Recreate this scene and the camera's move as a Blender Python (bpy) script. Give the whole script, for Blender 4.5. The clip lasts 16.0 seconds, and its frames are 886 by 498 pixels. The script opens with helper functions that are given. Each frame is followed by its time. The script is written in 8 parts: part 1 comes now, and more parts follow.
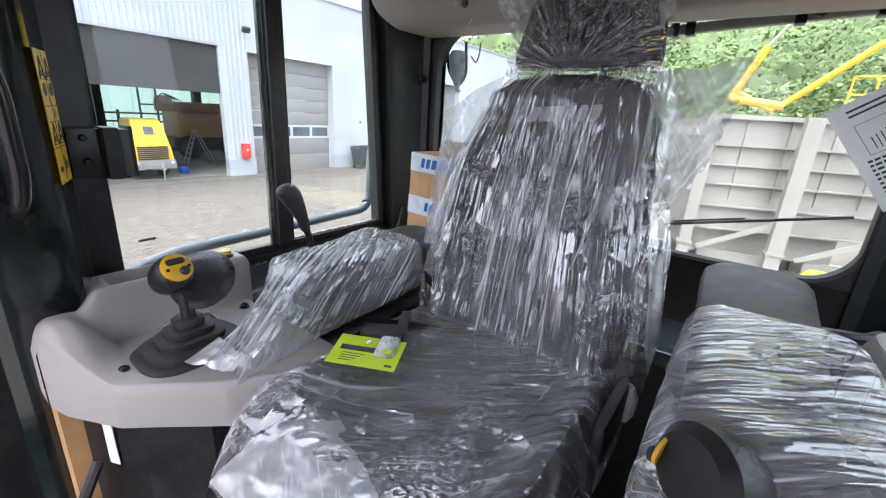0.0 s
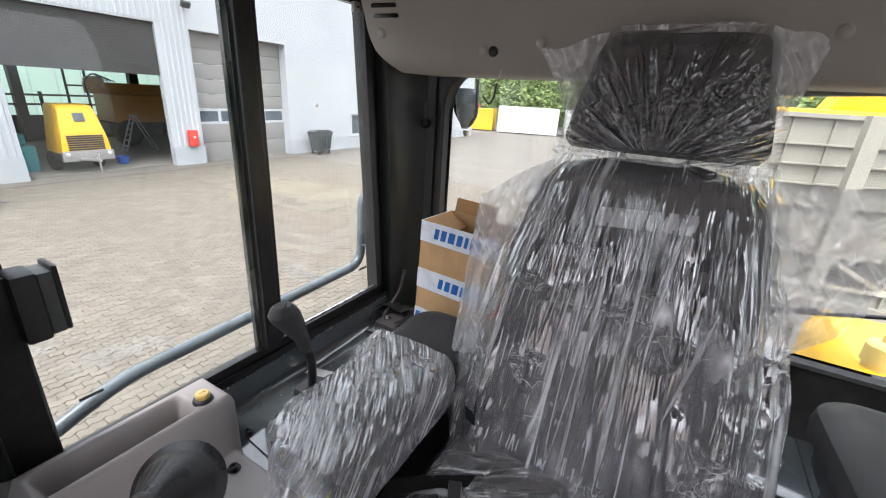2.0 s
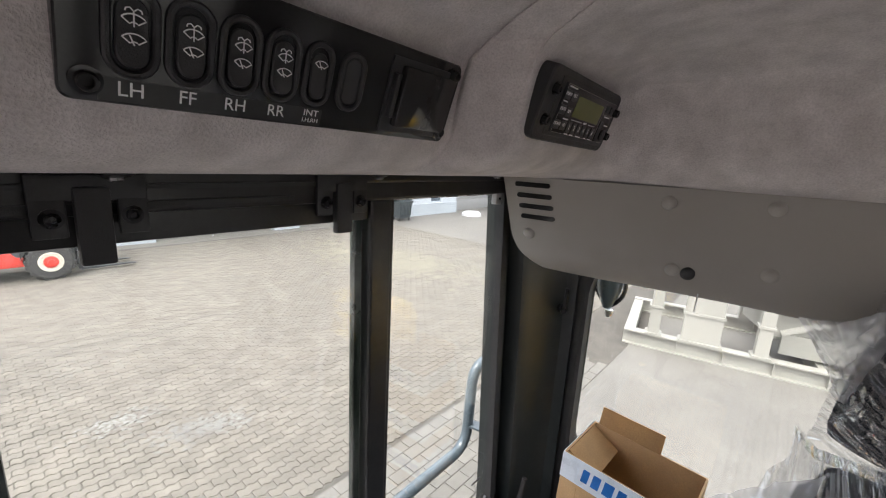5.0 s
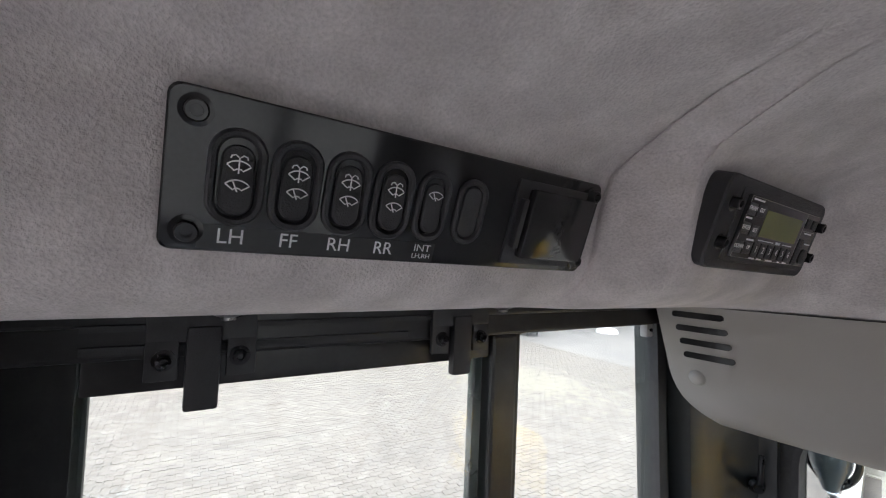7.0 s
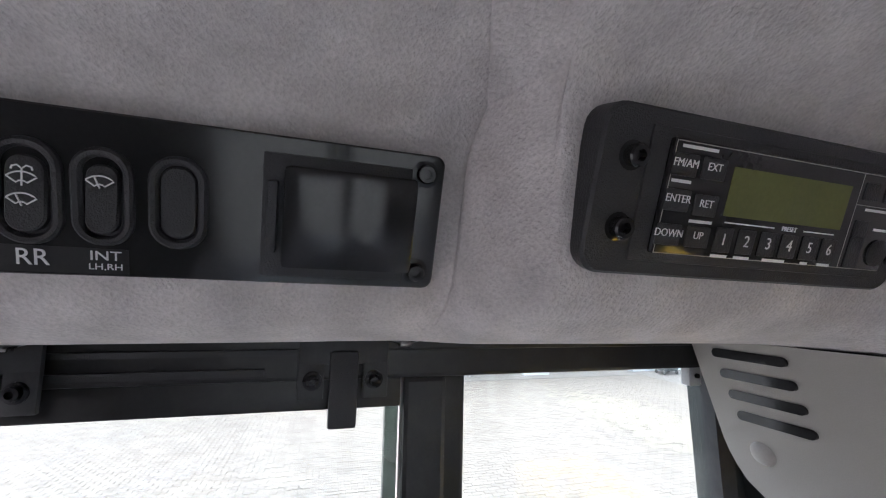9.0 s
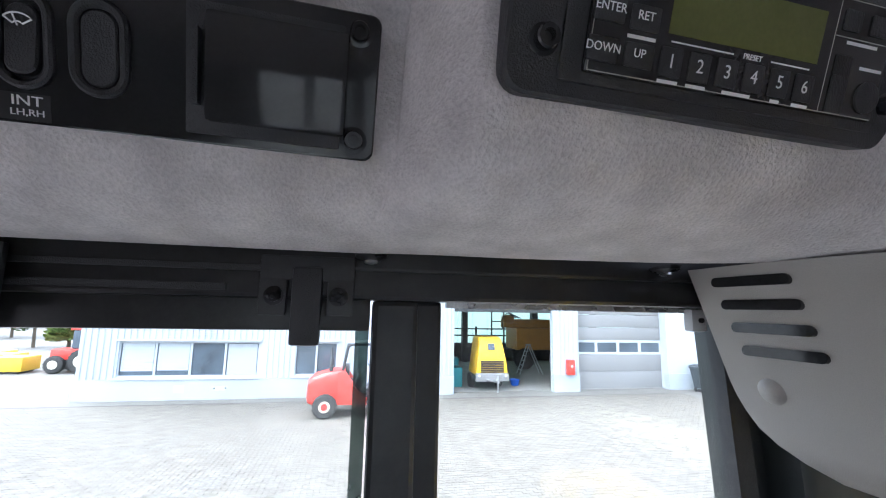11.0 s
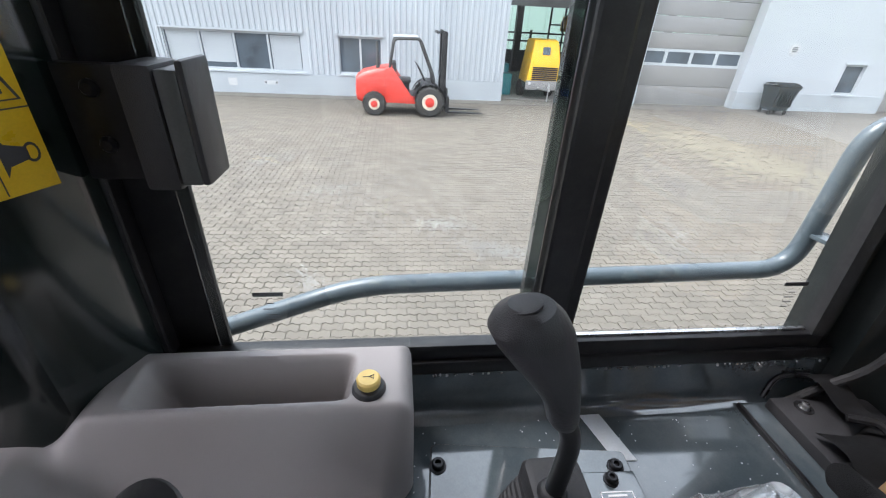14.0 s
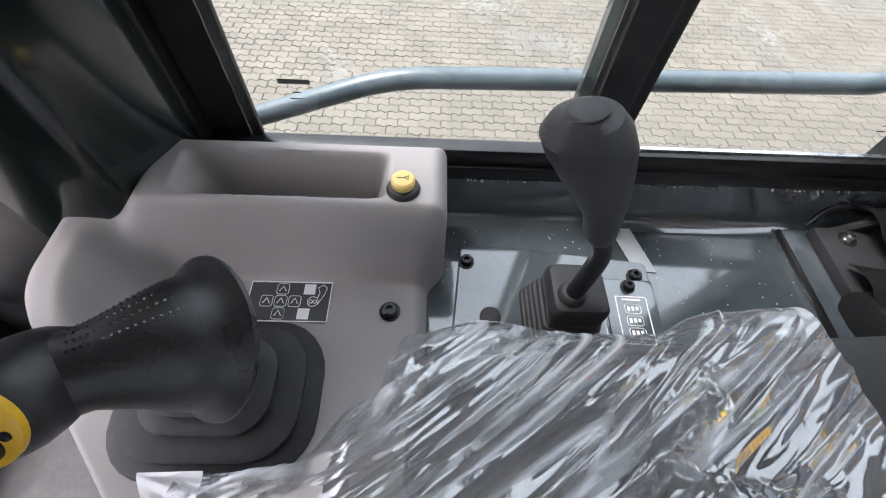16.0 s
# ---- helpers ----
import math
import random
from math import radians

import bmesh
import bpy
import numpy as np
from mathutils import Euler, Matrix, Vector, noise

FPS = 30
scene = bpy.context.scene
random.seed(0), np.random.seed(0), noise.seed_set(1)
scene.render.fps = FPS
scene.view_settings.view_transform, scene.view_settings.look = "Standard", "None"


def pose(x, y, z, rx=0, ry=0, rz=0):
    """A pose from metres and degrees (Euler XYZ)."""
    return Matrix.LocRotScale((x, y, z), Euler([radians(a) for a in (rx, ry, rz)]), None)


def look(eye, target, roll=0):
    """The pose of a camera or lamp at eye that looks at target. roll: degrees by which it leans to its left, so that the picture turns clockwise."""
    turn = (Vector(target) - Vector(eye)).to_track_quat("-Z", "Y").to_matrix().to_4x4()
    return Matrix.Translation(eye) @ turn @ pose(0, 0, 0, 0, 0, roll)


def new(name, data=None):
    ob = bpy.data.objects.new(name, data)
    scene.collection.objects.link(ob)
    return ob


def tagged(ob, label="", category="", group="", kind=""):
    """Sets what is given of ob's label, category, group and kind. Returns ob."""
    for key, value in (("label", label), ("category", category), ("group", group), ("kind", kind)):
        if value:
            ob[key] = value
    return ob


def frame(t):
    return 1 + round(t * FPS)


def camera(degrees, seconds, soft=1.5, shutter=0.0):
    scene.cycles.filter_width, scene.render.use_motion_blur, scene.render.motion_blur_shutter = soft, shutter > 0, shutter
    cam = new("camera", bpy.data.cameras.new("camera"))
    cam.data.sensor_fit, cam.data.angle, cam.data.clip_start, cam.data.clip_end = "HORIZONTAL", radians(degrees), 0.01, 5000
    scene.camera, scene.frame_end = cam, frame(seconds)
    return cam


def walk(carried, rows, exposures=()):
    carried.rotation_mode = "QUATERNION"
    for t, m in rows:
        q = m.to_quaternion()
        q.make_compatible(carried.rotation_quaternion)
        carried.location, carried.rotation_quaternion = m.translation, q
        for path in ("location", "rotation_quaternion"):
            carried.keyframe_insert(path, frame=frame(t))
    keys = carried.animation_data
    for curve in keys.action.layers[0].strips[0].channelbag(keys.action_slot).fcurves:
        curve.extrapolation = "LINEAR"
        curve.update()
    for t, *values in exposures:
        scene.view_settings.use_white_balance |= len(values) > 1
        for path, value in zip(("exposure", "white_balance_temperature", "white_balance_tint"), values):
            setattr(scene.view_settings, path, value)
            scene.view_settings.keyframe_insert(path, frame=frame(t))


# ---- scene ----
cam = camera(94.1, 16.0, 1.1)
PATH = [
    (0, (0.389, -0.502, 2.975), (-0.702, 1.057, 2.359), 3.5),
    (0.5, (0.317, -0.415, 3.015), (-0.719, 1.168, 2.366), 3.4),
    (1, (0.222, -0.366, 3.069), (-0.753, 1.248, 2.404), 3.4),
    (1.5, (0.127, -0.349, 3.137), (-0.818, 1.276, 2.453), 3.5),
    (2, (0.057, -0.342, 3.192), (-0.861, 1.293, 2.497), 3.6),
    (2.5, (0.013, -0.328, 3.251), (-0.88, 1.311, 2.532), 3.9),
    (3, (-0.039, -0.322, 3.32), (-0.909, 1.324, 2.588), 4.2),
    (3.5, (-0.1, -0.296, 3.381), (-1.015, 1.341, 2.684), 4.2),
    (4, (-0.15, -0.263, 3.415), (-1.162, 1.344, 2.786), 4.0),
    (4.5, (-0.249, -0.204, 3.44), (-1.37, 1.359, 2.893), 3.6),
    (5, (-0.28, -0.172, 3.481), (-1.534, 1.324, 3.046), 3.2),
    (5.2, (-0.291, -0.182, 3.5), (-1.608, 1.275, 3.123), 3.1),
    (7.3, (-0.341, -0.09, 3.5), (-2.067, 0.913, 3.617), 2.2),
    (7.5, (-0.331, -0.071, 3.494), (-2.075, 0.899, 3.631), 2.0),
    (8, (-0.325, 0.002, 3.485), (-2.161, 0.771, 3.681), 1.7),
    (8.5, (-0.352, 0.082, 3.481), (-2.254, 0.651, 3.725), 1.1),
    (8.7, (-0.347, 0.113, 3.496), (-2.259, 0.658, 3.719), 1.2),
    (10.8, (-0.358, 0.229, 3.444), (-2.298, 0.63, 3.719), 1.0),
    (11, (-0.361, 0.214, 3.406), (-2.301, 0.606, 3.69), 1.2),
    (11.5, (-0.369, 0.154, 3.303), (-2.31, 0.591, 3.514), 1.5),
    (12, (-0.375, 0.109, 3.232), (-2.325, 0.544, 3.135), 1.7),
    (12.5, (-0.367, 0.077, 3.136), (-2.294, 0.462, 2.767), 2.0),
    (13, (-0.347, 0.069, 3.076), (-2.231, 0.399, 2.492), 2.3),
    (13.5, (-0.337, 0.049, 3.006), (-2.155, 0.322, 2.22), 2.7),
    (14, (-0.349, 0.048, 2.958), (-2.068, 0.269, 1.961), 3.3),
    (14.5, (-0.358, 0.056, 2.941), (-1.983, 0.236, 1.789), 3.6),
    (15, (-0.369, 0.053, 2.948), (-1.82, 0.206, 1.581), 4.7),
    (15.5, (-0.375, 0.054, 2.938), (-1.615, 0.155, 1.371), 4.6),
    (16, (-0.373, 0.044, 2.939), (-1.454, 0.119, 1.258), 4.8),
]
walk(cam, [(t, look(eye, target, roll)) for t, eye, target, roll in PATH],
     [(0, 2.6, 6200, 20), (1, 2.45, 6450, 20), (2.5, 2.5, 6700, 21), (5, 2.55, 6600, 20), (7.3, 3.02, 6030, 19), (8, 3.17, 5980, 19), (11, 3.12, 5620, 17), (11.5, 2.55, 5800, 16), (12, 2.35, 6000, 16), (12.4, 1.5, 6050, 16), (13, 1.42, 6150, 17), (14.2, 2.5, 6300, 19), (15.2, 2.7, 6450, 19), (16, 2.65, 6450, 19)])

# ---------- world, sun and exposure ----------
world = bpy.data.worlds.new("overcast_sky")
scene.world = world
world.use_nodes = True
wn, wl = world.node_tree.nodes, world.node_tree.links
wn.clear()
sky = wn.new("ShaderNodeTexSky")
sky.sky_type = "NISHITA"
sky.sun_disc = False
sky.sun_elevation, sky.sun_rotation = radians(52), radians(150)
sky.dust_density, sky.air_density, sky.ozone_density = 6.0, 1.0, 1.0
grey = wn.new("ShaderNodeHueSaturation")
grey.inputs["Saturation"].default_value = 0.22
flat = wn.new("ShaderNodeMixRGB")
flat.inputs["Fac"].default_value = 0.55
flat.inputs["Color2"].default_value = (6.0, 6.5, 7.3, 1)
clouds = wn.new("ShaderNodeTexNoise")
clouds.inputs["Scale"].default_value, clouds.inputs["Detail"].default_value = 2.2, 5
cr = wn.new("ShaderNodeMapRange")
cr.inputs["To Min"].default_value, cr.inputs["To Max"].default_value = 0.82, 1.16
cm = wn.new("ShaderNodeMixRGB")
cm.blend_type, cm.inputs["Fac"].default_value = "MULTIPLY", 1
back = wn.new("ShaderNodeBackground")
back.inputs["Strength"].default_value = 0.12
wo = wn.new("ShaderNodeOutputWorld")
wl.new(sky.outputs[0], grey.inputs["Color"])
wl.new(grey.outputs[0], flat.inputs["Color1"])
wl.new(flat.outputs[0], cm.inputs["Color1"])
wl.new(clouds.outputs["Fac"], cr.inputs["Value"])
wl.new(cr.outputs[0], cm.inputs["Color2"])
# an overcast sky is dimmer towards the horizon
wt, wx, wr, wm = wn.new("ShaderNodeTexCoord"), wn.new("ShaderNodeSeparateXYZ"), wn.new("ShaderNodeMapRange"), wn.new("ShaderNodeMixRGB")
wr.inputs["To Min"].default_value, wr.inputs["To Max"].default_value = 0.62, 1.2
wm.blend_type, wm.inputs["Fac"].default_value = "MULTIPLY", 1
wl.new(wt.outputs["Generated"], wx.inputs[0])
wl.new(wx.outputs["Z"], wr.inputs["Value"])
wl.new(cm.outputs[0], wm.inputs["Color1"])
wl.new(wr.outputs[0], wm.inputs["Color2"])
wl.new(wm.outputs[0], back.inputs["Color"])
wl.new(back.outputs[0], wo.inputs["Surface"])

sun = new("sun", bpy.data.lights.new("sun", "SUN"))
sun.data.energy, sun.data.angle, sun.data.color = 0.9, radians(25), (1, 0.97, 0.92)
sun.matrix_basis = look((0, 0, 60), (18, 31, 0))


# ---------- materials ----------
def material(name, colour, rough=0.5, metal=0.0, spots=0.12, scale=6.0, grain=0.0, grain_scale=400.0, rough_var=0.08,
             coat=0.0, dust=0.0, dust_colour=(0.42, 0.39, 0.35), object_var=0.0, specular=0.5):
    """A painted, moulded or woven surface: large blotches, fine grain with relief, uneven gloss and a little dust."""
    m = bpy.data.materials.new(name)
    m.use_nodes = True
    n, l = m.node_tree.nodes, m.node_tree.links
    bsdf = n["Principled BSDF"]
    tc = n.new("ShaderNodeTexCoord")
    big = n.new("ShaderNodeTexNoise")
    big.inputs["Scale"].default_value, big.inputs["Detail"].default_value = scale, 6
    fine = n.new("ShaderNodeTexNoise")
    fine.inputs["Scale"].default_value, fine.inputs["Detail"].default_value = grain_scale, 3
    l.new(tc.outputs["Object"], big.inputs["Vector"])
    l.new(tc.outputs["Object"], fine.inputs["Vector"])
    span = n.new("ShaderNodeMapRange")
    span.inputs["From Min"].default_value, span.inputs["From Max"].default_value = 0.3, 0.7
    span.inputs["To Min"].default_value, span.inputs["To Max"].default_value = 1 - spots, 1 + spots
    l.new(big.outputs["Fac"], span.inputs["Value"])
    fs = n.new("ShaderNodeMapRange")
    fs.inputs["From Min"].default_value, fs.inputs["From Max"].default_value = 0.3, 0.7
    fs.inputs["To Min"].default_value, fs.inputs["To Max"].default_value = 1 - spots * 0.7, 1 + spots * 0.7
    l.new(fine.outputs["Fac"], fs.inputs["Value"])
    mul = n.new("ShaderNodeMath")
    mul.operation = "MULTIPLY"
    l.new(span.outputs[0], mul.inputs[0])
    l.new(fs.outputs[0], mul.inputs[1])
    last = mul.outputs[0]
    if object_var:
        info = n.new("ShaderNodeObjectInfo")
        ov = n.new("ShaderNodeMapRange")
        ov.inputs["To Min"].default_value, ov.inputs["To Max"].default_value = 1 - object_var, 1 + object_var
        l.new(info.outputs["Random"], ov.inputs["Value"])
        isl = n.new("ShaderNodeNewGeometry")
        iv = n.new("ShaderNodeMapRange")
        iv.inputs["To Min"].default_value, iv.inputs["To Max"].default_value = 1 - object_var, 1 + object_var
        l.new(isl.outputs["Random Per Island"], iv.inputs["Value"])
        m2, m3 = n.new("ShaderNodeMath"), n.new("ShaderNodeMath")
        m2.operation = m3.operation = "MULTIPLY"
        l.new(last, m2.inputs[0])
        l.new(ov.outputs[0], m2.inputs[1])
        l.new(m2.outputs[0], m3.inputs[0])
        l.new(iv.outputs[0], m3.inputs[1])
        last = m3.outputs[0]
    col = n.new("ShaderNodeMixRGB")
    col.blend_type, col.inputs["Fac"].default_value = "MULTIPLY", 1
    col.inputs["Color1"].default_value = (*colour, 1)
    l.new(last, col.inputs["Color2"])
    out = col.outputs[0]
    if dust:
        dn = n.new("ShaderNodeTexNoise")
        dn.inputs["Scale"].default_value, dn.inputs["Detail"].default_value, dn.inputs["Roughness"].default_value = scale * 2.3, 9, 0.72
        l.new(tc.outputs["Object"], dn.inputs["Vector"])
        dr = n.new("ShaderNodeMapRange")
        dr.inputs["From Min"].default_value, dr.inputs["From Max"].default_value = 0.45, 0.8
        dr.inputs["To Min"].default_value, dr.inputs["To Max"].default_value = 0, dust
        l.new(dn.outputs["Fac"], dr.inputs["Value"])
        dm = n.new("ShaderNodeMixRGB")
        dm.inputs["Color2"].default_value = (*dust_colour, 1)
        l.new(dr.outputs[0], dm.inputs["Fac"])
        l.new(out, dm.inputs["Color1"])
        out = dm.outputs[0]
    l.new(out, bsdf.inputs["Base Color"])
    rr = n.new("ShaderNodeMapRange")
    rr.inputs["From Min"].default_value, rr.inputs["From Max"].default_value = 0.3, 0.7
    rr.inputs["To Min"].default_value, rr.inputs["To Max"].default_value = max(rough - rough_var, 0.02), min(rough + rough_var, 1)
    l.new(big.outputs["Fac"], rr.inputs["Value"])
    l.new(rr.outputs[0], bsdf.inputs["Roughness"])
    bsdf.inputs["Metallic"].default_value = metal
    bsdf.inputs["Coat Weight"].default_value = coat
    bsdf.inputs["Coat Roughness"].default_value = 0.08
    bsdf.inputs["Specular IOR Level"].default_value = specular
    if grain:
        bump = n.new("ShaderNodeBump")
        bump.inputs["Strength"].default_value, bump.inputs["Distance"].default_value = grain, 0.002
        l.new(fine.outputs["Fac"], bump.inputs["Height"])
        l.new(bump.outputs[0], bsdf.inputs["Normal"])
    return m


def glass_material(name, tint=(0.93, 0.97, 0.95), gloss=0.06):
    m = bpy.data.materials.new(name)
    m.use_nodes = True
    n, l = m.node_tree.nodes, m.node_tree.links
    n.clear()
    clear, shine, mix = n.new("ShaderNodeBsdfTransparent"), n.new("ShaderNodeBsdfGlossy"), n.new("ShaderNodeMixShader")
    clear.inputs["Color"].default_value = (*tint, 1)
    shine.inputs["Roughness"].default_value = 0.01
    lw, pw, sc = n.new("ShaderNodeLayerWeight"), n.new("ShaderNodeMath"), n.new("ShaderNodeMapRange")
    lw.inputs["Blend"].default_value = 0.5
    pw.operation, pw.inputs[1].default_value = "POWER", 4.0
    sc.inputs["To Min"].default_value, sc.inputs["To Max"].default_value = 0.035, 0.8
    l.new(lw.outputs["Facing"], pw.inputs[0])
    l.new(pw.outputs[0], sc.inputs["Value"])
    l.new(sc.outputs[0], mix.inputs["Fac"])
    l.new(clear.outputs[0], mix.inputs[1])
    l.new(shine.outputs[0], mix.inputs[2])
    haze, hz = n.new("ShaderNodeBsdfDiffuse"), n.new("ShaderNodeMixShader")
    haze.inputs["Color"].default_value = (0.7, 0.7, 0.68, 1)
    dn = n.new("ShaderNodeTexNoise")
    dn.inputs["Scale"].default_value, dn.inputs["Detail"].default_value = 5, 8
    dr = n.new("ShaderNodeMapRange")
    dr.inputs["From Min"].default_value, dr.inputs["From Max"].default_value = 0.45, 0.8
    dr.inputs["To Min"].default_value, dr.inputs["To Max"].default_value = 0.0, gloss
    tc = n.new("ShaderNodeTexCoord")
    l.new(tc.outputs["Object"], dn.inputs["Vector"])
    l.new(dn.outputs["Fac"], dr.inputs["Value"])
    l.new(dr.outputs[0], hz.inputs["Fac"])
    l.new(mix.outputs[0], hz.inputs[1])
    l.new(haze.outputs[0], hz.inputs[2])
    o = n.new("ShaderNodeOutputMaterial")
    l.new(hz.outputs[0], o.inputs["Surface"])
    return m


def film_material(name, clear_milk, crease_glint, scale=60.0, stretch=18.0, crumple=40.0, relief=0.9, rough=0.05, gloss=0.16, line=0.05, share=0.5):
    """Clear polythene: see-through, glossy between sharp creases that run along the film's own flow, crumpled in
    patches; glints on the creases are painted white.
    """
    m = bpy.data.materials.new(name)
    m.use_nodes = True
    n, l = m.node_tree.nodes, m.node_tree.links
    n.clear()

    def math_(op, a, b=None, clamp=False):
        k = n.new("ShaderNodeMath")
        k.operation, k.use_clamp = op, clamp
        for i, v in enumerate((a, b)):
            if v is None:
                continue
            if isinstance(v, (int, float)):
                k.inputs[i].default_value = v
            else:
                l.new(v, k.inputs[i])
        return k.outputs[0]

    def noise_(vec, sc, detail, rough_=0.5, warp=0.0):
        k = n.new("ShaderNodeTexNoise")
        k.inputs["Scale"].default_value, k.inputs["Detail"].default_value = sc, detail
        k.inputs["Roughness"].default_value, k.inputs["Distortion"].default_value = rough_, warp
        l.new(vec, k.inputs["Vector"])
        return k.outputs["Fac"]

    def span_(v, lo, hi, a=0.0, b=1.0):
        k = n.new("ShaderNodeMapRange")
        k.interpolation_type = "SMOOTHSTEP"
        k.inputs["From Min"].default_value, k.inputs["From Max"].default_value = lo, hi
        k.inputs["To Min"].default_value, k.inputs["To Max"].default_value = a, b
        l.new(v, k.inputs["Value"])
        return k.outputs[0]

    def valley_(v):
        return math_("ABSOLUTE", math_("SUBTRACT", v, 0.5))

    def line_(v, w):
        return math_("SUBTRACT", 1.0, math_("DIVIDE", v, w), True)

    flow, tc, mp = n.new("ShaderNodeAttribute"), n.new("ShaderNodeTexCoord"), n.new("ShaderNodeMapping")
    flow.attribute_name = "flow"
    mp.inputs["Scale"].default_value = (1, 1 / stretch, 1)
    l.new(flow.outputs["Vector"], mp.inputs["Vector"])
    vec, place = mp.outputs[0], tc.outputs["Object"]
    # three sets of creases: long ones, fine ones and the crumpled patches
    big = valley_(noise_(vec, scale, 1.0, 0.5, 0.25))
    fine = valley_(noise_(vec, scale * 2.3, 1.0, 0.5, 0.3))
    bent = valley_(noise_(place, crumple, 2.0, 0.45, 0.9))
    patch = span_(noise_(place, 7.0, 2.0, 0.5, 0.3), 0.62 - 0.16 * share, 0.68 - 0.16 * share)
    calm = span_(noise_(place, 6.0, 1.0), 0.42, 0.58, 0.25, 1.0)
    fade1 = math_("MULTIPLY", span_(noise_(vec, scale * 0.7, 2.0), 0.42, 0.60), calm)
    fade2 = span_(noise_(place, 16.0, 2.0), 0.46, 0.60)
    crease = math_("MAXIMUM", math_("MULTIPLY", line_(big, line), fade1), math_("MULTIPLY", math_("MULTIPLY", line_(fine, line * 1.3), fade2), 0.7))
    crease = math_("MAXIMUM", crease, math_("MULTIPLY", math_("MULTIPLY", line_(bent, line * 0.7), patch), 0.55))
    ridge = math_("MULTIPLY", math_("ADD", math_("MULTIPLY", math_("MINIMUM", big, 0.16), 2.6), math_("MULTIPLY", math_("MINIMUM", fine, 0.14), 1.0)), calm)
    ridge = math_("ADD", ridge, math_("MULTIPLY", math_("MULTIPLY", math_("MINIMUM", bent, 0.2), patch), 2.2))
    bump = n.new("ShaderNodeBump")
    bump.inputs["Strength"].default_value, bump.inputs["Distance"].default_value = relief, 1.1 / scale
    l.new(ridge, bump.inputs["Height"])
    clear, shine, milk = n.new("ShaderNodeBsdfTransparent"), n.new("ShaderNodeBsdfGlossy"), n.new("ShaderNodeBsdfDiffuse")
    clear.inputs["Color"].default_value = (0.95, 0.96, 0.97, 1)
    shine.inputs["Roughness"].default_value = rough
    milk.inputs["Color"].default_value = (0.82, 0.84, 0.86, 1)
    l.new(bump.outputs[0], shine.inputs["Normal"])
    lw = n.new("ShaderNodeLayerWeight")
    lw.inputs["Blend"].default_value = 0.5
    l.new(bump.outputs[0], lw.inputs["Normal"])
    sc = n.new("ShaderNodeMapRange")
    sc.inputs["To Min"].default_value, sc.inputs["To Max"].default_value = gloss, 0.85
    l.new(math_("POWER", lw.outputs["Facing"], 3.0), sc.inputs["Value"])
    m1, m2 = n.new("ShaderNodeMixShader"), n.new("ShaderNodeMixShader")
    l.new(sc.outputs[0], m1.inputs["Fac"])
    l.new(clear.outputs[0], m1.inputs[1])
    l.new(shine.outputs[0], m1.inputs[2])
    # even film haze, plus bright glints painted along the creases as white diffuse
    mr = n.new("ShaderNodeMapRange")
    mr.inputs["To Min"].default_value, mr.inputs["To Max"].default_value = clear_milk, crease_glint
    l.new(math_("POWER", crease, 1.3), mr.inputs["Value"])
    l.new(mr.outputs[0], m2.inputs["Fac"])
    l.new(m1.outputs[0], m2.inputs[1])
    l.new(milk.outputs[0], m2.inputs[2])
    o = n.new("ShaderNodeOutputMaterial")
    l.new(m2.outputs[0], o.inputs["Surface"])
    return m


M_CONSOLE = material("grey_moulded_plastic", (0.31, 0.29, 0.28), 0.5, spots=0.05, scale=5, grain=0.25, grain_scale=1400)
M_LINER = material("felt_headliner", (0.56, 0.52, 0.51), 0.95, spots=0.15, scale=26, grain=0.8, grain_scale=420, specular=0.2)
M_DUCT = material("beige_grey_plastic", (0.31, 0.29, 0.265), 0.5, spots=0.06, scale=4, grain=0.2, grain_scale=1200)
M_KNOB = material("light_grey_cap", (0.36, 0.34, 0.31), 0.45, spots=0.05)
M_BLACK = material("satin_black_paint", (0.008, 0.008, 0.009), 0.36, spots=0.25, scale=12, dust=0.05)
M_RUBBER = material("black_rubber", (0.018, 0.018, 0.019), 0.62, spots=0.2, scale=30, grain=0.2, grain_scale=700, dust=0.04)
M_TRIM = material("black_plastic", (0.022, 0.022, 0.024), 0.42, spots=0.15, scale=20, grain=0.35, grain_scale=900)
M_GLOSS = material("glossy_black_plastic", (0.02, 0.02, 0.021), 0.10, spots=0.15, scale=14, rough_var=0.06)
M_PILLAR = material("dark_green_gloss_paint", (0.006, 0.011, 0.010), 0.16, spots=0.2, scale=10, rough_var=0.05, coat=0.5, dust=0.03)
M_POST = material("grey_green_paint", (0.009, 0.013, 0.013), 0.4, spots=0.12, scale=8, rough_var=0.08, coat=0.1, dust=0.03)
M_DECK = material("blue_grey_deck_paint", (0.062, 0.080, 0.088), 0.09, spots=0.1, scale=8, rough_var=0.04, coat=1.0, dust=0.10, specular=1.0)
M_SEAT = material("dark_woven_fabric", (0.012, 0.015, 0.020), 0.95, spots=0.08, scale=8, grain=0.0, grain_scale=260, specular=0.04)
M_VINYL = material("black_vinyl", (0.028, 0.028, 0.03), 0.55, spots=0.1, scale=16, grain=0.4, grain_scale=1100)
M_YELLOW = material("yellow_plastic", (0.75, 0.42, 0.02), 0.38, spots=0.06, scale=20)
M_HORN = material("cream_yellow_button", (0.72, 0.52, 0.16), 0.35, spots=0.05)
M_CHROME = material("zinc_steel", (0.55, 0.55, 0.55), 0.28, metal=1.0, spots=0.2, scale=40)
M_BOLT = material("black_bolt", (0.02, 0.02, 0.022), 0.3, metal=0.6, spots=0.2, scale=40)
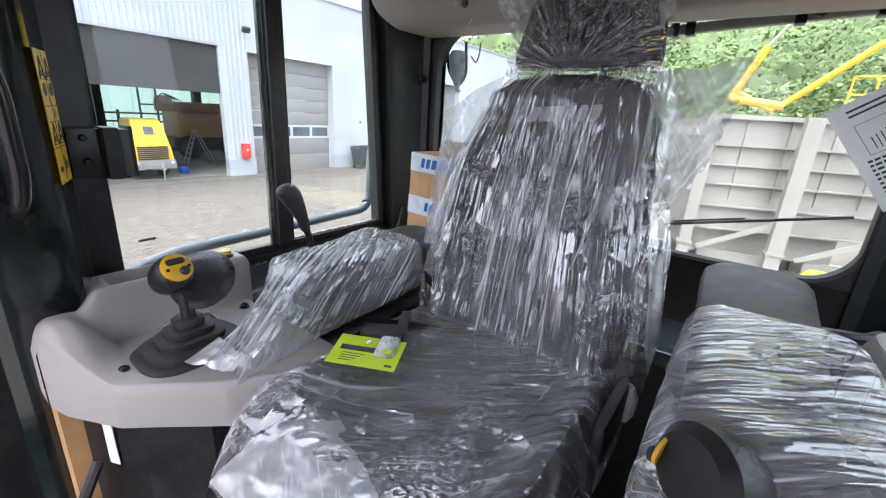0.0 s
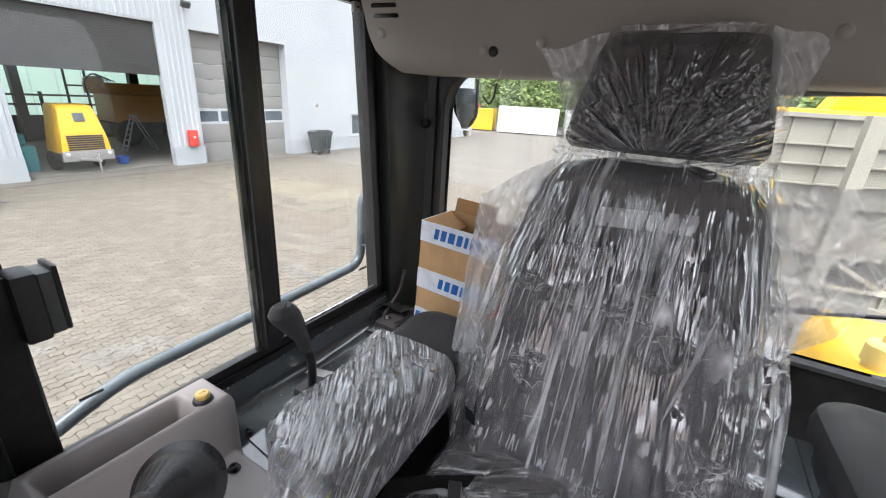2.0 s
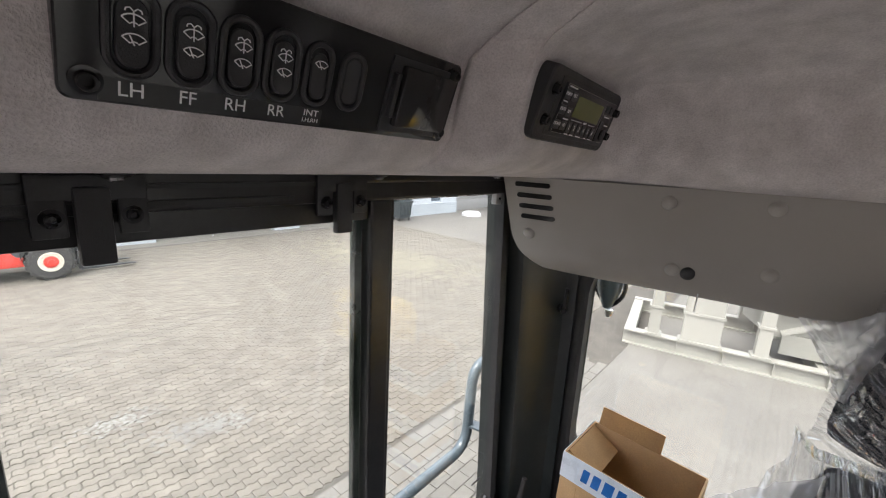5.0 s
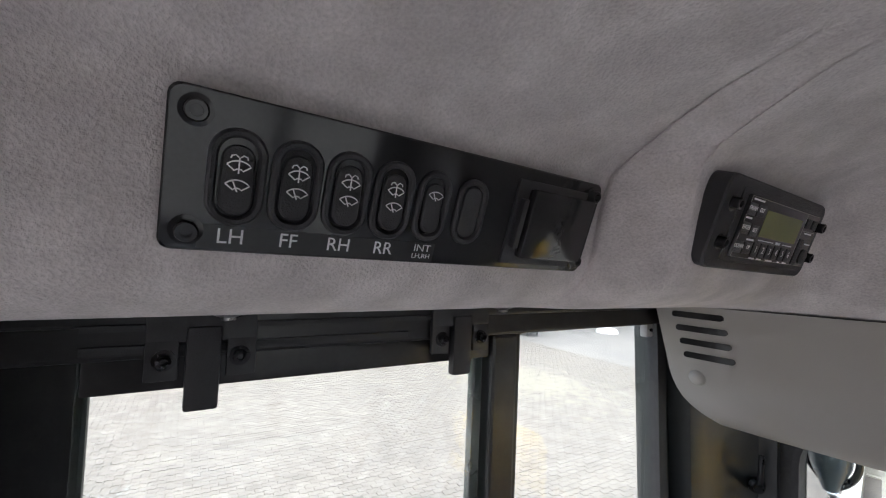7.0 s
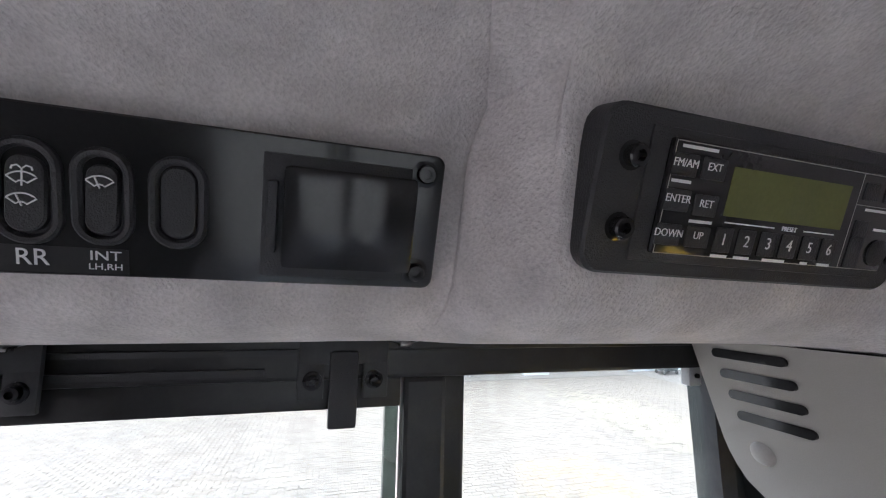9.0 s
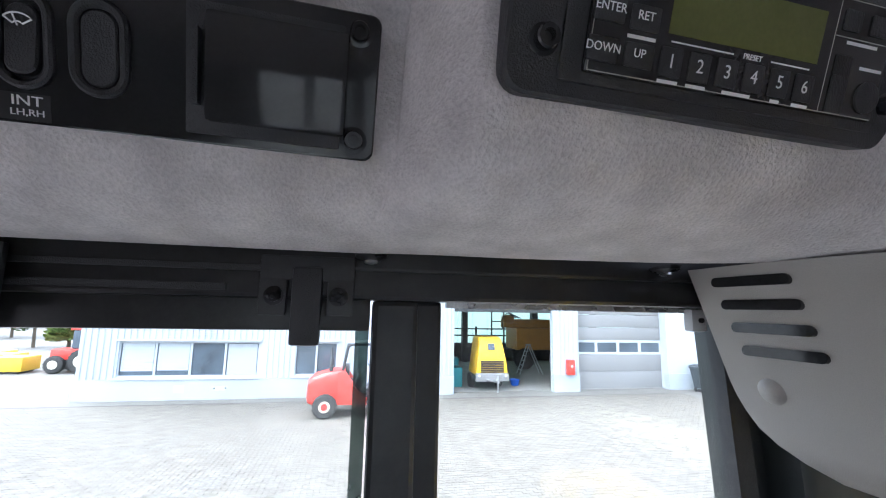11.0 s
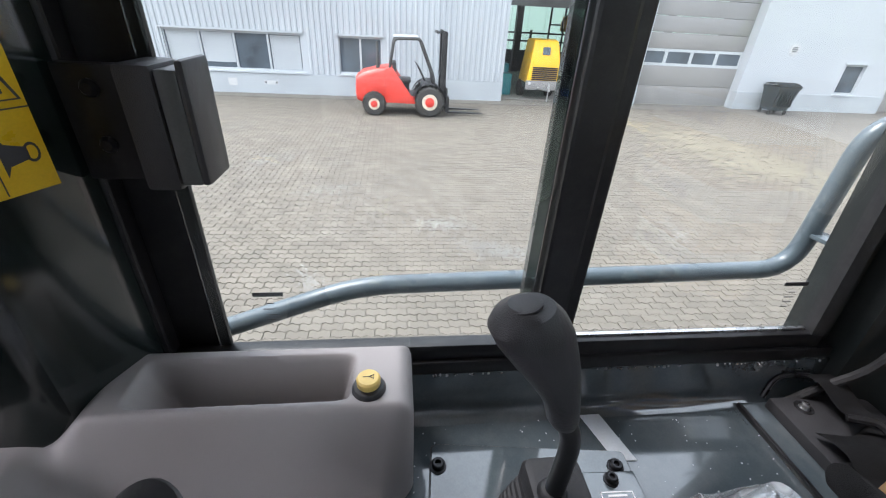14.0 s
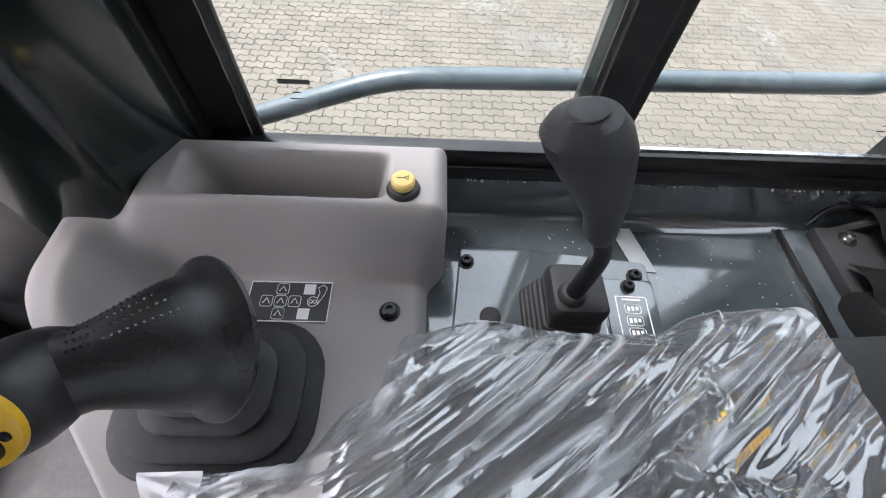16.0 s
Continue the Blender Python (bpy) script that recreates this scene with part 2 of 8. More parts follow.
M_GRIP = material("satin_black_grip_rubber", (0.016, 0.016, 0.017), 0.30, spots=0.12, scale=20, grain=0.25, grain_scale=1200, rough_var=0.05)
M_MARK = material("white_print", (0.78, 0.78, 0.78), 0.5, spots=0.04)
M_CARD = material("cardboard", (0.50, 0.31, 0.15), 0.85, spots=0.12, scale=14, grain=0.3, grain_scale=350, dust=0.1)
M_CARD_IN = material("cardboard_inside", (0.40, 0.23, 0.10), 0.9, spots=0.15, scale=14, grain=0.3, grain_scale=350)
M_TAPE = material("white_packing_tape", (0.66, 0.71, 0.76), 0.3, spots=0.06, scale=30)
M_BLUE = material("blue_print", (0.01, 0.13, 0.42), 0.35, spots=0.08, scale=40)
M_LOGO = material("light_grey_embroidery", (0.84, 0.84, 0.85), 0.8, spots=0.15, scale=80, grain=0.6, grain_scale=1500)
M_PAPER = material("paper_sheet", (0.66, 0.66, 0.68), 0.7, spots=0.04, scale=9)
M_INK = material("printed_ink", (0.05, 0.05, 0.055), 0.6, spots=0.1, scale=60)
M_LIME = material("lime_paper_tag", (0.52, 0.72, 0.02), 0.5, spots=0.05, scale=20)
M_STICK = material("yellow_sticker", (0.72, 0.46, 0.015), 0.3, spots=0.06, scale=20)
M_LCD = material("green_grey_display", (0.12, 0.13, 0.035), 0.2, spots=0.08, scale=30)
M_MASK = material("masking_tape", (0.55, 0.58, 0.6), 0.5, spots=0.06, scale=40)
M_WEB = material("black_webbing", (0.012, 0.012, 0.013), 0.8, spots=0.2, scale=60, grain=0.8, grain_scale=700)
M_FELT = material("light_grey_cloth", (0.45, 0.43, 0.41), 0.9, spots=0.1, scale=20, grain=0.4, grain_scale=500)
M_PULL = material("grey_green_pull", (0.07, 0.076, 0.073), 0.4, spots=0.1, scale=20)
M_RAIL = material("blue_grey_pipe_paint", (0.105, 0.135, 0.155), 0.3, spots=0.15, scale=10, rough_var=0.1, coat=0.2, dust=0.12)
G_SIDE = glass_material("side_window_glass")
# blue-grey base colour stands in for sky reflected in the far panes
G_FAR = material("sky_toned_window_glass", (0.075, 0.095, 0.115), 0.05, spots=0.3, scale=1.5, rough_var=0.03)
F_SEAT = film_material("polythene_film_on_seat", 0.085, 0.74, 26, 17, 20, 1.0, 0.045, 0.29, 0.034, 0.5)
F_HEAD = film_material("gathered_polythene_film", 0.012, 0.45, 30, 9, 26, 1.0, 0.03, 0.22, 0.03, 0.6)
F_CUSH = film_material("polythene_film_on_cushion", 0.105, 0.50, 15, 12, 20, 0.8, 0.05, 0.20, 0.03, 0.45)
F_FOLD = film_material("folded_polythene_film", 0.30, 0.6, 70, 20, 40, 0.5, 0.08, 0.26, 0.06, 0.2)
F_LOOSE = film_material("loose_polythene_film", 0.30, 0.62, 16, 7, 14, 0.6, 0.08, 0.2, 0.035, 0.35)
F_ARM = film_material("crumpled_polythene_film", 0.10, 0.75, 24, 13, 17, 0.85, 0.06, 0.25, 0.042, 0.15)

M_CORR = material("light_grey_corrugated_steel", (0.40, 0.43, 0.455), 0.4, spots=0.05, scale=0.5, dust=0.08, dust_colour=(0.3, 0.3, 0.29))
M_PANEL = material("smooth_grey_wall_panel", (0.42, 0.445, 0.47), 0.5, spots=0.04, scale=0.4, dust=0.08, dust_colour=(0.34, 0.34, 0.33))
M_PLINTH = material("painted_concrete_plinth", (0.37, 0.40, 0.42), 0.7, spots=0.08, scale=0.8, grain=0.3, grain_scale=30, dust=0.2, dust_colour=(0.3, 0.28, 0.25))
M_SHUTTER = material("grey_sectional_door", (0.23, 0.225, 0.22), 0.45, spots=0.05, scale=0.7)
M_FRAME = material("pale_window_frame", (0.42, 0.45, 0.47), 0.4, spots=0.05, scale=3)
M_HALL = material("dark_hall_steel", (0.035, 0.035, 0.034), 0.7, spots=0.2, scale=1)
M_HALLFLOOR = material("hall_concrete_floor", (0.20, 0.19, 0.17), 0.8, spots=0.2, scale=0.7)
M_RED = material("red_machine_paint", (0.62, 0.045, 0.03), 0.35, spots=0.08, scale=3, dust=0.15)
M_CREAM = material("cream_wheel_paint", (0.62, 0.57, 0.46), 0.5, spots=0.1, scale=6, dust=0.2)
M_TYRE = material("dusty_tyre_rubber", (0.035, 0.034, 0.033), 0.85, spots=0.2, scale=8, dust=0.25, dust_colour=(0.2, 0.18, 0.15))
M_MAST = material("black_mast_steel", (0.02, 0.021, 0.023), 0.45, spots=0.2, scale=5, dust=0.1)
M_YPAINT = material("yellow_machine_paint", (0.75, 0.42, 0.012), 0.38, spots=0.06, scale=3, dust=0.08)
M_ORANGE = material("orange_machine_paint", (0.55, 0.26, 0.04), 0.5, spots=0.15, scale=3, dust=0.2)
M_BIN = material("dark_grey_bin_plastic", (0.045, 0.055, 0.06), 0.5, spots=0.1, scale=5, dust=0.1)
M_TEAL = material("teal_plastic", (0.02, 0.20, 0.22), 0.5, spots=0.1, scale=5)
M_BLUEP = material("blue_plastic", (0.02, 0.08, 0.35), 0.45, spots=0.1, scale=5)
M_WSTEEL = material("off_white_painted_steel", (0.25, 0.24, 0.21), 0.5, spots=0.06, scale=1.2, dust=0.14, dust_colour=(0.35, 0.3, 0.24))
M_ALU = material("aluminium_ladder", (0.5, 0.5, 0.5), 0.4, metal=0.8, spots=0.1, scale=6)
M_CONTW = material("white_container_paint", (0.5, 0.5, 0.5), 0.5, spots=0.06, scale=0.8, dust=0.1)
M_CONTR = material("red_container_paint", (0.5, 0.03, 0.03), 0.5, spots=0.08, scale=0.8, dust=0.1)
M_CONTY = material("yellow_container_paint", (0.7, 0.42, 0.03), 0.5, spots=0.08, scale=0.8, dust=0.1)
M_LEAF2 = material("pale_tree_leaves", (0.10, 0.148, 0.045), 0.6, spots=0.35, scale=0.6, object_var=0.4)
M_BARK = material("bark", (0.09, 0.07, 0.05), 0.9, spots=0.3, scale=4)
M_STONE = material("grey_concrete_paver", (0.122, 0.107, 0.087), 0.85, spots=0.12, scale=1.3, grain=0.6, grain_scale=60, object_var=0.10, dust=0.5, dust_colour=(0.24, 0.209, 0.174))
M_KERB = material("pale_concrete_slab", (0.14, 0.128, 0.11), 0.85, spots=0.12, scale=2, grain=0.5, grain_scale=60, object_var=0.10, dust=0.3, dust_colour=(0.23, 0.21, 0.19))


def ground_material():
    """Sanded paver yard: joints that fade into blotches of dust and pale sand."""
    m = material("dusty_paved_yard", (0.128, 0.117, 0.103), 0.88, spots=0.14, scale=0.35, grain=0.3, grain_scale=14, dust=0.6, dust_colour=(0.20, 0.185, 0.16))
    n, l = m.node_tree.nodes, m.node_tree.links
    bsdf = n["Principled BSDF"]
    old = bsdf.inputs["Base Color"].links[0].from_socket
    tc = n.new("ShaderNodeTexCoord")
    br = n.new("ShaderNodeTexBrick")
    br.inputs["Scale"].default_value = 1.0
    br.inputs["Brick Width"].default_value, br.inputs["Row Height"].default_value = 0.225, 0.1125
    br.inputs["Mortar Size"].default_value, br.inputs["Mortar Smooth"].default_value = 0.006, 0.4
    br.inputs["Color1"].default_value, br.inputs["Color2"].default_value = (1.08, 1.08, 1.08, 1), (0.9, 0.9, 0.9, 1)
    br.inputs["Mortar"].default_value = (0.42, 0.4, 0.38, 1)
    rot = n.new("ShaderNodeMapping")
    rot.inputs["Rotation"].default_value = (0, 0, radians(90))
    l.new(tc.outputs["Object"], rot.inputs["Vector"])
    l.new(rot.outputs[0], br.inputs["Vector"])
    mx = n.new("ShaderNodeMixRGB")
    mx.blend_type, mx.inputs["Fac"].default_value = "MULTIPLY", 0.3
    l.new(old, mx.inputs["Color1"])
    l.new(br.outputs["Color"], mx.inputs["Color2"])
    l.new(mx.outputs[0], bsdf.inputs["Base Color"])
    return m


M_YARD = ground_material()


# ---------- mesh helpers ----------
ROOT_AT = {}


def thing(name, at, label, category, group="", kind="", shift=(0, 0, 0)):
    """An empty that carries its parts; shift moves the finished thing off the place that its parts are built at."""
    ob = new(name)
    ob.empty_display_size = 0.1
    ob.location = Vector(at) + Vector(shift)
    ROOT_AT[ob] = Matrix.Translation(at).inverted()
    return tagged(ob, label, category, group, kind)


def part(name, bm, mat, parent=None, label="", smooth=True, angle=35):
    bmesh.ops.recalc_face_normals(bm, faces=bm.faces)
    me = bpy.data.meshes.new(name)
    if smooth:
        lim = radians(angle)
        for f in bm.faces:
            f.smooth = True
        for e in bm.edges:
            if len(e.link_faces) == 2 and e.calc_face_angle(0) > lim:
                e.smooth = False
    bm.to_mesh(me)
    bm.free()
    me.materials.append(mat)
    ob = new(name, me)
    if parent is not None:
        ob.parent = parent
        if parent in ROOT_AT:
            ob.matrix_parent_inverse = ROOT_AT[parent]
    if label:
        ob["label"] = label
    return ob


def flow(ob, fn):
    """Gives a film its own directions: how far across and along its folds each point lies."""
    a = ob.data.attributes.new("flow", "FLOAT_VECTOR", "POINT")
    for v, d in zip(ob.data.vertices, a.data):
        d.vector = (*fn(v.co), 0)
    return ob


def split_parts(name, bm, mat, parent=None, label="", smooth=True, angle=35):
    """Each loose piece of a bmesh becomes a part of its own."""
    left = set(bm.faces)
    made = []
    while left:
        todo, island = [left.pop()], []
        while todo:
            f = todo.pop()
            island.append(f)
            for v in f.verts:
                for g in v.link_faces:
                    if g in left:
                        left.remove(g)
                        todo.append(g)
        b, seen = bmesh.new(), {}
        for f in island:
            for v in f.verts:
                if v not in seen:
                    seen[v] = b.verts.new(v.co)
            b.faces.new([seen[v] for v in f.verts])
        made.append(part(name, b, mat, parent, label, smooth, angle))
    bm.free()
    return made


def structure(name, bm, mat, label, category="", smooth=False):
    return tagged(part(name, bm, mat, None, "", smooth), label, category, "", "structure")


def add(bm, other, m=None):
    me = bpy.data.meshes.new("tmp")
    if m is not None:
        bmesh.ops.transform(other, matrix=m, verts=other.verts)
    other.to_mesh(me)
    other.free()
    bm.from_mesh(me)
    bpy.data.meshes.remove(me)
    return bm


def box(bm, x0, x1, y0, y1, z0, z1, bevel=0.0, seg=2, m=None):
    b = bmesh.new()
    bmesh.ops.create_cube(b, size=1, matrix=Matrix.Translation(((x0 + x1) / 2, (y0 + y1) / 2, (z0 + z1) / 2)) @ Matrix.Diagonal((x1 - x0, y1 - y0, z1 - z0, 1)))
    if bevel:
        bmesh.ops.bevel(b, geom=b.edges[:] + b.verts[:], offset=bevel, segments=seg, affect="EDGES", profile=0.6)
    return add(bm, b, m)


def boxed(*a, **k):
    return box(bmesh.new(), *a, **k)


def loft(bm, loops, closed=True, caps=True, m=None):
    """Skin between loops of equal length."""
    rows = [[bm.verts.new(m @ Vector(p) if m is not None else p) for p in loop] for loop in loops]
    n = len(rows[0])
    for a, b in zip(rows, rows[1:]):
        for i in range(n if closed else n - 1):
            j = (i + 1) % n
            bm.faces.new((a[i], a[j], b[j], b[i]))
    if caps and closed:
        bm.faces.new(rows[0][::-1])
        bm.faces.new(rows[-1])
    return bm


def grid(bm, fn, nu, nv):
    return loft(bm, [[fn(i / nu, j / nv) for i in range(nu + 1)] for j in range(nv + 1)], closed=False, caps=False)


def prism(bm, pts, axis, a, b, bevel=0.0, m=None):
    """A polygon of two coordinates, drawn out along an axis from a to b."""
    put = {"x": lambda p, c: (c, p[0], p[1]), "y": lambda p, c: (p[0], c, p[1]), "z": lambda p, c: (p[0], p[1], c)}[axis]
    t = bmesh.new()
    loft(t, [[put(p, a) for p in pts], [put(p, b) for p in pts]])
    bmesh.ops.recalc_face_normals(t, faces=t.faces)
    if bevel:
        bmesh.ops.bevel(t, geom=t.edges[:] + t.verts[:], offset=bevel, segments=2, affect="EDGES", profile=0.6)
    return add(bm, t, m)


def rrect(w, h, r, n=5, cx=0.0, cy=0.0):
    pts = []
    for sx, sy, a0 in ((1, 1, 0), (-1, 1, 90), (-1, -1, 180), (1, -1, 270)):
        for k in range(n + 1):
            a = radians(a0 + 90 * k / n)
            pts.append((cx + sx * (w / 2 - r) + r * math.cos(a), cy + sy * (h / 2 - r) + r * math.sin(a)))
    return pts


def smooth_path(pts, radius, n=6):
    """A polyline with its corners rounded."""
    pts = [Vector(p) for p in pts]
    out = [pts[0]]
    for a, b, c in zip(pts, pts[1:], pts[2:]):
        u, v = (a - b), (c - b)
        d = min(radius, u.length * 0.49, v.length * 0.49)
        p, q = b + u.normalized() * d, b + v.normalized() * d
        for k in range(n + 1):
            s = k / n
            out.append(p.lerp(b, s).lerp(b.lerp(q, s), s))
    return out + [pts[-1]]


def tube(bm, pts, r, seg=12, caps=True):
    pts = [Vector(p) for p in pts]
    rad = r if isinstance(r, (list, tuple)) else [r] * len(pts)
    loops, up = [], None
    for i, p in enumerate(pts):
        d = (pts[min(i + 1, len(pts) - 1)] - pts[max(i - 1, 0)]).normalized()
        if up is None:
            up = d.orthogonal().normalized()
        up = (up - d * up.dot(d)).normalized()
        side = d.cross(up)
        loops.append([p + rad[i] * (math.cos(2 * math.pi * k / seg) * up + math.sin(2 * math.pi * k / seg) * side) for k in range(seg)])
    return loft(bm, loops, True, caps)


def lathe(bm, profile, m=Matrix.Identity(4), seg=24):
    loops = [[(max(r, 1e-5) * math.cos(2 * math.pi * k / seg), max(r, 1e-5) * math.sin(2 * math.pi * k / seg), z) for k in range(seg)] for r, z in profile]
    return loft(bm, loops, True, True, m)


def disc(bm, centre, normal, profile, seg=20):
    """A turned piece that stands on a surface with that normal."""
    q = Vector(normal).normalized().to_track_quat("Z", "Y").to_matrix().to_4x4()
    return lathe(bm, profile, Matrix.Translation(centre) @ q, seg)


def lettering(text, size, m, mat, parent, name="lettering", label=""):
    cu = bpy.data.curves.new(name, "FONT")
    cu.body, cu.size, cu.align_x, cu.align_y, cu.extrude = text, size, "CENTER", "CENTER", 0.0003
    cu.resolution_u = 3
    tmp = bpy.data.objects.new("tmp_text", cu)
    me = bpy.data.meshes.new_from_object(tmp)
    bpy.data.objects.remove(tmp)
    me.transform(m)
    me.materials.clear()
    me.materials.append(mat)
    ob = new(name, me)
    ob.parent = parent
    if parent in ROOT_AT:
        ob.matrix_parent_inverse = ROOT_AT[parent]
    if label:
        ob["label"] = label
    return ob


def basis(origin, x_dir, y_dir):
    """A pose with its x and y along two directions."""
    x = Vector(x_dir).normalized()
    z = x.cross(Vector(y_dir)).normalized()
    y = z.cross(x)
    m = Matrix((x, y, z)).transposed().to_4x4()
    m.translation = origin
    return m


def step(a, b, t):
    t = max(0.0, min(1.0, (t - a) / (b - a)))
    return t * t * (3 - 2 * t)


def ridged(x, y, z, octaves=3):
    """Sharp-crested noise, 0 to about 1: the creases of a film."""
    v, amp, f = 0.0, 1.0, 1.0
    for k in range(octaves):
        v += amp * (1 - abs(noise.noise((x * f, y * f, z * f + 7.3 * k))) * 2)
        amp *= 0.5
        f *= 2.1
    return v / 1.75


# ---------- the yard ----------
bm = bmesh.new()
grid(bm, lambda u, v: (-300 + 600 * u, -300 + 600 * v, 0.0), 20, 20)
ground = structure("ground", bm, M_YARD, "dusty grey concrete paved yard with pale sandy stains", "ground")

# ---------- the warehouse ----------
FX = -17.13
hall_sheet = bpy.data.materials.new("daylit_translucent_sheet")
hall_sheet.use_nodes = True
hn, hl = hall_sheet.node_tree.nodes, hall_sheet.node_tree.links
hn.clear()
ht, hd, hm, ho = hn.new("ShaderNodeBsdfTranslucent"), hn.new("ShaderNodeBsdfDiffuse"), hn.new("ShaderNodeMixShader"), hn.new("ShaderNodeOutputMaterial")
ht.inputs["Color"].default_value, hd.inputs["Color"].default_value = (0.78, 0.92, 0.85, 1), (0.6, 0.72, 0.66, 1)
hm.inputs["Fac"].default_value = 0.3
hl.new(ht.outputs[0], hm.inputs[1])
hl.new(hd.outputs[0], hm.inputs[2])
hl.new(hm.outputs[0], ho.inputs["Surface"])

house = thing("warehouse", (FX - 6, 8, 0), "light grey corrugated steel warehouse with grey roller doors", "building")
Y0, Y1, YSTEP, ZHI, ZLO = -9.12, 34.0, -2.52, 8.2, 7.72
OPEN = {"window_upper": (-7.8, -3.21, 3.5, 4.8), "window_lower": (-7.9, -3.3, 0.76, 2.03), "window_small_upper": (-1.95, -0.46, 3.48, 4.79),
        "window_small_lower": (-2.0, -0.47, 0.76, 2.03), "gate": (4.15, 8.5, 0, 5.03), "door_a": (9.7, 14.09, 0, 4.97),
        "side_window": (18.55, 19.5, 0.72, 1.89), "door_b": (21.0, 25.4, 0, 4.97)}


def wall_sheet(bm, y0, y1, z0, z1, holes, x0, x1):
    ys = sorted({y0, y1, *(min(max(v, y0), y1) for h in holes for v in h[:2])})
    zs = sorted({z0, z1, *(min(max(v, z0), z1) for h in holes for v in h[2:])})
    for a, b in zip(ys, ys[1:]):
        for c, d in zip(zs, zs[1:]):
            if b - a > 1e-4 and d - c > 1e-4 and not any(h[0] < (a + b) / 2 < h[1] and h[2] < (c + d) / 2 < h[3] for h in holes):
                box(bm, x0, x1, a, b, c, d)


HOLES = list(OPEN.values())
bm = bmesh.new()
wall_sheet(bm, Y0, YSTEP, 0.69, ZHI, HOLES, FX - 0.25, FX)
wall_sheet(bm, YSTEP, 9.7, 0.69, ZLO, HOLES, FX - 0.25, FX)
part("wall", bm, M_CORR, house, smooth=False)
bm = bmesh.new()
wall_sheet(bm, 9.7, Y1, 0.69, ZLO, HOLES, FX - 0.25, FX)
part("wall", bm, M_PANEL, house, "smooth grey wall panels", smooth=False)
ends = sorted(v for h in HOLES if h[2] < 0.1 for v in h[:2])
ends = [Y0 - 0.05] + ends + [Y1]
for a, b in zip(ends[::2], ends[1::2]):
    part("plinth", boxed(FX - 0.25, FX + 0.06, a, b, 0.0, 0.69), M_PLINTH, house, "painted concrete plinth", smooth=False)
# trapezoid ribs of the cladding
bm = bmesh.new()
y = Y0 + 0.1
while y < 9.6:
    top = ZHI if y < YSTEP else ZLO
    cuts = sorted((max(h[2], 0.72) - 0.07, h[3] + 0.07) for h in HOLES if h[0] - 0.1 < y < h[1] + 0.1)
    z = 0.72
    for c, d in cuts + [(top, top)]:
        if c - z > 0.05:
            loft(bm, [[(FX, y - 0.055, w), (FX + 0.035, y - 0.03, w), (FX + 0.035, y + 0.03, w), (FX, y + 0.055, w)] for w in (z, c)])
        z = max(z, d)
    y += 0.2
part("cladding_rib", bm, M_CORR, house, "", smooth=False)["kind"] = "stuff"
bm = bmesh.new()
box(bm, FX - 0.3, FX + 0.07, Y0 - 0.06, YSTEP + 0.03, ZHI, ZHI + 0.09)
box(bm, FX - 0.3, FX + 0.07, YSTEP + 0.03, Y1, ZLO, ZLO + 0.09)
box(bm, FX - 0.3, FX + 0.07, YSTEP - 0.02, YSTEP + 0.06, ZLO, ZHI)
split_parts("roof_trim", bm, M_FRAME, house, "", smooth=False)
bm = bmesh.new()
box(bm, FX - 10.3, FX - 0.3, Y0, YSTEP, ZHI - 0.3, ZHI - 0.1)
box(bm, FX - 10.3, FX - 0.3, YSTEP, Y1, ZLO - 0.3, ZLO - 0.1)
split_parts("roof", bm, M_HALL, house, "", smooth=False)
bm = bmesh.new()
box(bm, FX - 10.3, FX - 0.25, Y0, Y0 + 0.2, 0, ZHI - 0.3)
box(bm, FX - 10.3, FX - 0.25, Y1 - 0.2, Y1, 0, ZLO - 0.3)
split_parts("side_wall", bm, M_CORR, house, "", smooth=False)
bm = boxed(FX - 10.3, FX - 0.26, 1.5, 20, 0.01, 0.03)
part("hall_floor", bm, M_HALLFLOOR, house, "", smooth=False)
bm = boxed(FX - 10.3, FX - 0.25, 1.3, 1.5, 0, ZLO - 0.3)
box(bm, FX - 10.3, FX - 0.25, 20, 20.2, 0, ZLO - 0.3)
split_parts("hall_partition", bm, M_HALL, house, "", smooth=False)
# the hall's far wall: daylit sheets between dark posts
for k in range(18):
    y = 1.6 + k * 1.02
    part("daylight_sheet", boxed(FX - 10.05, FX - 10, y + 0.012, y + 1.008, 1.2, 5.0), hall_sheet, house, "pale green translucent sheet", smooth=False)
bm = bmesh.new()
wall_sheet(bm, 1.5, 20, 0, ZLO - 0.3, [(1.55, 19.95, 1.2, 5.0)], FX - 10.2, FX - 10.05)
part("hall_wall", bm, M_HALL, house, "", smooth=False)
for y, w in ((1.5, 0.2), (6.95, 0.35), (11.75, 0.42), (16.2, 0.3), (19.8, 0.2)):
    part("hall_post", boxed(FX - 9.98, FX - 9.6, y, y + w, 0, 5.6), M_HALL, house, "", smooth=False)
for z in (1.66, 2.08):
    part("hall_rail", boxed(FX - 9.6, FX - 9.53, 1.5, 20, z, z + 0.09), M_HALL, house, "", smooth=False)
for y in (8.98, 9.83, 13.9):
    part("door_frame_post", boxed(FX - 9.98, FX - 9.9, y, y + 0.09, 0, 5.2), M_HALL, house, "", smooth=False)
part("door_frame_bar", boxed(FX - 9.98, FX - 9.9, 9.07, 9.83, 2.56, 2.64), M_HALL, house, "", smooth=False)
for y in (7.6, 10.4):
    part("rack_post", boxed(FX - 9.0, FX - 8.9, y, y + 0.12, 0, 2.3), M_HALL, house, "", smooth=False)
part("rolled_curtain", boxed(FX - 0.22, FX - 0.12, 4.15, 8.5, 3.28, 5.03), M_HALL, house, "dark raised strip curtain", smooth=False)


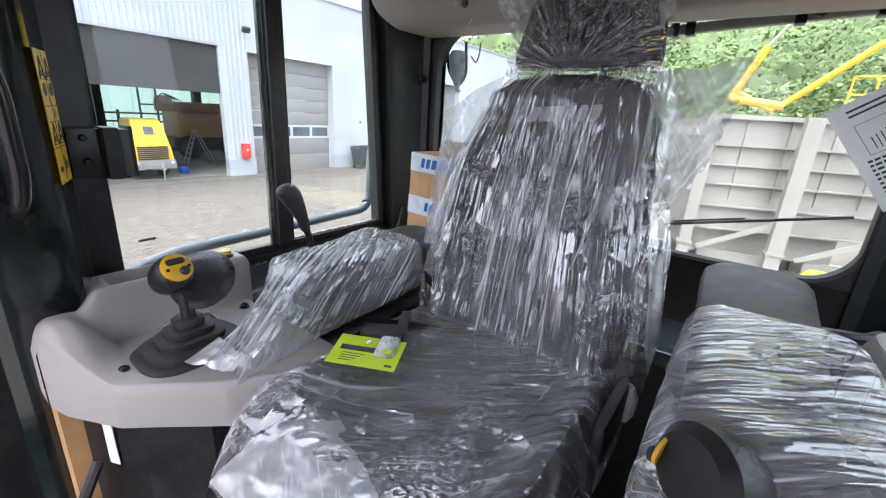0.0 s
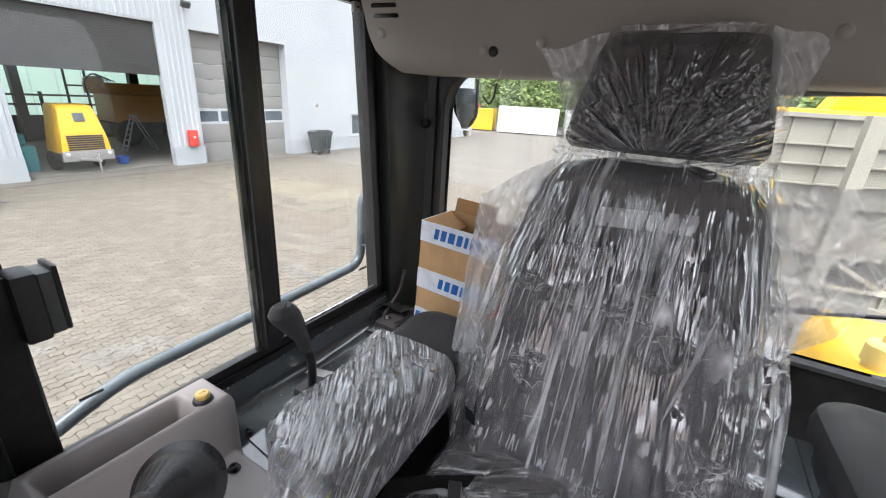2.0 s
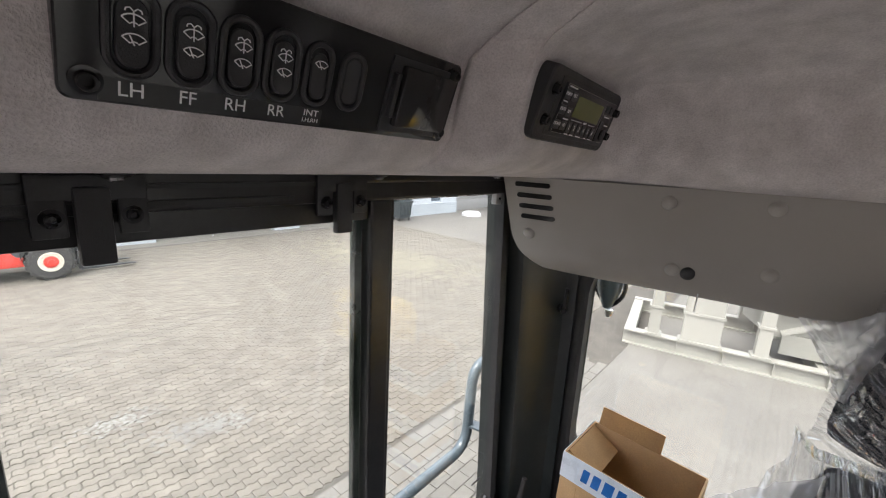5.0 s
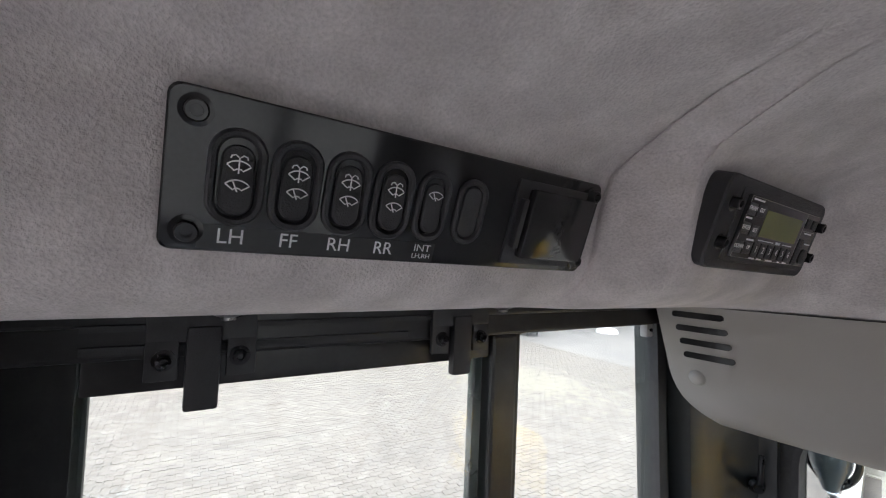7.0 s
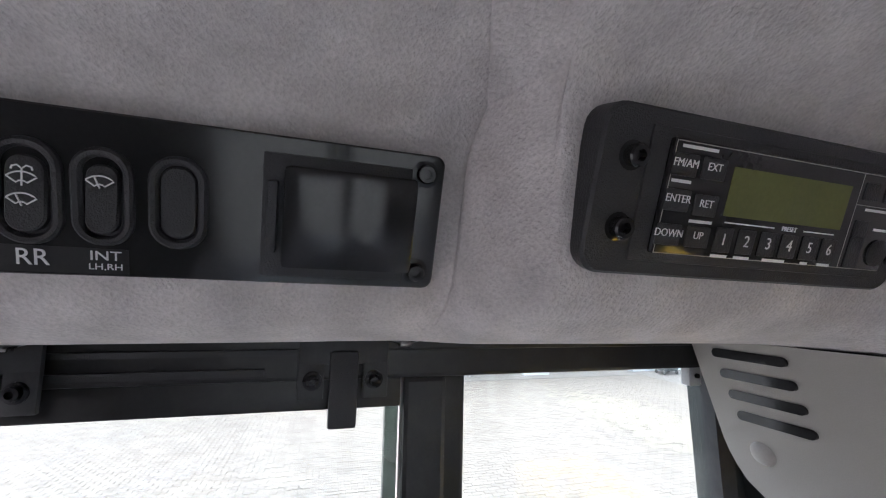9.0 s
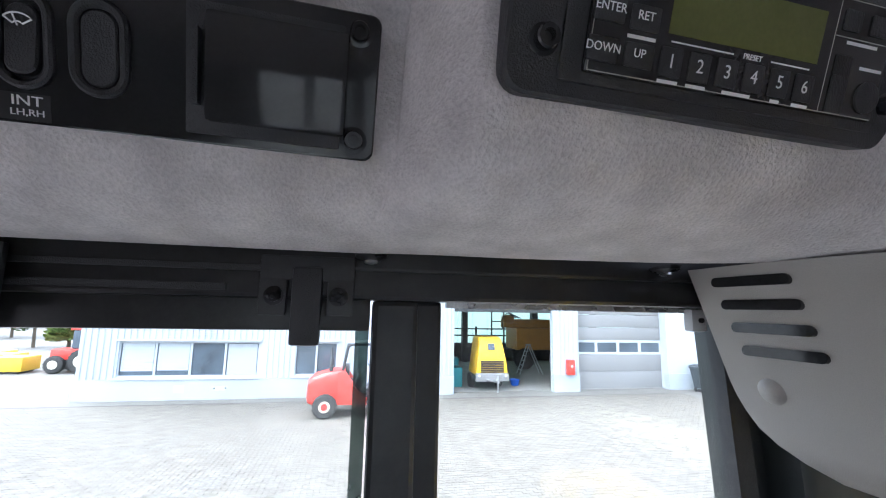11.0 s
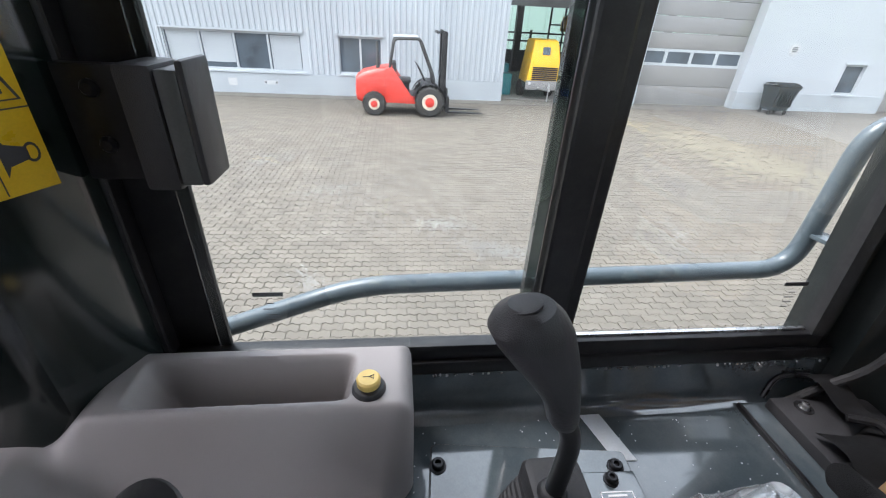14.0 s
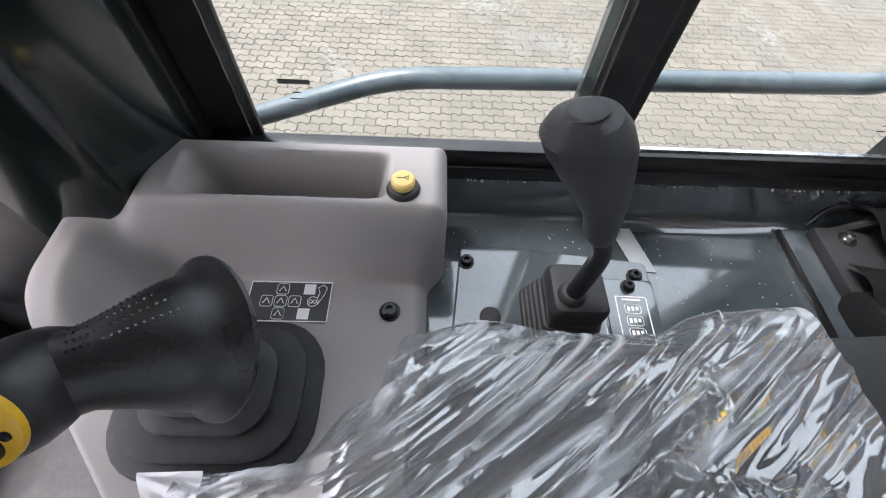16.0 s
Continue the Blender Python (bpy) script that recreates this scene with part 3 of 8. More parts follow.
def window(name, y0, y1, z0, z1, panes):
    """Framed panes in the facade, with sill and hood."""
    w = thing(name, (FX, (y0 + y1) / 2, z0), "pale framed warehouse window with dark reflecting panes", "window")
    w["kind"] = "structure"
    bm = bmesh.new()
    f = 0.07
    box(bm, FX - 0.16, FX - 0.05, y0, y1, z0, z0 + f)
    box(bm, FX - 0.16, FX - 0.05, y0, y1, z1 - f, z1)
    for k in range(panes + 1):
        c = y0 + (y1 - y0) * k / panes
        box(bm, FX - 0.157, FX - 0.053, max(c - f / 2, y0), min(c + f / 2, y1), z0 + f, z1 - f)
    part("window_frame", bm, M_FRAME, w, "", smooth=False)
    part("window_sill", boxed(FX - 0.05, FX + 0.09, y0 - 0.1, y1 + 0.1, z0 - 0.06, z0 - 0.005), M_FRAME, w, "", smooth=False)
    part("window_hood", boxed(FX - 0.05, FX + 0.07, y0 - 0.1, y1 + 0.1, z1 + 0.005, z1 + 0.06), M_FRAME, w, "", smooth=False)
    for k in range(panes):
        a, b = (y0 + (y1 - y0) * (k + s) / panes for s in (0, 1))
        part("pane", boxed(FX - 0.12, FX - 0.11, a + f / 2, b - f / 2, z0 + f, z1 - f), G_FAR, w, "", smooth=False)
    return w


window("window_1", *OPEN["window_upper"], 4)
w2 = window("window_2", *OPEN["window_lower"], 4)
for k, (a, b, z) in enumerate(((-7.83, -6.82, 0.98), (-6.68, -5.67, 1.0), (-4.38, -3.37, 0.84))):
    bm = bmesh.new()
    s = z
    while s < 1.94:
        box(bm, FX - 0.108, FX - 0.095, a, b, s, s + 0.045)
        s += 0.05
    part("blind", bm, M_FRAME, w2, "lowered pale slatted blind", smooth=False)
window("window_3", *OPEN["window_small_upper"], 2)
window("window_4", *OPEN["window_small_lower"], 2)
window("window_5", *OPEN["side_window"], 1)


def shutter(name, y0, y1, z0, z1):
    """A sectional door with a strip of windows."""
    d = thing(name, (FX, (y0 + y1) / 2, z0), "closed grey sectional roller door with a window strip", "door")
    d["kind"] = "structure"
    x = FX - 0.42
    n = 8
    zs = [z0 + (1.5 if k else 0) for k in (0, 1)]
    z = 0.0
    for h in (0.75, 0.75):
        part("door_section", boxed(x - 0.05, x, y0, y1, z + 0.006, z + h - 0.006, 0.01), M_SHUTTER, d)
        z += h
    bm = bmesh.new()
    wy = [(y0 + (y1 - y0) * (k + 0.06) / 4, y0 + (y1 - y0) * (k + 0.94) / 4) for k in range(4)]
    wall_sheet(bm, y0, y1, z, z + 0.62, [(a, b, z + 0.1, z + 0.52) for a, b in wy], x - 0.05, x)
    part("window_section", bm, M_FRAME, d, "", smooth=False)
    for a, b in wy:
        part("pane", boxed(x - 0.035, x - 0.025, a, b, z + 0.1, z + 0.52), G_FAR, d, smooth=False)
    z += 0.62
    while z < z1 - 0.05:
        h = min(0.57, z1 - z)
        part("door_section", boxed(x - 0.05, x, y0, y1, z + 0.006, z + h - 0.006, 0.01), M_SHUTTER, d)
        z += h
    bm = boxed(x - 0.1, FX - 0.25, y0 - 0.1, y0 + 0.0, z0, z1)
    box(bm, x - 0.1, FX - 0.25, y1, y1 + 0.1, z0, z1)
    box(bm, x - 0.1, FX - 0.25, y0, y1, z1, z1 + 0.1)
    part("door_jamb", bm, M_PANEL, d, "", smooth=False)


shutter("door_1", *OPEN["door_a"])
shutter("door_2", *OPEN["door_b"])


def wall_lamp(y, z, size=1.0):
    w = thing("wall_floodlight", (FX, y, z), "small grey floodlight on a wall bracket", "lamp", "facade lights")
    m = Matrix.Translation((FX + 0.3, y, z)) @ Matrix.Rotation(radians(35), 4, "Y") @ Matrix.Diagonal((size, size, size, 1))
    part("lamp_head", box(bmesh.new(), -0.06, 0.06, -0.16, 0.16, -0.11, 0.11, 0.02, 2, m), M_BIN, w)
    part("bracket", tube(bmesh.new(), [(FX, y, z + 0.02), (FX + 0.3, y, z + 0.02)], 0.025, 8), M_BIN, w)


wall_lamp(-5.45, 6.35, 1.2)
wall_lamp(9.55, 5.75)
sign = thing("round_sign", (FX, 15.9, 2.33), "round white wall sign with grey marks", "sign")
part("plate", disc(bmesh.new(), (FX, 15.9, 2.33), (1, 0, 0), [(0.22, 0), (0.22, 0.012), (0.2, 0.016)]), M_CONTW, sign)
bm = bmesh.new()
for k, w in enumerate((0.16, 0.26, 0.2)):
    box(bm, FX + 0.016, FX + 0.02, 15.9 - w / 2, 15.9 + w / 2, 2.39 - 0.075 * k, 2.43 - 0.075 * k)
part("print", bm, M_BIN, sign, smooth=False)
for a, b, z0, z1 in ((-6.0, -5.7, 0.25, 0.5), (-4.75, -4.25, 0.32, 0.45)):
    t = thing("wall_sign", (FX + 0.06, a, z0), "small white sign on the plinth", "sign", "plinth signs")
    part("plate", boxed(FX + 0.06, FX + 0.075, a, b, z0, z1), M_CONTW, t, smooth=False)
    if b - a > 0.4:
        for yy in (a + 0.06, b - 0.06):
            part("dot", disc(bmesh.new(), (FX + 0.075, yy, (z0 + z1) / 2), (1, 0, 0), [(0.04, 0), (0.04, 0.004)], 12), M_INK, t)
ext = thing("extinguisher_box", (FX + 0.06, 9.15, 0.72), "red fire extinguisher cabinet on the door pillar", "extinguisher", shift=(0, 0.06, 0))
part("cabinet", boxed(FX + 0.0, FX + 0.25, 9.02, 9.32, 0.72, 1.34, 0.03), M_RED, ext)
part("sign_spot", disc(bmesh.new(), (FX + 0.25, 9.17, 1.08), (1, 0, 0), [(0.05, 0), (0.05, 0.004)], 12), M_CONTW, ext)

# wheeled bin
b = thing("waste_bin", (FX + 0.75, 15.35, 0), "dark grey four-wheeled plastic waste bin with lid", "bin")
b.scale = (0.78, 0.78, 0.93)
bm = bmesh.new()
loft(bm, [[(FX + 0.75 + sx * w, 15.35 + sy * d, z) for sx, sy in ((-1, -1), (1, -1), (1, 1), (-1, 1))] for w, d, z in ((0.36, 0.46, 0.18), (0.5, 0.58, 1.05), (0.53, 0.62, 1.07), (0.53, 0.62, 1.14))])
part("body", bm, M_BIN, b, smooth=False)
bm = bmesh.new()
for k in range(7):
    box(bm, FX + 1.14, FX + 1.27, 14.90 + k * 0.14, 14.94 + k * 0.14, 0.35, 1.0)
part("rib", bm, M_BIN, b, smooth=False)
bm = bmesh.new()
grid(bm, lambda u, v: (FX + 0.2 + 1.1 * u, 14.70 + 1.3 * v, 1.16 + 0.12 * math.sin(math.pi * u)), 10, 2)
bmesh.ops.solidify(bm, geom=bm.faces[:], thickness=0.02)
part("lid", bm, M_BIN, b)
for sx in (-1, 1):
    for sy in (-1, 1):
        part("castor", disc(bmesh.new(), (FX + 0.75 + sx * 0.3 - 0.02, 15.35 + sy * 0.45, 0.09), (1, 0, 0), [(0.03, 0), (0.09, 0), (0.09, 0.04), (0.03, 0.04)], 14), M_TYRE, b)


def wheel(parent, c, r, w, hub, hub_mat, face, name="wheel"):
    """Tyre with lugs and a dished rim, its axle along x."""
    bm = bmesh.new()
    m = Matrix.Translation(c) @ Matrix.Rotation(radians(90), 4, "Y")
    lathe(bm, [(hub, -w / 2), (r * 0.86, -w / 2), (r * 0.97, -w * 0.4), (r, -w * 0.2), (r, w * 0.2), (r * 0.97, w * 0.4), (r * 0.86, w / 2), (hub, w / 2)], m, 28)
    for k in range(18):
        for s in (-1, 1):
            mm = m @ Matrix.Rotation(2 * math.pi * (k + 0.25 * s) / 18, 4, "Z")
            box(bm, r * 0.95, r * 1.03, -0.03 * r / 0.4, 0.03 * r / 0.4, (0.03 if s > 0 else -0.47) * w, (0.47 if s > 0 else -0.03) * w, 0, 1, mm)
    t = part(name, bm, M_TYRE, parent, "dusty lugged tyre", smooth=False)
    bm = bmesh.new()
    disc(bm, (c[0] + face * w * 0.42, c[1], c[2]), (face, 0, 0), [(hub * 1.0, 0), (hub * 1.0, w * 0.13), (hub * 0.86, w * 0.14), (hub * 0.76, w * 0.095), (hub * 0.3, w * 0.09)], 28)
    part("rim", bm, M_CREAM, t, "cream painted rim")
    bm = bmesh.new()
    disc(bm, (c[0] + face * w * 0.49, c[1], c[2]), (face, 0, 0), [(hub * 0.6, 0), (hub * 0.58, w * 0.12), (hub * 0.3, w * 0.16), (hub * 0.28, w * 0.3), (0.0, w * 0.3)], 20)
    for k in range(6):
        a = 2 * math.pi * k / 6
        disc(bm, (c[0] + face * w * 0.58, c[1] + hub * 0.45 * math.cos(a), c[2] + hub * 0.45 * math.sin(a)), (face, 0, 0), [(0.02, 0), (0.02, 0.03)], 6)
    part("hub", bm, hub_mat, t)
    return t


def forklift():
    fx, fy = -14.5, 0.22
    f = thing("forklift", (fx, fy, 0), "red rough-terrain forklift with black mast and cream wheel rims", "forklift")
    hw = 0.55
    # rear counterweight and bonnet, drawn along the length
    secs = [(-1.42, 0.55, 0.92, 0.38), (-1.38, 0.42, 1.12, 0.48), (-1.2, 0.36, 1.25, 0.54), (-0.8, 0.42, 1.36, 0.55), (-0.45, 0.45, 1.42, 0.55), (-0.28, 0.45, 1.42, 0.54)]
    bm = bmesh.new()
    loft(bm, [[(fx + px, fy + s, pz) for px, pz in rrect(2 * w, z1 - z0, 0.16, 4, 0, (z0 + z1) / 2)] for s, z0, z1, w in secs])
    part("bonnet", bm, M_RED, f)
    bm = bmesh.new()
    for sx in (-1, 1):
        prism(bm, [(fy - 0.5, 1.38), (fy - 0.28, 1.42), (fy + 0.3, 0.62), (fy + 0.62, 0.58), (fy + 0.62, 0.38), (fy - 0.5, 0.4)], "x", fx + sx * hw - 0.03, fx + sx * hw + 0.03, 0.012)
    split_parts("side_panel", bm, M_RED, f)
    part("floor_plate", boxed(fx - hw, fx + hw, fy - 0.3, fy + 0.95, 0.45, 0.62, 0.02), M_MAST, f)
    bm = bmesh.new()
    box(bm, fx - 0.28, fx + 0.28, fy - 0.22, fy + 0.3, 0.95, 1.08, 0.05)
    box(bm, fx - 0.26, fx + 0.26, fy - 0.3, fy - 0.16, 1.05, 1.55, 0.05, 2, Matrix.Identity(4))
    box(bm, fx - 0.2, fx + 0.2, fy - 0.2, fy + 0.25, 0.62, 0.95)
    part("operator_seat", bm, M_TRIM, f)
    bm = bmesh.new()
    for sx in (-1, 1):
        path = smooth_path([(fx + sx * 0.48, fy - 0.36, 1.4), (fx + sx * 0.46, fy - 0.22, 2.2), (fx + sx * 0.46, fy + 0.55, 2.22), (fx + sx * 0.5, fy + 0.98, 1.2), (fx + sx * 0.5, fy + 1.0, 0.9)], 0.14)
        tube(bm, path, 0.045, 8)
    for s in (-0.2, 0.0, 0.2, 0.4, 0.55):
        tube(bm, [(fx - 0.46, fy + s, 2.21), (fx + 0.46, fy + s, 2.21)], 0.025, 6)
    part("overhead_guard", bm, M_MAST, f)
    part("canopy", boxed(fx - 0.47, fx + 0.47, fy - 0.24, fy + 0.5, 2.235, 2.275, 0.015), M_FRAME, f, "weathered pale canopy sheet")
    bm = bmesh.new()
    prism(bm, [(fy + 0.62, 0.6), (fy + 0.62, 0.95), (fy + 0.78, 1.02), (fy + 0.95, 0.98), (fy + 1.05, 0.6)], "x", fx - 0.5, fx + 0.5, 0.02)
    part("dash", bm, M_MAST, f)
    bm = bmesh.new()
    m = Matrix.Translation((fx, fy + 0.52, 1.42)) @ Matrix.Rotation(radians(-55), 4, "X")
    loft(bm, [[m @ Vector(((0.17 + 0.018 * math.cos(b)) * math.cos(a), (0.17 + 0.018 * math.cos(b)) * math.sin(a), 0.018 * math.sin(b))) for b in [k * math.pi / 3 for k in range(6)]] for a in [k * math.pi / 10 for k in range(21)]], True, False)
    part("steering_wheel", bm, M_TRIM, f)
    part("steering_column", tube(bmesh.new(), [(fx, fy + 0.52, 1.42), (fx, fy + 0.75, 1.0)], 0.03, 8), M_TRIM, f)
    part("exhaust", tube(bmesh.new(), [(fx + 0.35, fy - 0.72, 1.3), (fx + 0.35, fy - 0.72, 1.72), (fx + 0.35, fy - 0.72, 1.75), (fx + 0.35, fy - 0.73, 2.1)], [0.06, 0.06, 0.04, 0.04], 10), M_MAST, f)
    for sx in (-1, 1):
        bm = boxed(fx + sx * 0.33 - 0.06, fx + sx * 0.33 + 0.06, fy + 1.22, fy + 1.32, 0.28, 2.45)
        box(bm, fx + sx * 0.26 - 0.045, fx + sx * 0.26 + 0.045, fy + 1.3, fy + 1.39, 0.3, 2.43)
        part("mast_rail", bm, M_MAST, f, smooth=False)
    bm = bmesh.new()
    for z in (0.5, 1.2, 2.38):
        box(bm, fx - 0.33, fx + 0.33, fy + 1.2, fy + 1.24, z, z + 0.1)
    box(bm, fx - 0.4, fx + 0.4, fy + 1.05, fy + 1.15, 2.38, 2.44)
    split_parts("mast_crossbar", bm, M_MAST, f, smooth=False)
    for sx in (-1, 0, 1):
        part("lift_cylinder", tube(bmesh.new(), [(fx + 0.14 * sx, fy + 1.3, 0.35), (fx + 0.14 * sx, fy + 1.3, 2.2)], 0.03, 8), M_MAST, f)
    bm = boxed(fx - 0.5, fx + 0.5, fy + 1.4, fy + 1.46, 0.5, 0.62)
    box(bm, fx - 0.5, fx + 0.5, fy + 1.4, fy + 1.46, 0.15, 0.25)
    box(bm, fx - 0.36, fx - 0.26, fy + 1.4, fy + 1.46, 0.15, 0.85)
    box(bm, fx + 0.26, fx + 0.36, fy + 1.4, fy + 1.46, 0.15, 0.85)
    part("carriage", bm, M_MAST, f, smooth=False)
    for sx in (-1, 1):
        bm = bmesh.new()
        prism(bm, [(fy + 1.46, 0.08), (fy + 2.65, 0.09), (fy + 2.65, 0.105), (fy + 1.52, 0.14), (fy + 1.52, 0.6), (fy + 1.46, 0.6)], "x", fx + sx * 0.3 - 0.06, fx + sx * 0.3 + 0.06)
        part("fork", bm, M_MAST, f, smooth=False)
    for sx in (-1, 1):
        wheel(f, (fx + sx * 0.58, fy + 0.87, 0.47), 0.46, 0.34, 0.24, M_RED, sx)
        wheel(f, (fx + sx * 0.55, fy - 0.85, 0.365), 0.355, 0.26, 0.17, M_RED, sx)
    bm = bmesh.new()
    for sx in (-1, 1):
        grid(bm, lambda u, v: (fx + sx * 0.42 + sx * 0.34 * v, fy + 0.87 + 0.53 * math.cos(radians(20 + 150 * u)), 0.47 + 0.53 * math.sin(radians(20 + 150 * u))), 12, 2)
    bmesh.ops.solidify(bm, geom=bm.faces[:], thickness=0.02)
    split_parts("mudguard", bm, M_MAST, f)


forklift()


# ---------- inside the open gate ----------
def compressor():
    cx, cy = FX - 1.25, 5.88
    c = thing("mobile_compressor", (cx, cy, 0), "yellow trailer compressor with louvred front parked in the gate", "compressor")
    def tight(q):
        return 1.0 - 0.26 * step(0.7, 2.2, q)

    bm = bmesh.new()
    secs = [(0.95, 0.80), (0.93, 1.28), (0.72, 2.06), (0.60, 2.18), (0.30, 2.22), (-0.30, 2.20)]
    loft(bm, [[(cx + s, cy + p * tight(q), q) for p, q in rrect(1.36, z1 - 0.60, min(0.12, (z1 - 0.62) * 0.45), 4, 0, (z1 + 0.62) / 2)] for s, z1 in secs])
    part("hood", bm, M_YPAINT, c)
    for k in range(7):
        z = 0.78 + 0.072 * k
        part("louvre", boxed(cx + 0.93, cx + 0.985, cy - 0.50, cy + 0.50, z, z + 0.045), M_MAST, c, smooth=False)
    hm = Matrix.Translation((cx + 0.80, cy, 1.82)) @ Matrix.Rotation(radians(-15), 4, "Y")
    part("hatch", box(bmesh.new(), -0.03, 0.03, -0.15, 0.15, -0.14, 0.14, 0.02, 2, hm), G_FAR, c)
    part("chassis", boxed(cx - 0.35, cx + 0.95, cy - 0.66, cy + 0.66, 0.42, 0.66, 0.04), M_BIN, c)
    part("bumper", boxed(cx + 0.9, cx + 1.02, cy - 0.72, cy + 0.72, 0.42, 0.76, 0.03), M_SHUTTER, c)
    for s in (-1, 1):
        part("lamp", disc(bmesh.new(), (cx + 1.02, cy + s * 0.58, 0.66), (1, 0, 0), [(0.06, 0), (0.06, 0.03), (0.03, 0.04)], 12), M_CONTW, c)
        m = bmesh.new()
        lathe(m, [(0.1, -0.1), (0.3, -0.1), (0.33, -0.06), (0.33, 0.06), (0.3, 0.1), (0.1, 0.1)], Matrix.Translation((cx - 0.1, cy + s * 0.62, 0.34)) @ Matrix.Rotation(radians(90), 4, "X"), 20)
        part("wheel", m, M_TYRE, c)
    bm = tube(bmesh.new(), [(cx + 0.95, cy - 0.25, 0.5), (cx + 1.5, cy, 0.5), (cx + 1.75, cy, 0.52)], 0.05, 8)
    tube(bm, [(cx + 0.95, cy + 0.25, 0.5), (cx + 1.5, cy, 0.5)], 0.05, 8)
    tube(bm, [(cx + 1.4, cy + 0.1, 0.7), (cx + 1.4, cy + 0.1, 0.05)], 0.03, 8)
    part("drawbar", bm, M_ALU, c)


compressor()
LX = FX - 4.6
lad = thing("step_ladder", (LX, 9.4, 0), "aluminium step ladder standing open in the gate", "ladder")
bm = bmesh.new()
for s in (-1, 1):
    tube(bm, [(LX + 0.22 * s, 8.75, 0.03), (LX + 0.15 * s, 9.32, 1.55)], 0.03, 6)
    tube(bm, [(LX + 0.22 * s, 10.05, 0.03), (LX + 0.15 * s, 9.36, 1.55)], 0.03, 6)
split_parts("stile", bm, M_ALU, lad)
bm = bmesh.new()
for k in range(5):
    f = (k + 1) / 6.5
    box(bm, LX - 0.2, LX + 0.2, 8.72 + 0.57 * f, 8.82 + 0.57 * f, 1.55 * f, 1.55 * f + 0.03)
box(bm, LX - 0.17, LX + 0.17, 9.24, 9.44, 1.54, 1.58)
split_parts("step", bm, M_ALU, lad, smooth=False)
pail = thing("bucket", (FX - 1.4, 7.3, 0), "blue plastic bucket on the hall floor", "bucket")
part("tub", lathe(bmesh.new(), [(0.17, 0.03), (0.22, 0.27), (0.235, 0.27), (0.235, 0.29), (0.2, 0.29), (0.16, 0.06)], Matrix.Translation((FX - 1.4, 7.3, 0.02)), 18), M_BLUEP, pail)
crate = thing("plastic_crate_stack", (FX - 1.6, 4.65, 0), "teal plastic crates beside the compressor", "crate")
part("crate", boxed(FX - 2.0, FX - 1.3, 4.35, 4.85, 0.03, 0.85, 0.03), M_TEAL, crate)
part("crate", boxed(FX - 3.0, FX - 2.2, 4.25, 4.9, 0.03, 1.15, 0.03), M_TEAL, crate)
work = thing("workbench", (FX - 5, 4.4, 0), "dark cluttered workbench with spray cans", "workbench")
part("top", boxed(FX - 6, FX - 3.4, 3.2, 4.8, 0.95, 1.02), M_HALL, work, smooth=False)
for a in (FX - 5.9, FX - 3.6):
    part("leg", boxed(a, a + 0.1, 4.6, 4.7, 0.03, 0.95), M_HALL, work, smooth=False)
random.seed(4)
for k in range(7):
    part("spray_can", lathe(bmesh.new(), [(0.035, 0), (0.035, 0.18), (0.015, 0.2), (0.015, 0.23)], Matrix.Translation((FX - 3.6, 3.9 + 0.12 * k, 1.02)), 10), random.choice((M_RED, M_CONTW, M_CONTW)), work)


def hall_machine():
    hx, hy = FX - 6.8, 10.6
    h = thing("orange_machine", (hx, hy, 0), "dusty orange construction machine parked in the hall", "machine")
    part("body", boxed(hx - 1.2, hx + 0.6, hy - 1.3, hy + 2.2, 1.1, 2.35, 0.08), M_ORANGE, h)
    part("boom", boxed(hx - 0.5, hx + 0.2, hy - 1.9, hy + 2.0, 2.35, 2.85, 0.08), M_ORANGE, h)
    part("head", lathe(bmesh.new(), [(0.25, 0), (0.38, 0.05), (0.38, 0.4), (0.2, 0.5)], Matrix.Translation((hx, hy - 1.6, 2.6)), 16), M_ORANGE, h)
    bm = bmesh.new()
    for k in range(4):
        tube(bm, smooth_path([(hx + 0.2, hy - 1.3 + 0.15 * k, 2.9), (hx + 0.3, hy - 1.7, 3.25), (hx + 0.3, hy - 2.1, 2.9), (hx + 0.2, hy - 2.0, 2.3)], 0.2), 0.025, 6)
    part("hose", bm, M_TYRE, h)
    for yy in (hy - 0.8, hy + 1.4):
        m = bmesh.new()
        lathe(m, [(0.2, -0.2), (0.55, -0.2), (0.6, -0.12), (0.6, 0.12), (0.55, 0.2), (0.2, 0.2)], Matrix.Translation((hx + 0.5, yy, 0.62)) @ Matrix.Rotation(radians(90), 4, "Y"), 22)
        part("wheel", m, M_TYRE, h)
    part("chassis", boxed(hx - 1.0, hx + 0.4, hy - 1.5, hy + 2.2, 0.6, 1.1), M_HALL, h, smooth=False)


hall_machine()


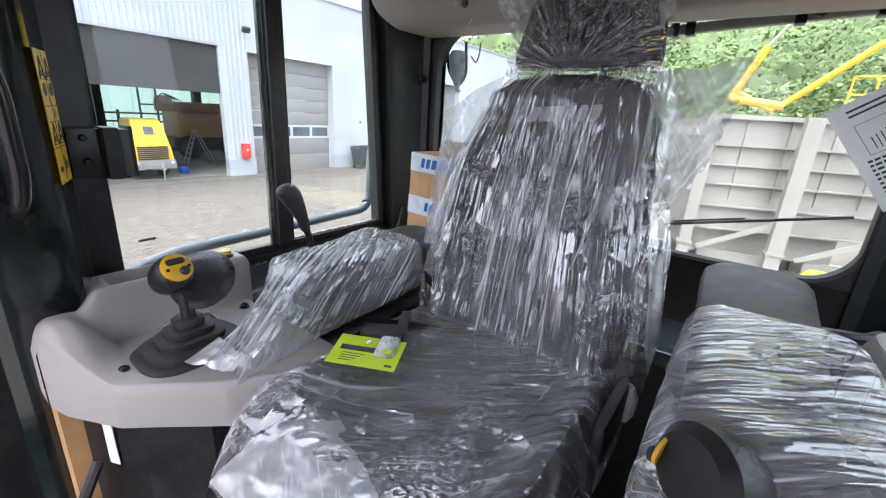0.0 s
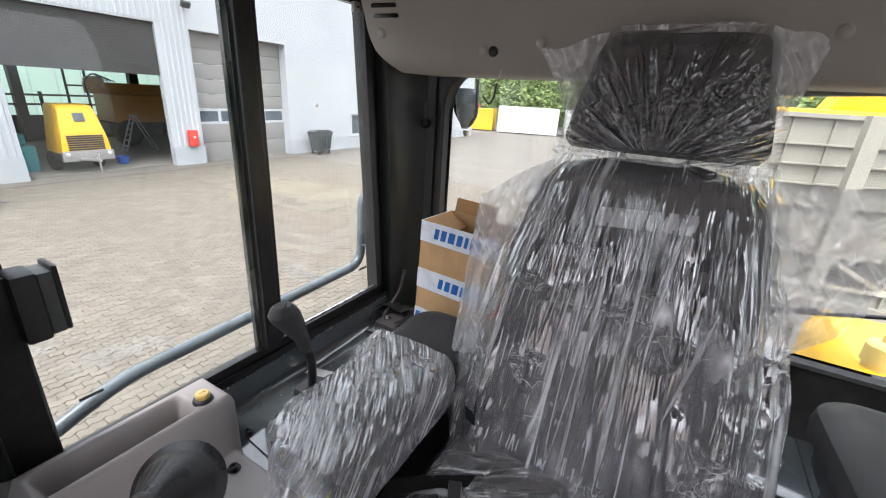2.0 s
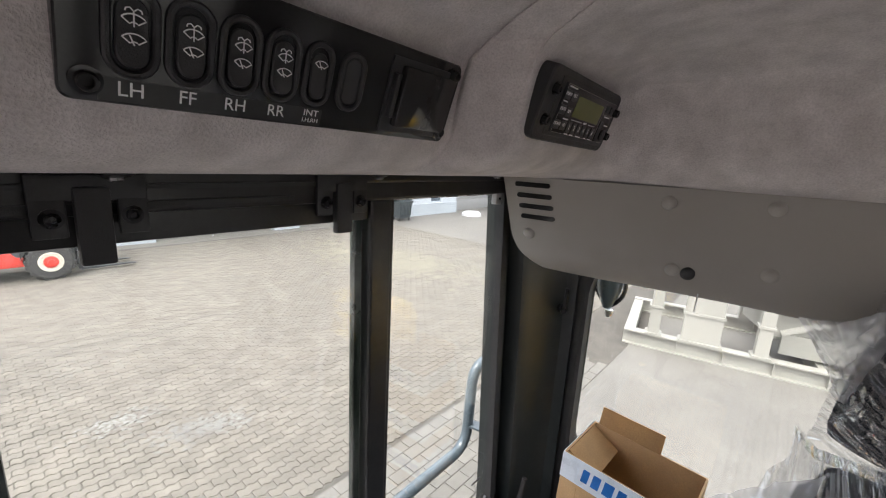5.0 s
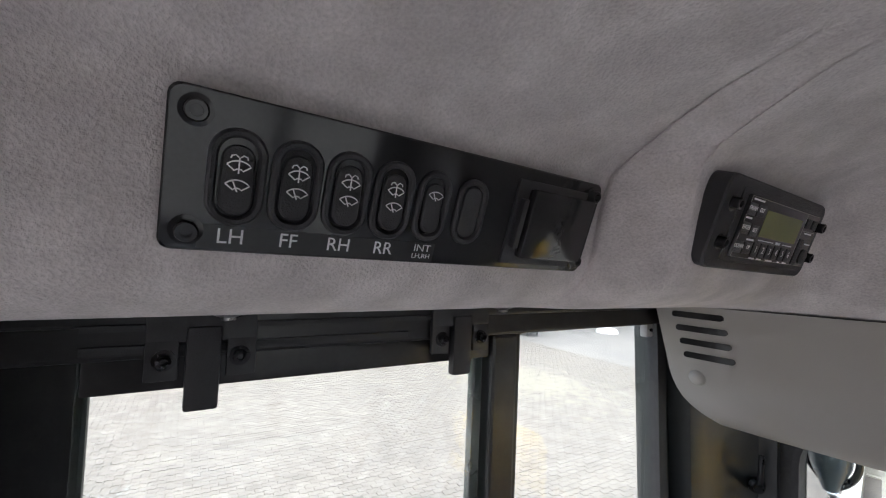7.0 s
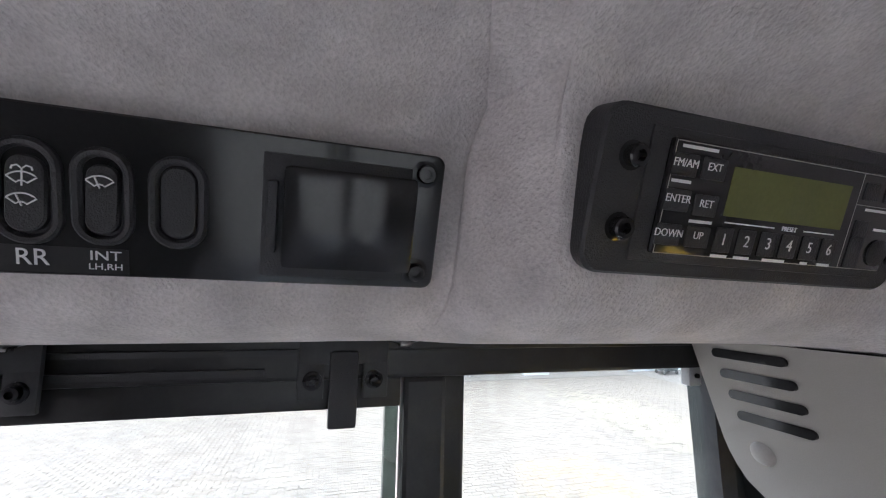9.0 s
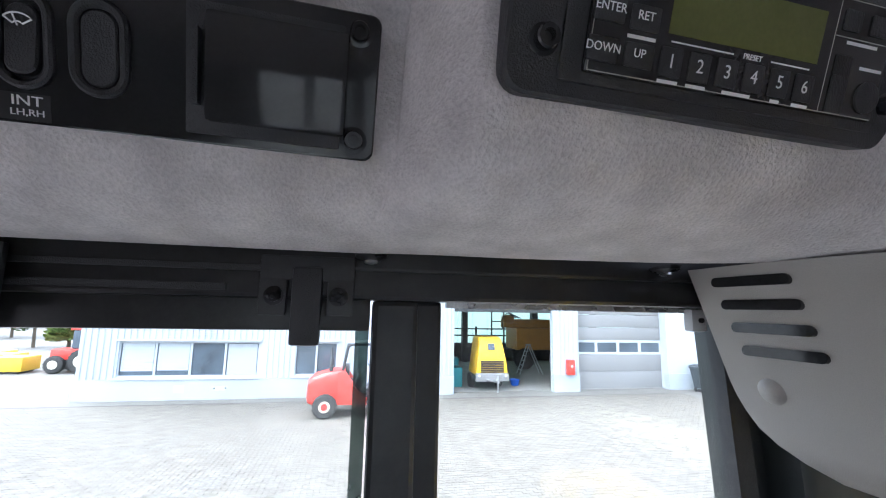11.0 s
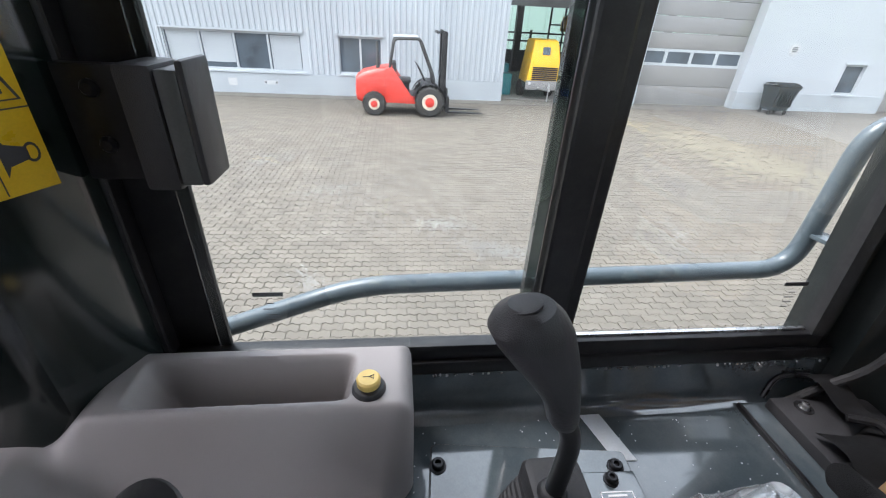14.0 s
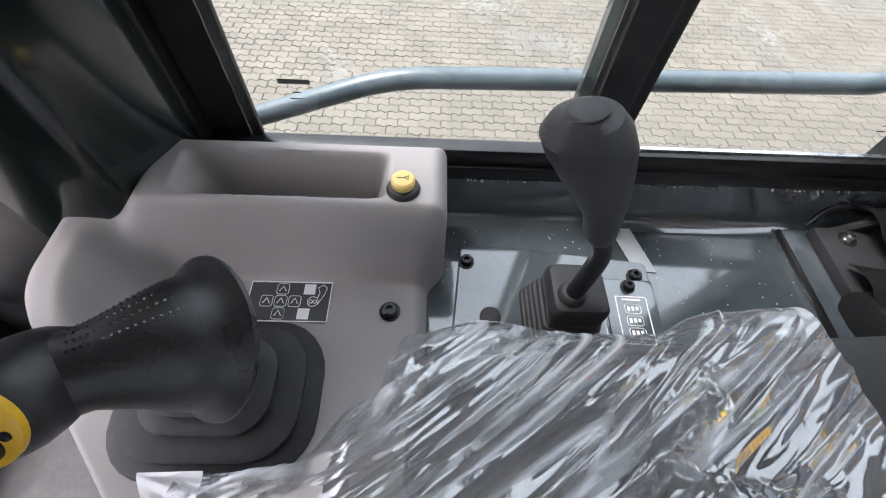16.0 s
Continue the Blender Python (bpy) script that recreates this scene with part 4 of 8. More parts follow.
# ---------- behind the machine: steel hopper frame, containers, yellow machine ----------
def hopper():
    o, a = Vector((-2.47, 8.35, 0)), radians(11)
    m = Matrix.Translation(o) @ Matrix.Rotation(a, 4, "Z")
    h = thing("steel_hopper", o, "off-white welded steel hopper on an I-beam skid frame", "hopper")

    # the hopper stands a little askew on its skids
    skew = m @ Matrix.Translation((2.2, 0.16, 0)) @ Matrix.Rotation(radians(13), 4, "Z") @ Matrix.Translation((-2.2, -0.16, 0))

    def bx(name, x0, x1, y0, y1, z0, z1, bev=0.0, label=""):
        return part(name, box(bmesh.new(), x0, x1, y0, y1, z0, z1, bev, 1, skew if name in ("hopper_wall", "hopper_end", "rim", "stiffener", "web", "chute") else m), M_WSTEEL, h, label, smooth=False)

    for yy in (0.0, 2.3):
        bm = bmesh.new()
        box(bm, 0, 9.5, yy - 0.1, yy + 0.1, 0.0, 0.03, 0, 1, m)
        box(bm, 0, 9.5, yy - 0.1, yy + 0.1, 0.27, 0.3, 0, 1, m)
        box(bm, 0, 9.5, yy - 0.012, yy + 0.012, 0.03, 0.27, 0, 1, m)
        for k in range(13):
            box(bm, 0.2 + 0.75 * k, 0.22 + 0.75 * k, yy - 0.09, yy + 0.09, 0.03, 0.27, 0, 1, m)
        part("skid_beam", bm, M_WSTEEL, h, smooth=False)
    for x in (0.0, 3.1, 6.2, 9.3):
        bx("cross_beam", x, x + 0.2, 0.1, 2.2, 0.02, 0.28)
    for x, w in ((0.42, 0.2), (1.0, 0.62), (2.15, 0.2), (3.6, 0.24), (5.05, 0.24), (6.5, 0.24)):
        tall = 3.3 if w < 0.5 else 1.5
        bx("post", x, x + w, -0.08, 0.12, 0.3, tall)
        bx("post_foot", x - 0.05, x + w + 0.05, -0.11, 0.15, 0.3, 0.34)
        bx("post_collar", x - 0.03, x + w + 0.03, -0.10, 0.14, 0.85, 0.9)
    for x in (0.42, 2.15):
        bx("rear_post", x, x + 0.2, 2.2, 2.4, 0.3, 3.3)
    bx("tie_beam", 0.42, 2.3, -0.05, 0.1, 2.9, 3.05)
    bx("tie_beam", 0.42, 2.3, -0.05, 0.1, 1.9, 2.0)
    part("canister", lathe(bmesh.new(), [(0.14, 0), (0.15, 0.03), (0.15, 0.25), (0.1, 0.28)], m @ Matrix.Translation((1.3, 0.02, 1.5)), 16), M_WSTEEL, h)
    # hopper wall with stiffeners
    bx("hopper_wall", 2.2, 9.4, 0.16, 0.2, 1.15, 3.22)
    bx("hopper_end", 2.2, 2.24, 0.2, 2.3, 1.15, 3.22)
    bx("rim", 2.1, 9.5, 0.06, 0.3, 3.22, 3.3)
    for z in (1.15, 1.6, 2.02, 2.38, 2.74):
        bx("stiffener", 2.2, 9.4, 0.08, 0.16, z, z + 0.03)
    for k in range(10):
        x = 2.85 + 0.72 * k
        bx("web", x, x + 0.02, 0.12, 0.16, 1.75, 3.2)
    bx("chute", 2.4, 5.0, 0.3, 1.5, 0.62, 1.15)
    for x in (2.5, 4.1, 5.6):
        part("brace", box(bmesh.new(), 0, 1.7, -0.04, 0.0, 0, 0.09, 0, 1, m @ Matrix.Translation((x, 0.1, 0.75)) @ Matrix.Rotation(radians(-28), 4, "Y")), M_WSTEEL, h, smooth=False)
    for x in (2.55, 4.3):
        bx("deck_plate", x, x + 1.1, 0.3, 0.34, 0.34, 0.72)


hopper()


def container(at, size, mat, label, turn=0.0, doors=True):
    c = thing("shipping_container", at, label, "container", "containers at the yard's end")
    l, d, hh = size
    m = Matrix.Translation(at) @ Matrix.Rotation(radians(turn), 4, "Z")
    part("shell", box(bmesh.new(), -l / 2, l / 2, 0, d, 0.1, hh, 0.02, 1, m), mat, c, smooth=False)
    bm = bmesh.new()
    n = int(l / 0.28)
    for k in range(n):
        x = -l / 2 + 0.1 + k * (l - 0.2) / n
        box(bm, x, x + 0.13, -0.035, 0, 0.25, hh - 0.15, 0, 1, m)
    part("corrugation", bm, mat, c, smooth=False)["kind"] = "stuff"
    bm = bmesh.new()
    for z in (0.1, hh - 0.12):
        box(bm, -l / 2, l / 2, -0.05, 0.0, z, z + 0.12, 0, 1, m)
    for x in (-l / 2, l / 2 - 0.12):
        box(bm, x, x + 0.12, -0.05, 0.0, 0.0, hh, 0, 1, m)
    if doors:
        for k in range(1, int(l / 1.2)):
            box(bm, -l / 2 + 1.2 * k, -l / 2 + 1.2 * k + 0.04, -0.07, -0.04, 0.2, hh - 0.1, 0, 1, m)
    part("frame", bm, mat, c, smooth=False)


container((-14.6, 41.5, 0), (6.0, 2.4, 2.6), M_CONTW, "white shipping container with side doors", 20)
container((-8.3, 44, 0), (6.0, 2.4, 2.6), M_CONTW, "white shipping container with side doors", 20)
container((-19.6, 41.0, 0), (2.6, 2.4, 2.2), M_CONTY, "small yellow storage container", 15, False)
container((-24.5, 42.5, 0), (6.2, 2.4, 2.6), M_CONTR, "red shipping container with corrugated sides", 10)


def crane():
    y = 17.0
    c = thing("yellow_machine", (3.5, y, 0), "yellow crawler machine with slim arms and tube railings", "machine")
    part("body", boxed(1.7, 7.5, y, y + 2.6, 0.8, 3.5, 0.1), M_YPAINT, c)
    part("track", boxed(-0.8, 8.0, y - 0.3, y + 0.8, 0, 0.9, 0.3, 4), M_MAST, c)
    bm = bmesh.new()
    prism(bm, [(3.5, 3.5), (3.9, 4.3), (4.6, 5.2), (7.2, 5.3), (7.2, 3.5)], "y", y + 0.4, y + 2.4, 0.06)
    part("cover", bm, M_YPAINT, c)
    for p, q, r in (((-0.5, 4.05), (0.14, 5.6), 0.11), ((0.9, 3.9), (2.75, 5.6), 0.09), ((-0.5, 4.05), (0.95, 3.85), 0.13), ((-0.35, 4.25), (0.7, 3.7), 0.08)):
        part("boom_arm", tube(bmesh.new(), [(p[0], y - 0.2, p[1]), (q[0], y - 0.2, q[1])], r, 8), M_YPAINT, c)
    part("ram", tube(bmesh.new(), [(0.14, y - 0.2, 5.6), (0.66, y - 0.2, 6.4)], 0.04, 8), M_CHROME, c)
    for k in range(4):
        x = 2.4 + 0.55 * k
        part("railing_post", tube(bmesh.new(), [(x, y + 0.1, 3.75), (x, y + 0.1, 4.75)], 0.028, 6), M_YPAINT, c)
    for z in (4.25, 4.75):
        part("railing_tube", tube(bmesh.new(), [(2.4, y + 0.1, z), (4.05, y + 0.1, z)], 0.028, 6), M_YPAINT, c)


crane()


# ---------- trees ----------
def leaves(bm, centre, radius, count, size, squash=0.8):
    cx, cy, cz = centre
    for _ in range(count):
        d = Vector((random.gauss(0, 1), random.gauss(0, 1), random.gauss(0, 1))).normalized() * radius * random.uniform(0.45, 1.0) ** 0.6
        p = Vector((cx + d.x, cy + d.y, cz + d.z * squash))
        u = Vector((random.uniform(-1, 1), random.uniform(-1, 1), random.uniform(-0.6, 0.6))).normalized()
        w = u.orthogonal().normalized()
        s = size * random.uniform(0.6, 1.4)
        bm.faces.new([bm.verts.new(p + u * s), bm.verts.new(p + w * s * 0.45), bm.verts.new(p - u * s), bm.verts.new(p - w * s * 0.45)])


def tree(at, height, spread, seed, mat, label):
    random.seed(seed)
    t = thing("tree", at, label, "tree", "trees round the yard")
    x, y, z = at
    bm = tube(bmesh.new(), [(x, y, 0), (x + 0.1, y, height * 0.35), (x - 0.1, y + 0.1, height * 0.85)], [height * 0.028, height * 0.02, height * 0.006], 8)
    tips = []
    for k in range(11):
        a, hgt = random.uniform(0, 6.28), height * random.uniform(0.3, 0.85)
        ln = spread * random.uniform(0.5, 1.0) * (1.15 - hgt / height * 0.6)
        tip = (x + ln * math.cos(a), y + ln * math.sin(a), hgt + ln * 0.5)
        tube(bm, [(x, y, hgt * 0.9), tip], [height * 0.009, height * 0.003], 5)
        tips.append(tip)
    part("trunk", bm, M_BARK, t)
    bm = bmesh.new()
    for tip in tips:
        for _ in range(3):
            c = tuple(tip[i] + random.uniform(-0.5, 0.5) * spread * 0.6 for i in range(3))
            leaves(bm, c, spread * random.uniform(0.28, 0.5), 150, 0.13 + height * 0.006)
    leaves(bm, (x, y, height * 0.88), spread * 0.5, 250, 0.13 + height * 0.006)
    part("crown", bm, mat, t, smooth=False)


for k, (tx, ty, hh, sp) in enumerate(((-26, -14.5, 4.1, 1.0), (-36, -22.5, 4.3, 1.5), (-45, -30, 4.4, 1.7), (-46, -34, 4.8, 1.8), (-60, -40, 5.6, 2.1))):
    tree((tx, ty, 0), hh, sp, 10 + k, M_LEAF2, "leafy green broadleaf tree behind the warehouse corner")
random.seed(77)
bm = bmesh.new()
for k in range(520):
    x = random.uniform(-48, 62)
    row = random.random()
    y = 50 + 14 * row + 0.12 * abs(x)
    z = random.uniform(0.5, 9 + 8 * row) + 2.0 * noise.noise((x * 0.12, 3.1, 0))
    leaves(bm, (x, y, z), random.uniform(1.6, 2.9), 105, random.uniform(0.22, 0.36))
tagged(part("woods", bm, M_LEAF2, None, "", smooth=False), "dense green wood behind the yard", "woods", "", "stuff")
bm = bmesh.new()
grid(bm, lambda u, v: (-70 + 160 * u, 60 + 0.12 * abs(-70 + 160 * u) + 6 * v, 17 * v + 2.5 * noise.noise((u * 20, v * 3, 0))), 60, 12)
tagged(part("wooded_bank", bm, M_LEAF2, None), "dark green wooded bank", "woods", "", "stuff")
# small things at the warehouse corner
tr = thing("red_tractor", (-24.2, -13.0, 0), "small red tractor parked behind the warehouse corner", "tractor")
part("bonnet", boxed(-24.7, -23.6, -13.9, -12.3, 0.6, 1.1, 0.1), M_RED, tr)
part("cab", boxed(-24.7, -23.7, -13.1, -12.2, 1.1, 2.0, 0.08), G_FAR, tr)
part("roof", boxed(-24.75, -23.65, -13.2, -12.1, 2.0, 2.1, 0.04), M_RED, tr)
for yy, r in ((-13.6, 0.4), (-12.5, 0.55)):
    wheel(tr, (-23.55, yy, r), r, 0.3, r * 0.5, M_CREAM, 1)
    wheel(tr, (-24.75, yy, r), r, 0.3, r * 0.5, M_CREAM, -1)
for k in range(3):
    p = thing("yellow_crate", (-24 - k * 1.2, -15.4 - k * 1.3, 0), "low yellow steel crate on the far yard", "crate", "far crates")
    part("crate", boxed(-24.6 - k * 1.2, -23.4 - k * 1.2, -16.2 - k * 1.3, -14.8 - k * 1.3, 0.1, 0.75, 0.03), M_CONTY, p)
    part("skid", boxed(-24.5 - k * 1.2, -23.5 - k * 1.2, -16.0 - k * 1.3, -15.0 - k * 1.3, 0.0, 0.1), M_MAST, p, smooth=False)
lid = thing("white_cover", (FX + 1.6, 20.6, 0), "round white plastic cover lying on the yard", "cover")
part("cover", lathe(bmesh.new(), [(0.62, 0.0), (0.6, 0.12), (0.45, 0.25), (0.1, 0.3)], Matrix.Translation((FX + 1.6, 20.6, 0)), 22), M_CONTW, lid)

# ---------- the machine's cab: shell ----------
# x = 0 is the seat's middle, +y the rear, the ground is z = 0
FLOOR, DECK, SILL, TOP, LIP = 1.74, 2.42, 2.55, 3.412, 3.455
GX = 0.795

bm = boxed(-0.84, 0.84, -1.2, 1.3, 0.0, FLOOR - 0.06)
structure("machine_hull", bm, M_BLACK, "plain dark hull that carries the cab", "hull")
bm = boxed(-0.84, 0.84, -1.2, 0.92, FLOOR - 0.055, FLOOR)
structure("floor", bm, M_RUBBER, "black rubber cab floor mat", "floor")

# rear post outline in plan, leaning forward towards the top
def lean(z):
    return 0.639 + (3.41 - z) / 0.86 * 0.062


for sx, nm in ((-1, "left"), (1, "right")):
    # side wall under the window
    bm = boxed(*sorted((sx * 0.808, sx * 0.779)), -0.30, 0.92, FLOOR, SILL - 0.03)
    structure("wall_" + nm, bm, M_BLACK, "satin black cab side wall under the window", "wall")
    # sill rail under the glass
    bm = boxed(*sorted((sx * 0.805, sx * 0.782)), -0.30, 0.72, SILL - 0.03, SILL - 0.002, 0.004)
    box(bm, *sorted((sx * 0.80, sx * 0.776)), -0.30, 0.70, SILL - 0.055, SILL - 0.028, 0.004)
    structure("sill_" + nm, bm, M_BLACK, "black painted window sill rail", "trim", True)
    # header rail over the window
    bm = boxed(*sorted((sx * 0.835, sx * 0.755)), -1.1, 0.66, TOP, LIP + 0.03, 0.004)
    box(bm, *sorted((sx * 0.8, sx * 0.752)), -1.1, 0.62, LIP - 0.016, LIP + 0.02, 0.003)
    structure("header_" + nm, bm, M_BLACK, "black window header rail with slide track", "trim")
    # rear corner post
    bm = bmesh.new()
    loops = []
    for z in (FLOOR, SILL - 0.03, 2.8, 3.1, 3.30, LIP + 0.05):
        l = lean(max(z, SILL))
        pts = [(0.84, l + 0.012), (0.80, l + 0.012), (0.795, l + 0.045), (0.755, l + 0.05), (0.742, l + 0.075), (0.735, 0.80), (0.70, 0.845), (0.672, 0.85), (0.672, 0.93), (0.84, 0.93)]
        loops.append([(sx * x, y, z) for x, y in pts])
    loft(bm, loops)
    structure("corner_post_" + nm, bm, M_POST, "glossy grey-green rear cab corner post", "post", True)
    # rubber of the rear pane edge
    bm = bmesh.new()
    loft(bm, [[(sx * x, lean(z) + d, z) for x, d in ((0.802, -0.006), (0.782, -0.006), (0.782, 0.018), (0.802, 0.018))] for z in (SILL - 0.004, 3.0, TOP + 0.004)])
    structure("window_seal_" + nm, bm, M_RUBBER, "black rubber window seal", "seal")
    # front door post
    bm = bmesh.new()
    loft(bm, [[(sx * x, y, z) for x, y in ((0.84, -0.30), (0.80, -0.25), (0.755, -0.251), (0.668, -0.288), (0.652, -0.315), (0.652, -0.41), (0.67, -0.43), (0.84, -0.43))] for z in (FLOOR, 2.5, 3.0, LIP + 0.05)])
    structure("door_post_" + nm, bm, M_PILLAR, "glossy dark green door post", "post", True)
    # window front jamb
    bm = boxed(*sorted((sx * 0.835, sx * 0.775)), -0.30, -0.245, SILL - 0.03, TOP, 0.004)
    box(bm, *sorted((sx * 0.806, sx * 0.797)), -0.245, -0.1775, SILL - 0.004, TOP, 0.004)
    structure("window_jamb_" + nm, bm, M_BLACK, "black window jamb with slide guide", "trim")
    # divider
    bm = boxed(*sorted((sx * 0.82, sx * 0.786)), 0.239, 0.300, SILL - 0.004, TOP, 0.004)
    box(bm, *sorted((sx * 0.786, sx * 0.76)), 0.228, 0.272, SILL - 0.004, TOP, 0.005)
    structure("window_divider_" + nm, bm, M_BLACK, "black upright between two window panes", "trim")
    w = thing("side_window_" + nm, (sx * GX, 0.2, SILL), "clear side window with a sliding front pane", "window")
    w["kind"] = "structure"
    fixed = bmesh.new()
    loft(fixed, [[(sx * GX, 0.300, SILL - 0.003), (sx * GX, 0.700, SILL - 0.003), (sx * GX, 0.640, TOP + 0.003), (sx * GX, 0.300, TOP + 0.003)],
                 [(sx * (GX + 0.005), 0.300, SILL - 0.003), (sx * (GX + 0.005), 0.700, SILL - 0.003), (sx * (GX + 0.005), 0.640, TOP + 0.003), (sx * (GX + 0.005), 0.300, TOP + 0.003)]])
    p = part("pane", fixed, G_SIDE, w, smooth=False)
    p.visible_shadow = False
    p = part("pane", boxed(*sorted((sx * (GX - 0.012), sx * (GX - 0.007))), -0.185, 0.226, SILL - 0.003, TOP + 0.003), G_SIDE, w, smooth=False)
    p.visible_shadow = False
    # pale edge of the sliding pane
    part("pane_edge", boxed(*sorted((sx * (GX - 0.016), sx * (GX - 0.004))), 0.213, 0.226, SILL - 0.003, 3.383), glass_material("green_glass_edge", (0.25, 0.30, 0.28), 0.3) if sx < 0 else G_SIDE, w, "greenish see-through pane edge", smooth=False)
    part("sash_bar", boxed(*sorted((sx * 0.793, sx * 0.764)), -0.18, 0.226, 3.383, TOP + 0.03, 0.003), M_BLACK, w)
    bm = boxed(*sorted((sx * 0.798, sx * 0.792)), 0.306, 0.692, SILL - 0.012, SILL + 0.002)
    part("glazing_strip", bm, M_CHROME, w, "thin bright glazing strip", smooth=False)
    bm = boxed(*sorted((sx * 0.797, sx * 0.79)), 0.306, 0.630, TOP - 0.006, TOP + 0.003)
    part("glazing_strip", bm, M_CHROME, w, smooth=False)

# rear wall with a rounded window opening
RW = dict(x0=-0.652, x1=0.676, z0=2.617, z1=3.272, y=0.862)
inner = rrect(RW["x1"] - RW["x0"], RW["z1"] - RW["z0"], 0.115, 8, (RW["x0"] + RW["x1"]) / 2, (RW["z0"] + RW["z1"]) / 2)


def ring_wall(bm, pts, x0, x1, z0, z1, ya, yb):
    """A wall with a rounded hole: its rounded corners filled, and four panels round them."""
    hx0, hx1 = min(p[0] for p in pts), max(p[0] for p in pts)
    hz0, hz1 = min(p[1] for p in pts), max(p[1] for p in pts)
    cx, cz = (hx0 + hx1) / 2, (hz0 + hz1) / 2
    out = [(hx1 if px > cx else hx0, hz1 if pz > cz else hz0) for px, pz in pts]
    loops = [[(x, ya, z) for x, z in out], [(x, ya, z) for x, z in pts], [(x, yb, z) for x, z in pts], [(x, yb, z) for x, z in out]]
    loft(bm, loops, True, False)
    for a, b_, c, d in ((x0, hx0, z0, z1), (hx1, x1, z0, z1), (hx0, hx1, z0, hz0), (hx0, hx1, hz1, z1)):
        box(bm, a, b_, ya, yb, c, d)
    bmesh.ops.remove_doubles(bm, verts=bm.verts, dist=0.0001)
    return bm


bm = bmesh.new()
ring_wall(bm, inner, -0.84, 0.84, FLOOR, LIP + 0.12, RW["y"], 0.93)
structure("wall_rear", bm, M_BLACK, "black rear cab wall with a rounded window opening", "wall", True)
w = thing("rear_window", (0, 0.9, RW["z0"]), "clear rear window with rounded corners", "window")
w["kind"] = "structure"
bm = bmesh.new()
loft(bm, [[(x, 0.900, z) for x, z in inner], [(x, 0.905, z) for x, z in inner]])
p = part("pane", bm, G_SIDE, w, smooth=False)
p.visible_shadow = False
rim = rrect(RW["x1"] - RW["x0"] - 0.02, RW["z1"] - RW["z0"] - 0.02, 0.105, 8, (RW["x0"] + RW["x1"]) / 2, (RW["z0"] + RW["z1"]) / 2)
bm = bmesh.new()
loft(bm, [[(x, y, z) for x, z in pts] for pts, y in ((inner, 0.855), (rim, 0.858), (rim, 0.89), (inner, 0.895))], True, False)
part("window_seal", bm, M_RUBBER, w)
# wiper on the outside
WM = Matrix.Translation((0.23, 0.925, 2.694)) @ Matrix.Rotation(radians(-13.4), 4, "Y")
part("wiper_blade", box(bmesh.new(), 0, 0.42, -0.006, 0.006, -0.003, 0.004, 0.001, 1, WM), M_RUBBER, w, "black wiper blade")
part("wiper_arm", box(bmesh.new(), 0.02, 0.2, 0.006, 0.014, 0.004, 0.009, 0.001, 1, WM), M_BLACK, w)

# front: unseen windscreen wall behind the first place of the camera, opening narrowed to dim the right
bm = bmesh.new()
ring_wall(bm, rrect(1.25, 1.40, 0.08, 6, -0.12, 2.63), -0.84, 0.84, FLOOR, LIP + 0.12, -1.12, -1.06)
structure("wall_front", bm, M_BLACK, "unseen black front cab wall, its windscreen opening narrowed to cut light", "wall", True)
for sx, nm in ((-1, "left"), (1, "right")):
    bm = bmesh.new()
    # the right door is out of view and left windowless to keep light off the duct
    wall_sheet(bm, -1.06, -0.43, FLOOR, LIP, [(-1.02, -0.62, 2.85, 3.40)] if sx < 0 else [], *sorted((sx * 0.84, sx * 0.79)))
    structure("cab_door_" + nm, bm, M_BLACK, "black cab door with a framed window, unseen right one blank to block light", "door")

# ---------- ceiling ----------
KN_OUT = [(-0.745, -1.06), (-0.745, -0.5), (-0.745, 0.05), (-0.745, 0.165), (-0.745, 0.215), (-0.744, 0.27), (-0.740, 0.40), (-0.70, 0.545), (-0.60, 0.60), (-0.45, 0.645), (-0.22, 0.66), (0.0, 0.66)]
KN_IN = [(-0.604, -1.0), (-0.606, -0.5), (-0.614, 0.05), (-0.622, 0.215), (-0.610, 0.236), (-0.556, 0.262), (-0.541, 0.30), (-0.547, 0.525), (-0.49, 0.578), (-0.37, 0.585), (-0.19, 0.595), (0.0, 0.595)]


def spline(kn, n=12):
    out = []
    for k in range(len(kn) - 1):
        p0, p1, p2, p3 = (Vector(kn[min(max(k + d, 0), len(kn) - 1)]) for d in (-1, 0, 1, 2))
        for i in range(n):
            t = i / n
            out.append(0.5 * ((2 * p1) + (p2 - p0) * t + (2 * p0 - 5 * p1 + 4 * p2 - p3) * t * t + (3 * p1 - p0 - 3 * p2 + p3) * t ** 3))
    return out + [Vector(kn[-1])]


so, si = spline(KN_OUT), spline(KN_IN)
# how far in and how high: the lip, the sloping side that carries the panels, the rounded top
rows = []
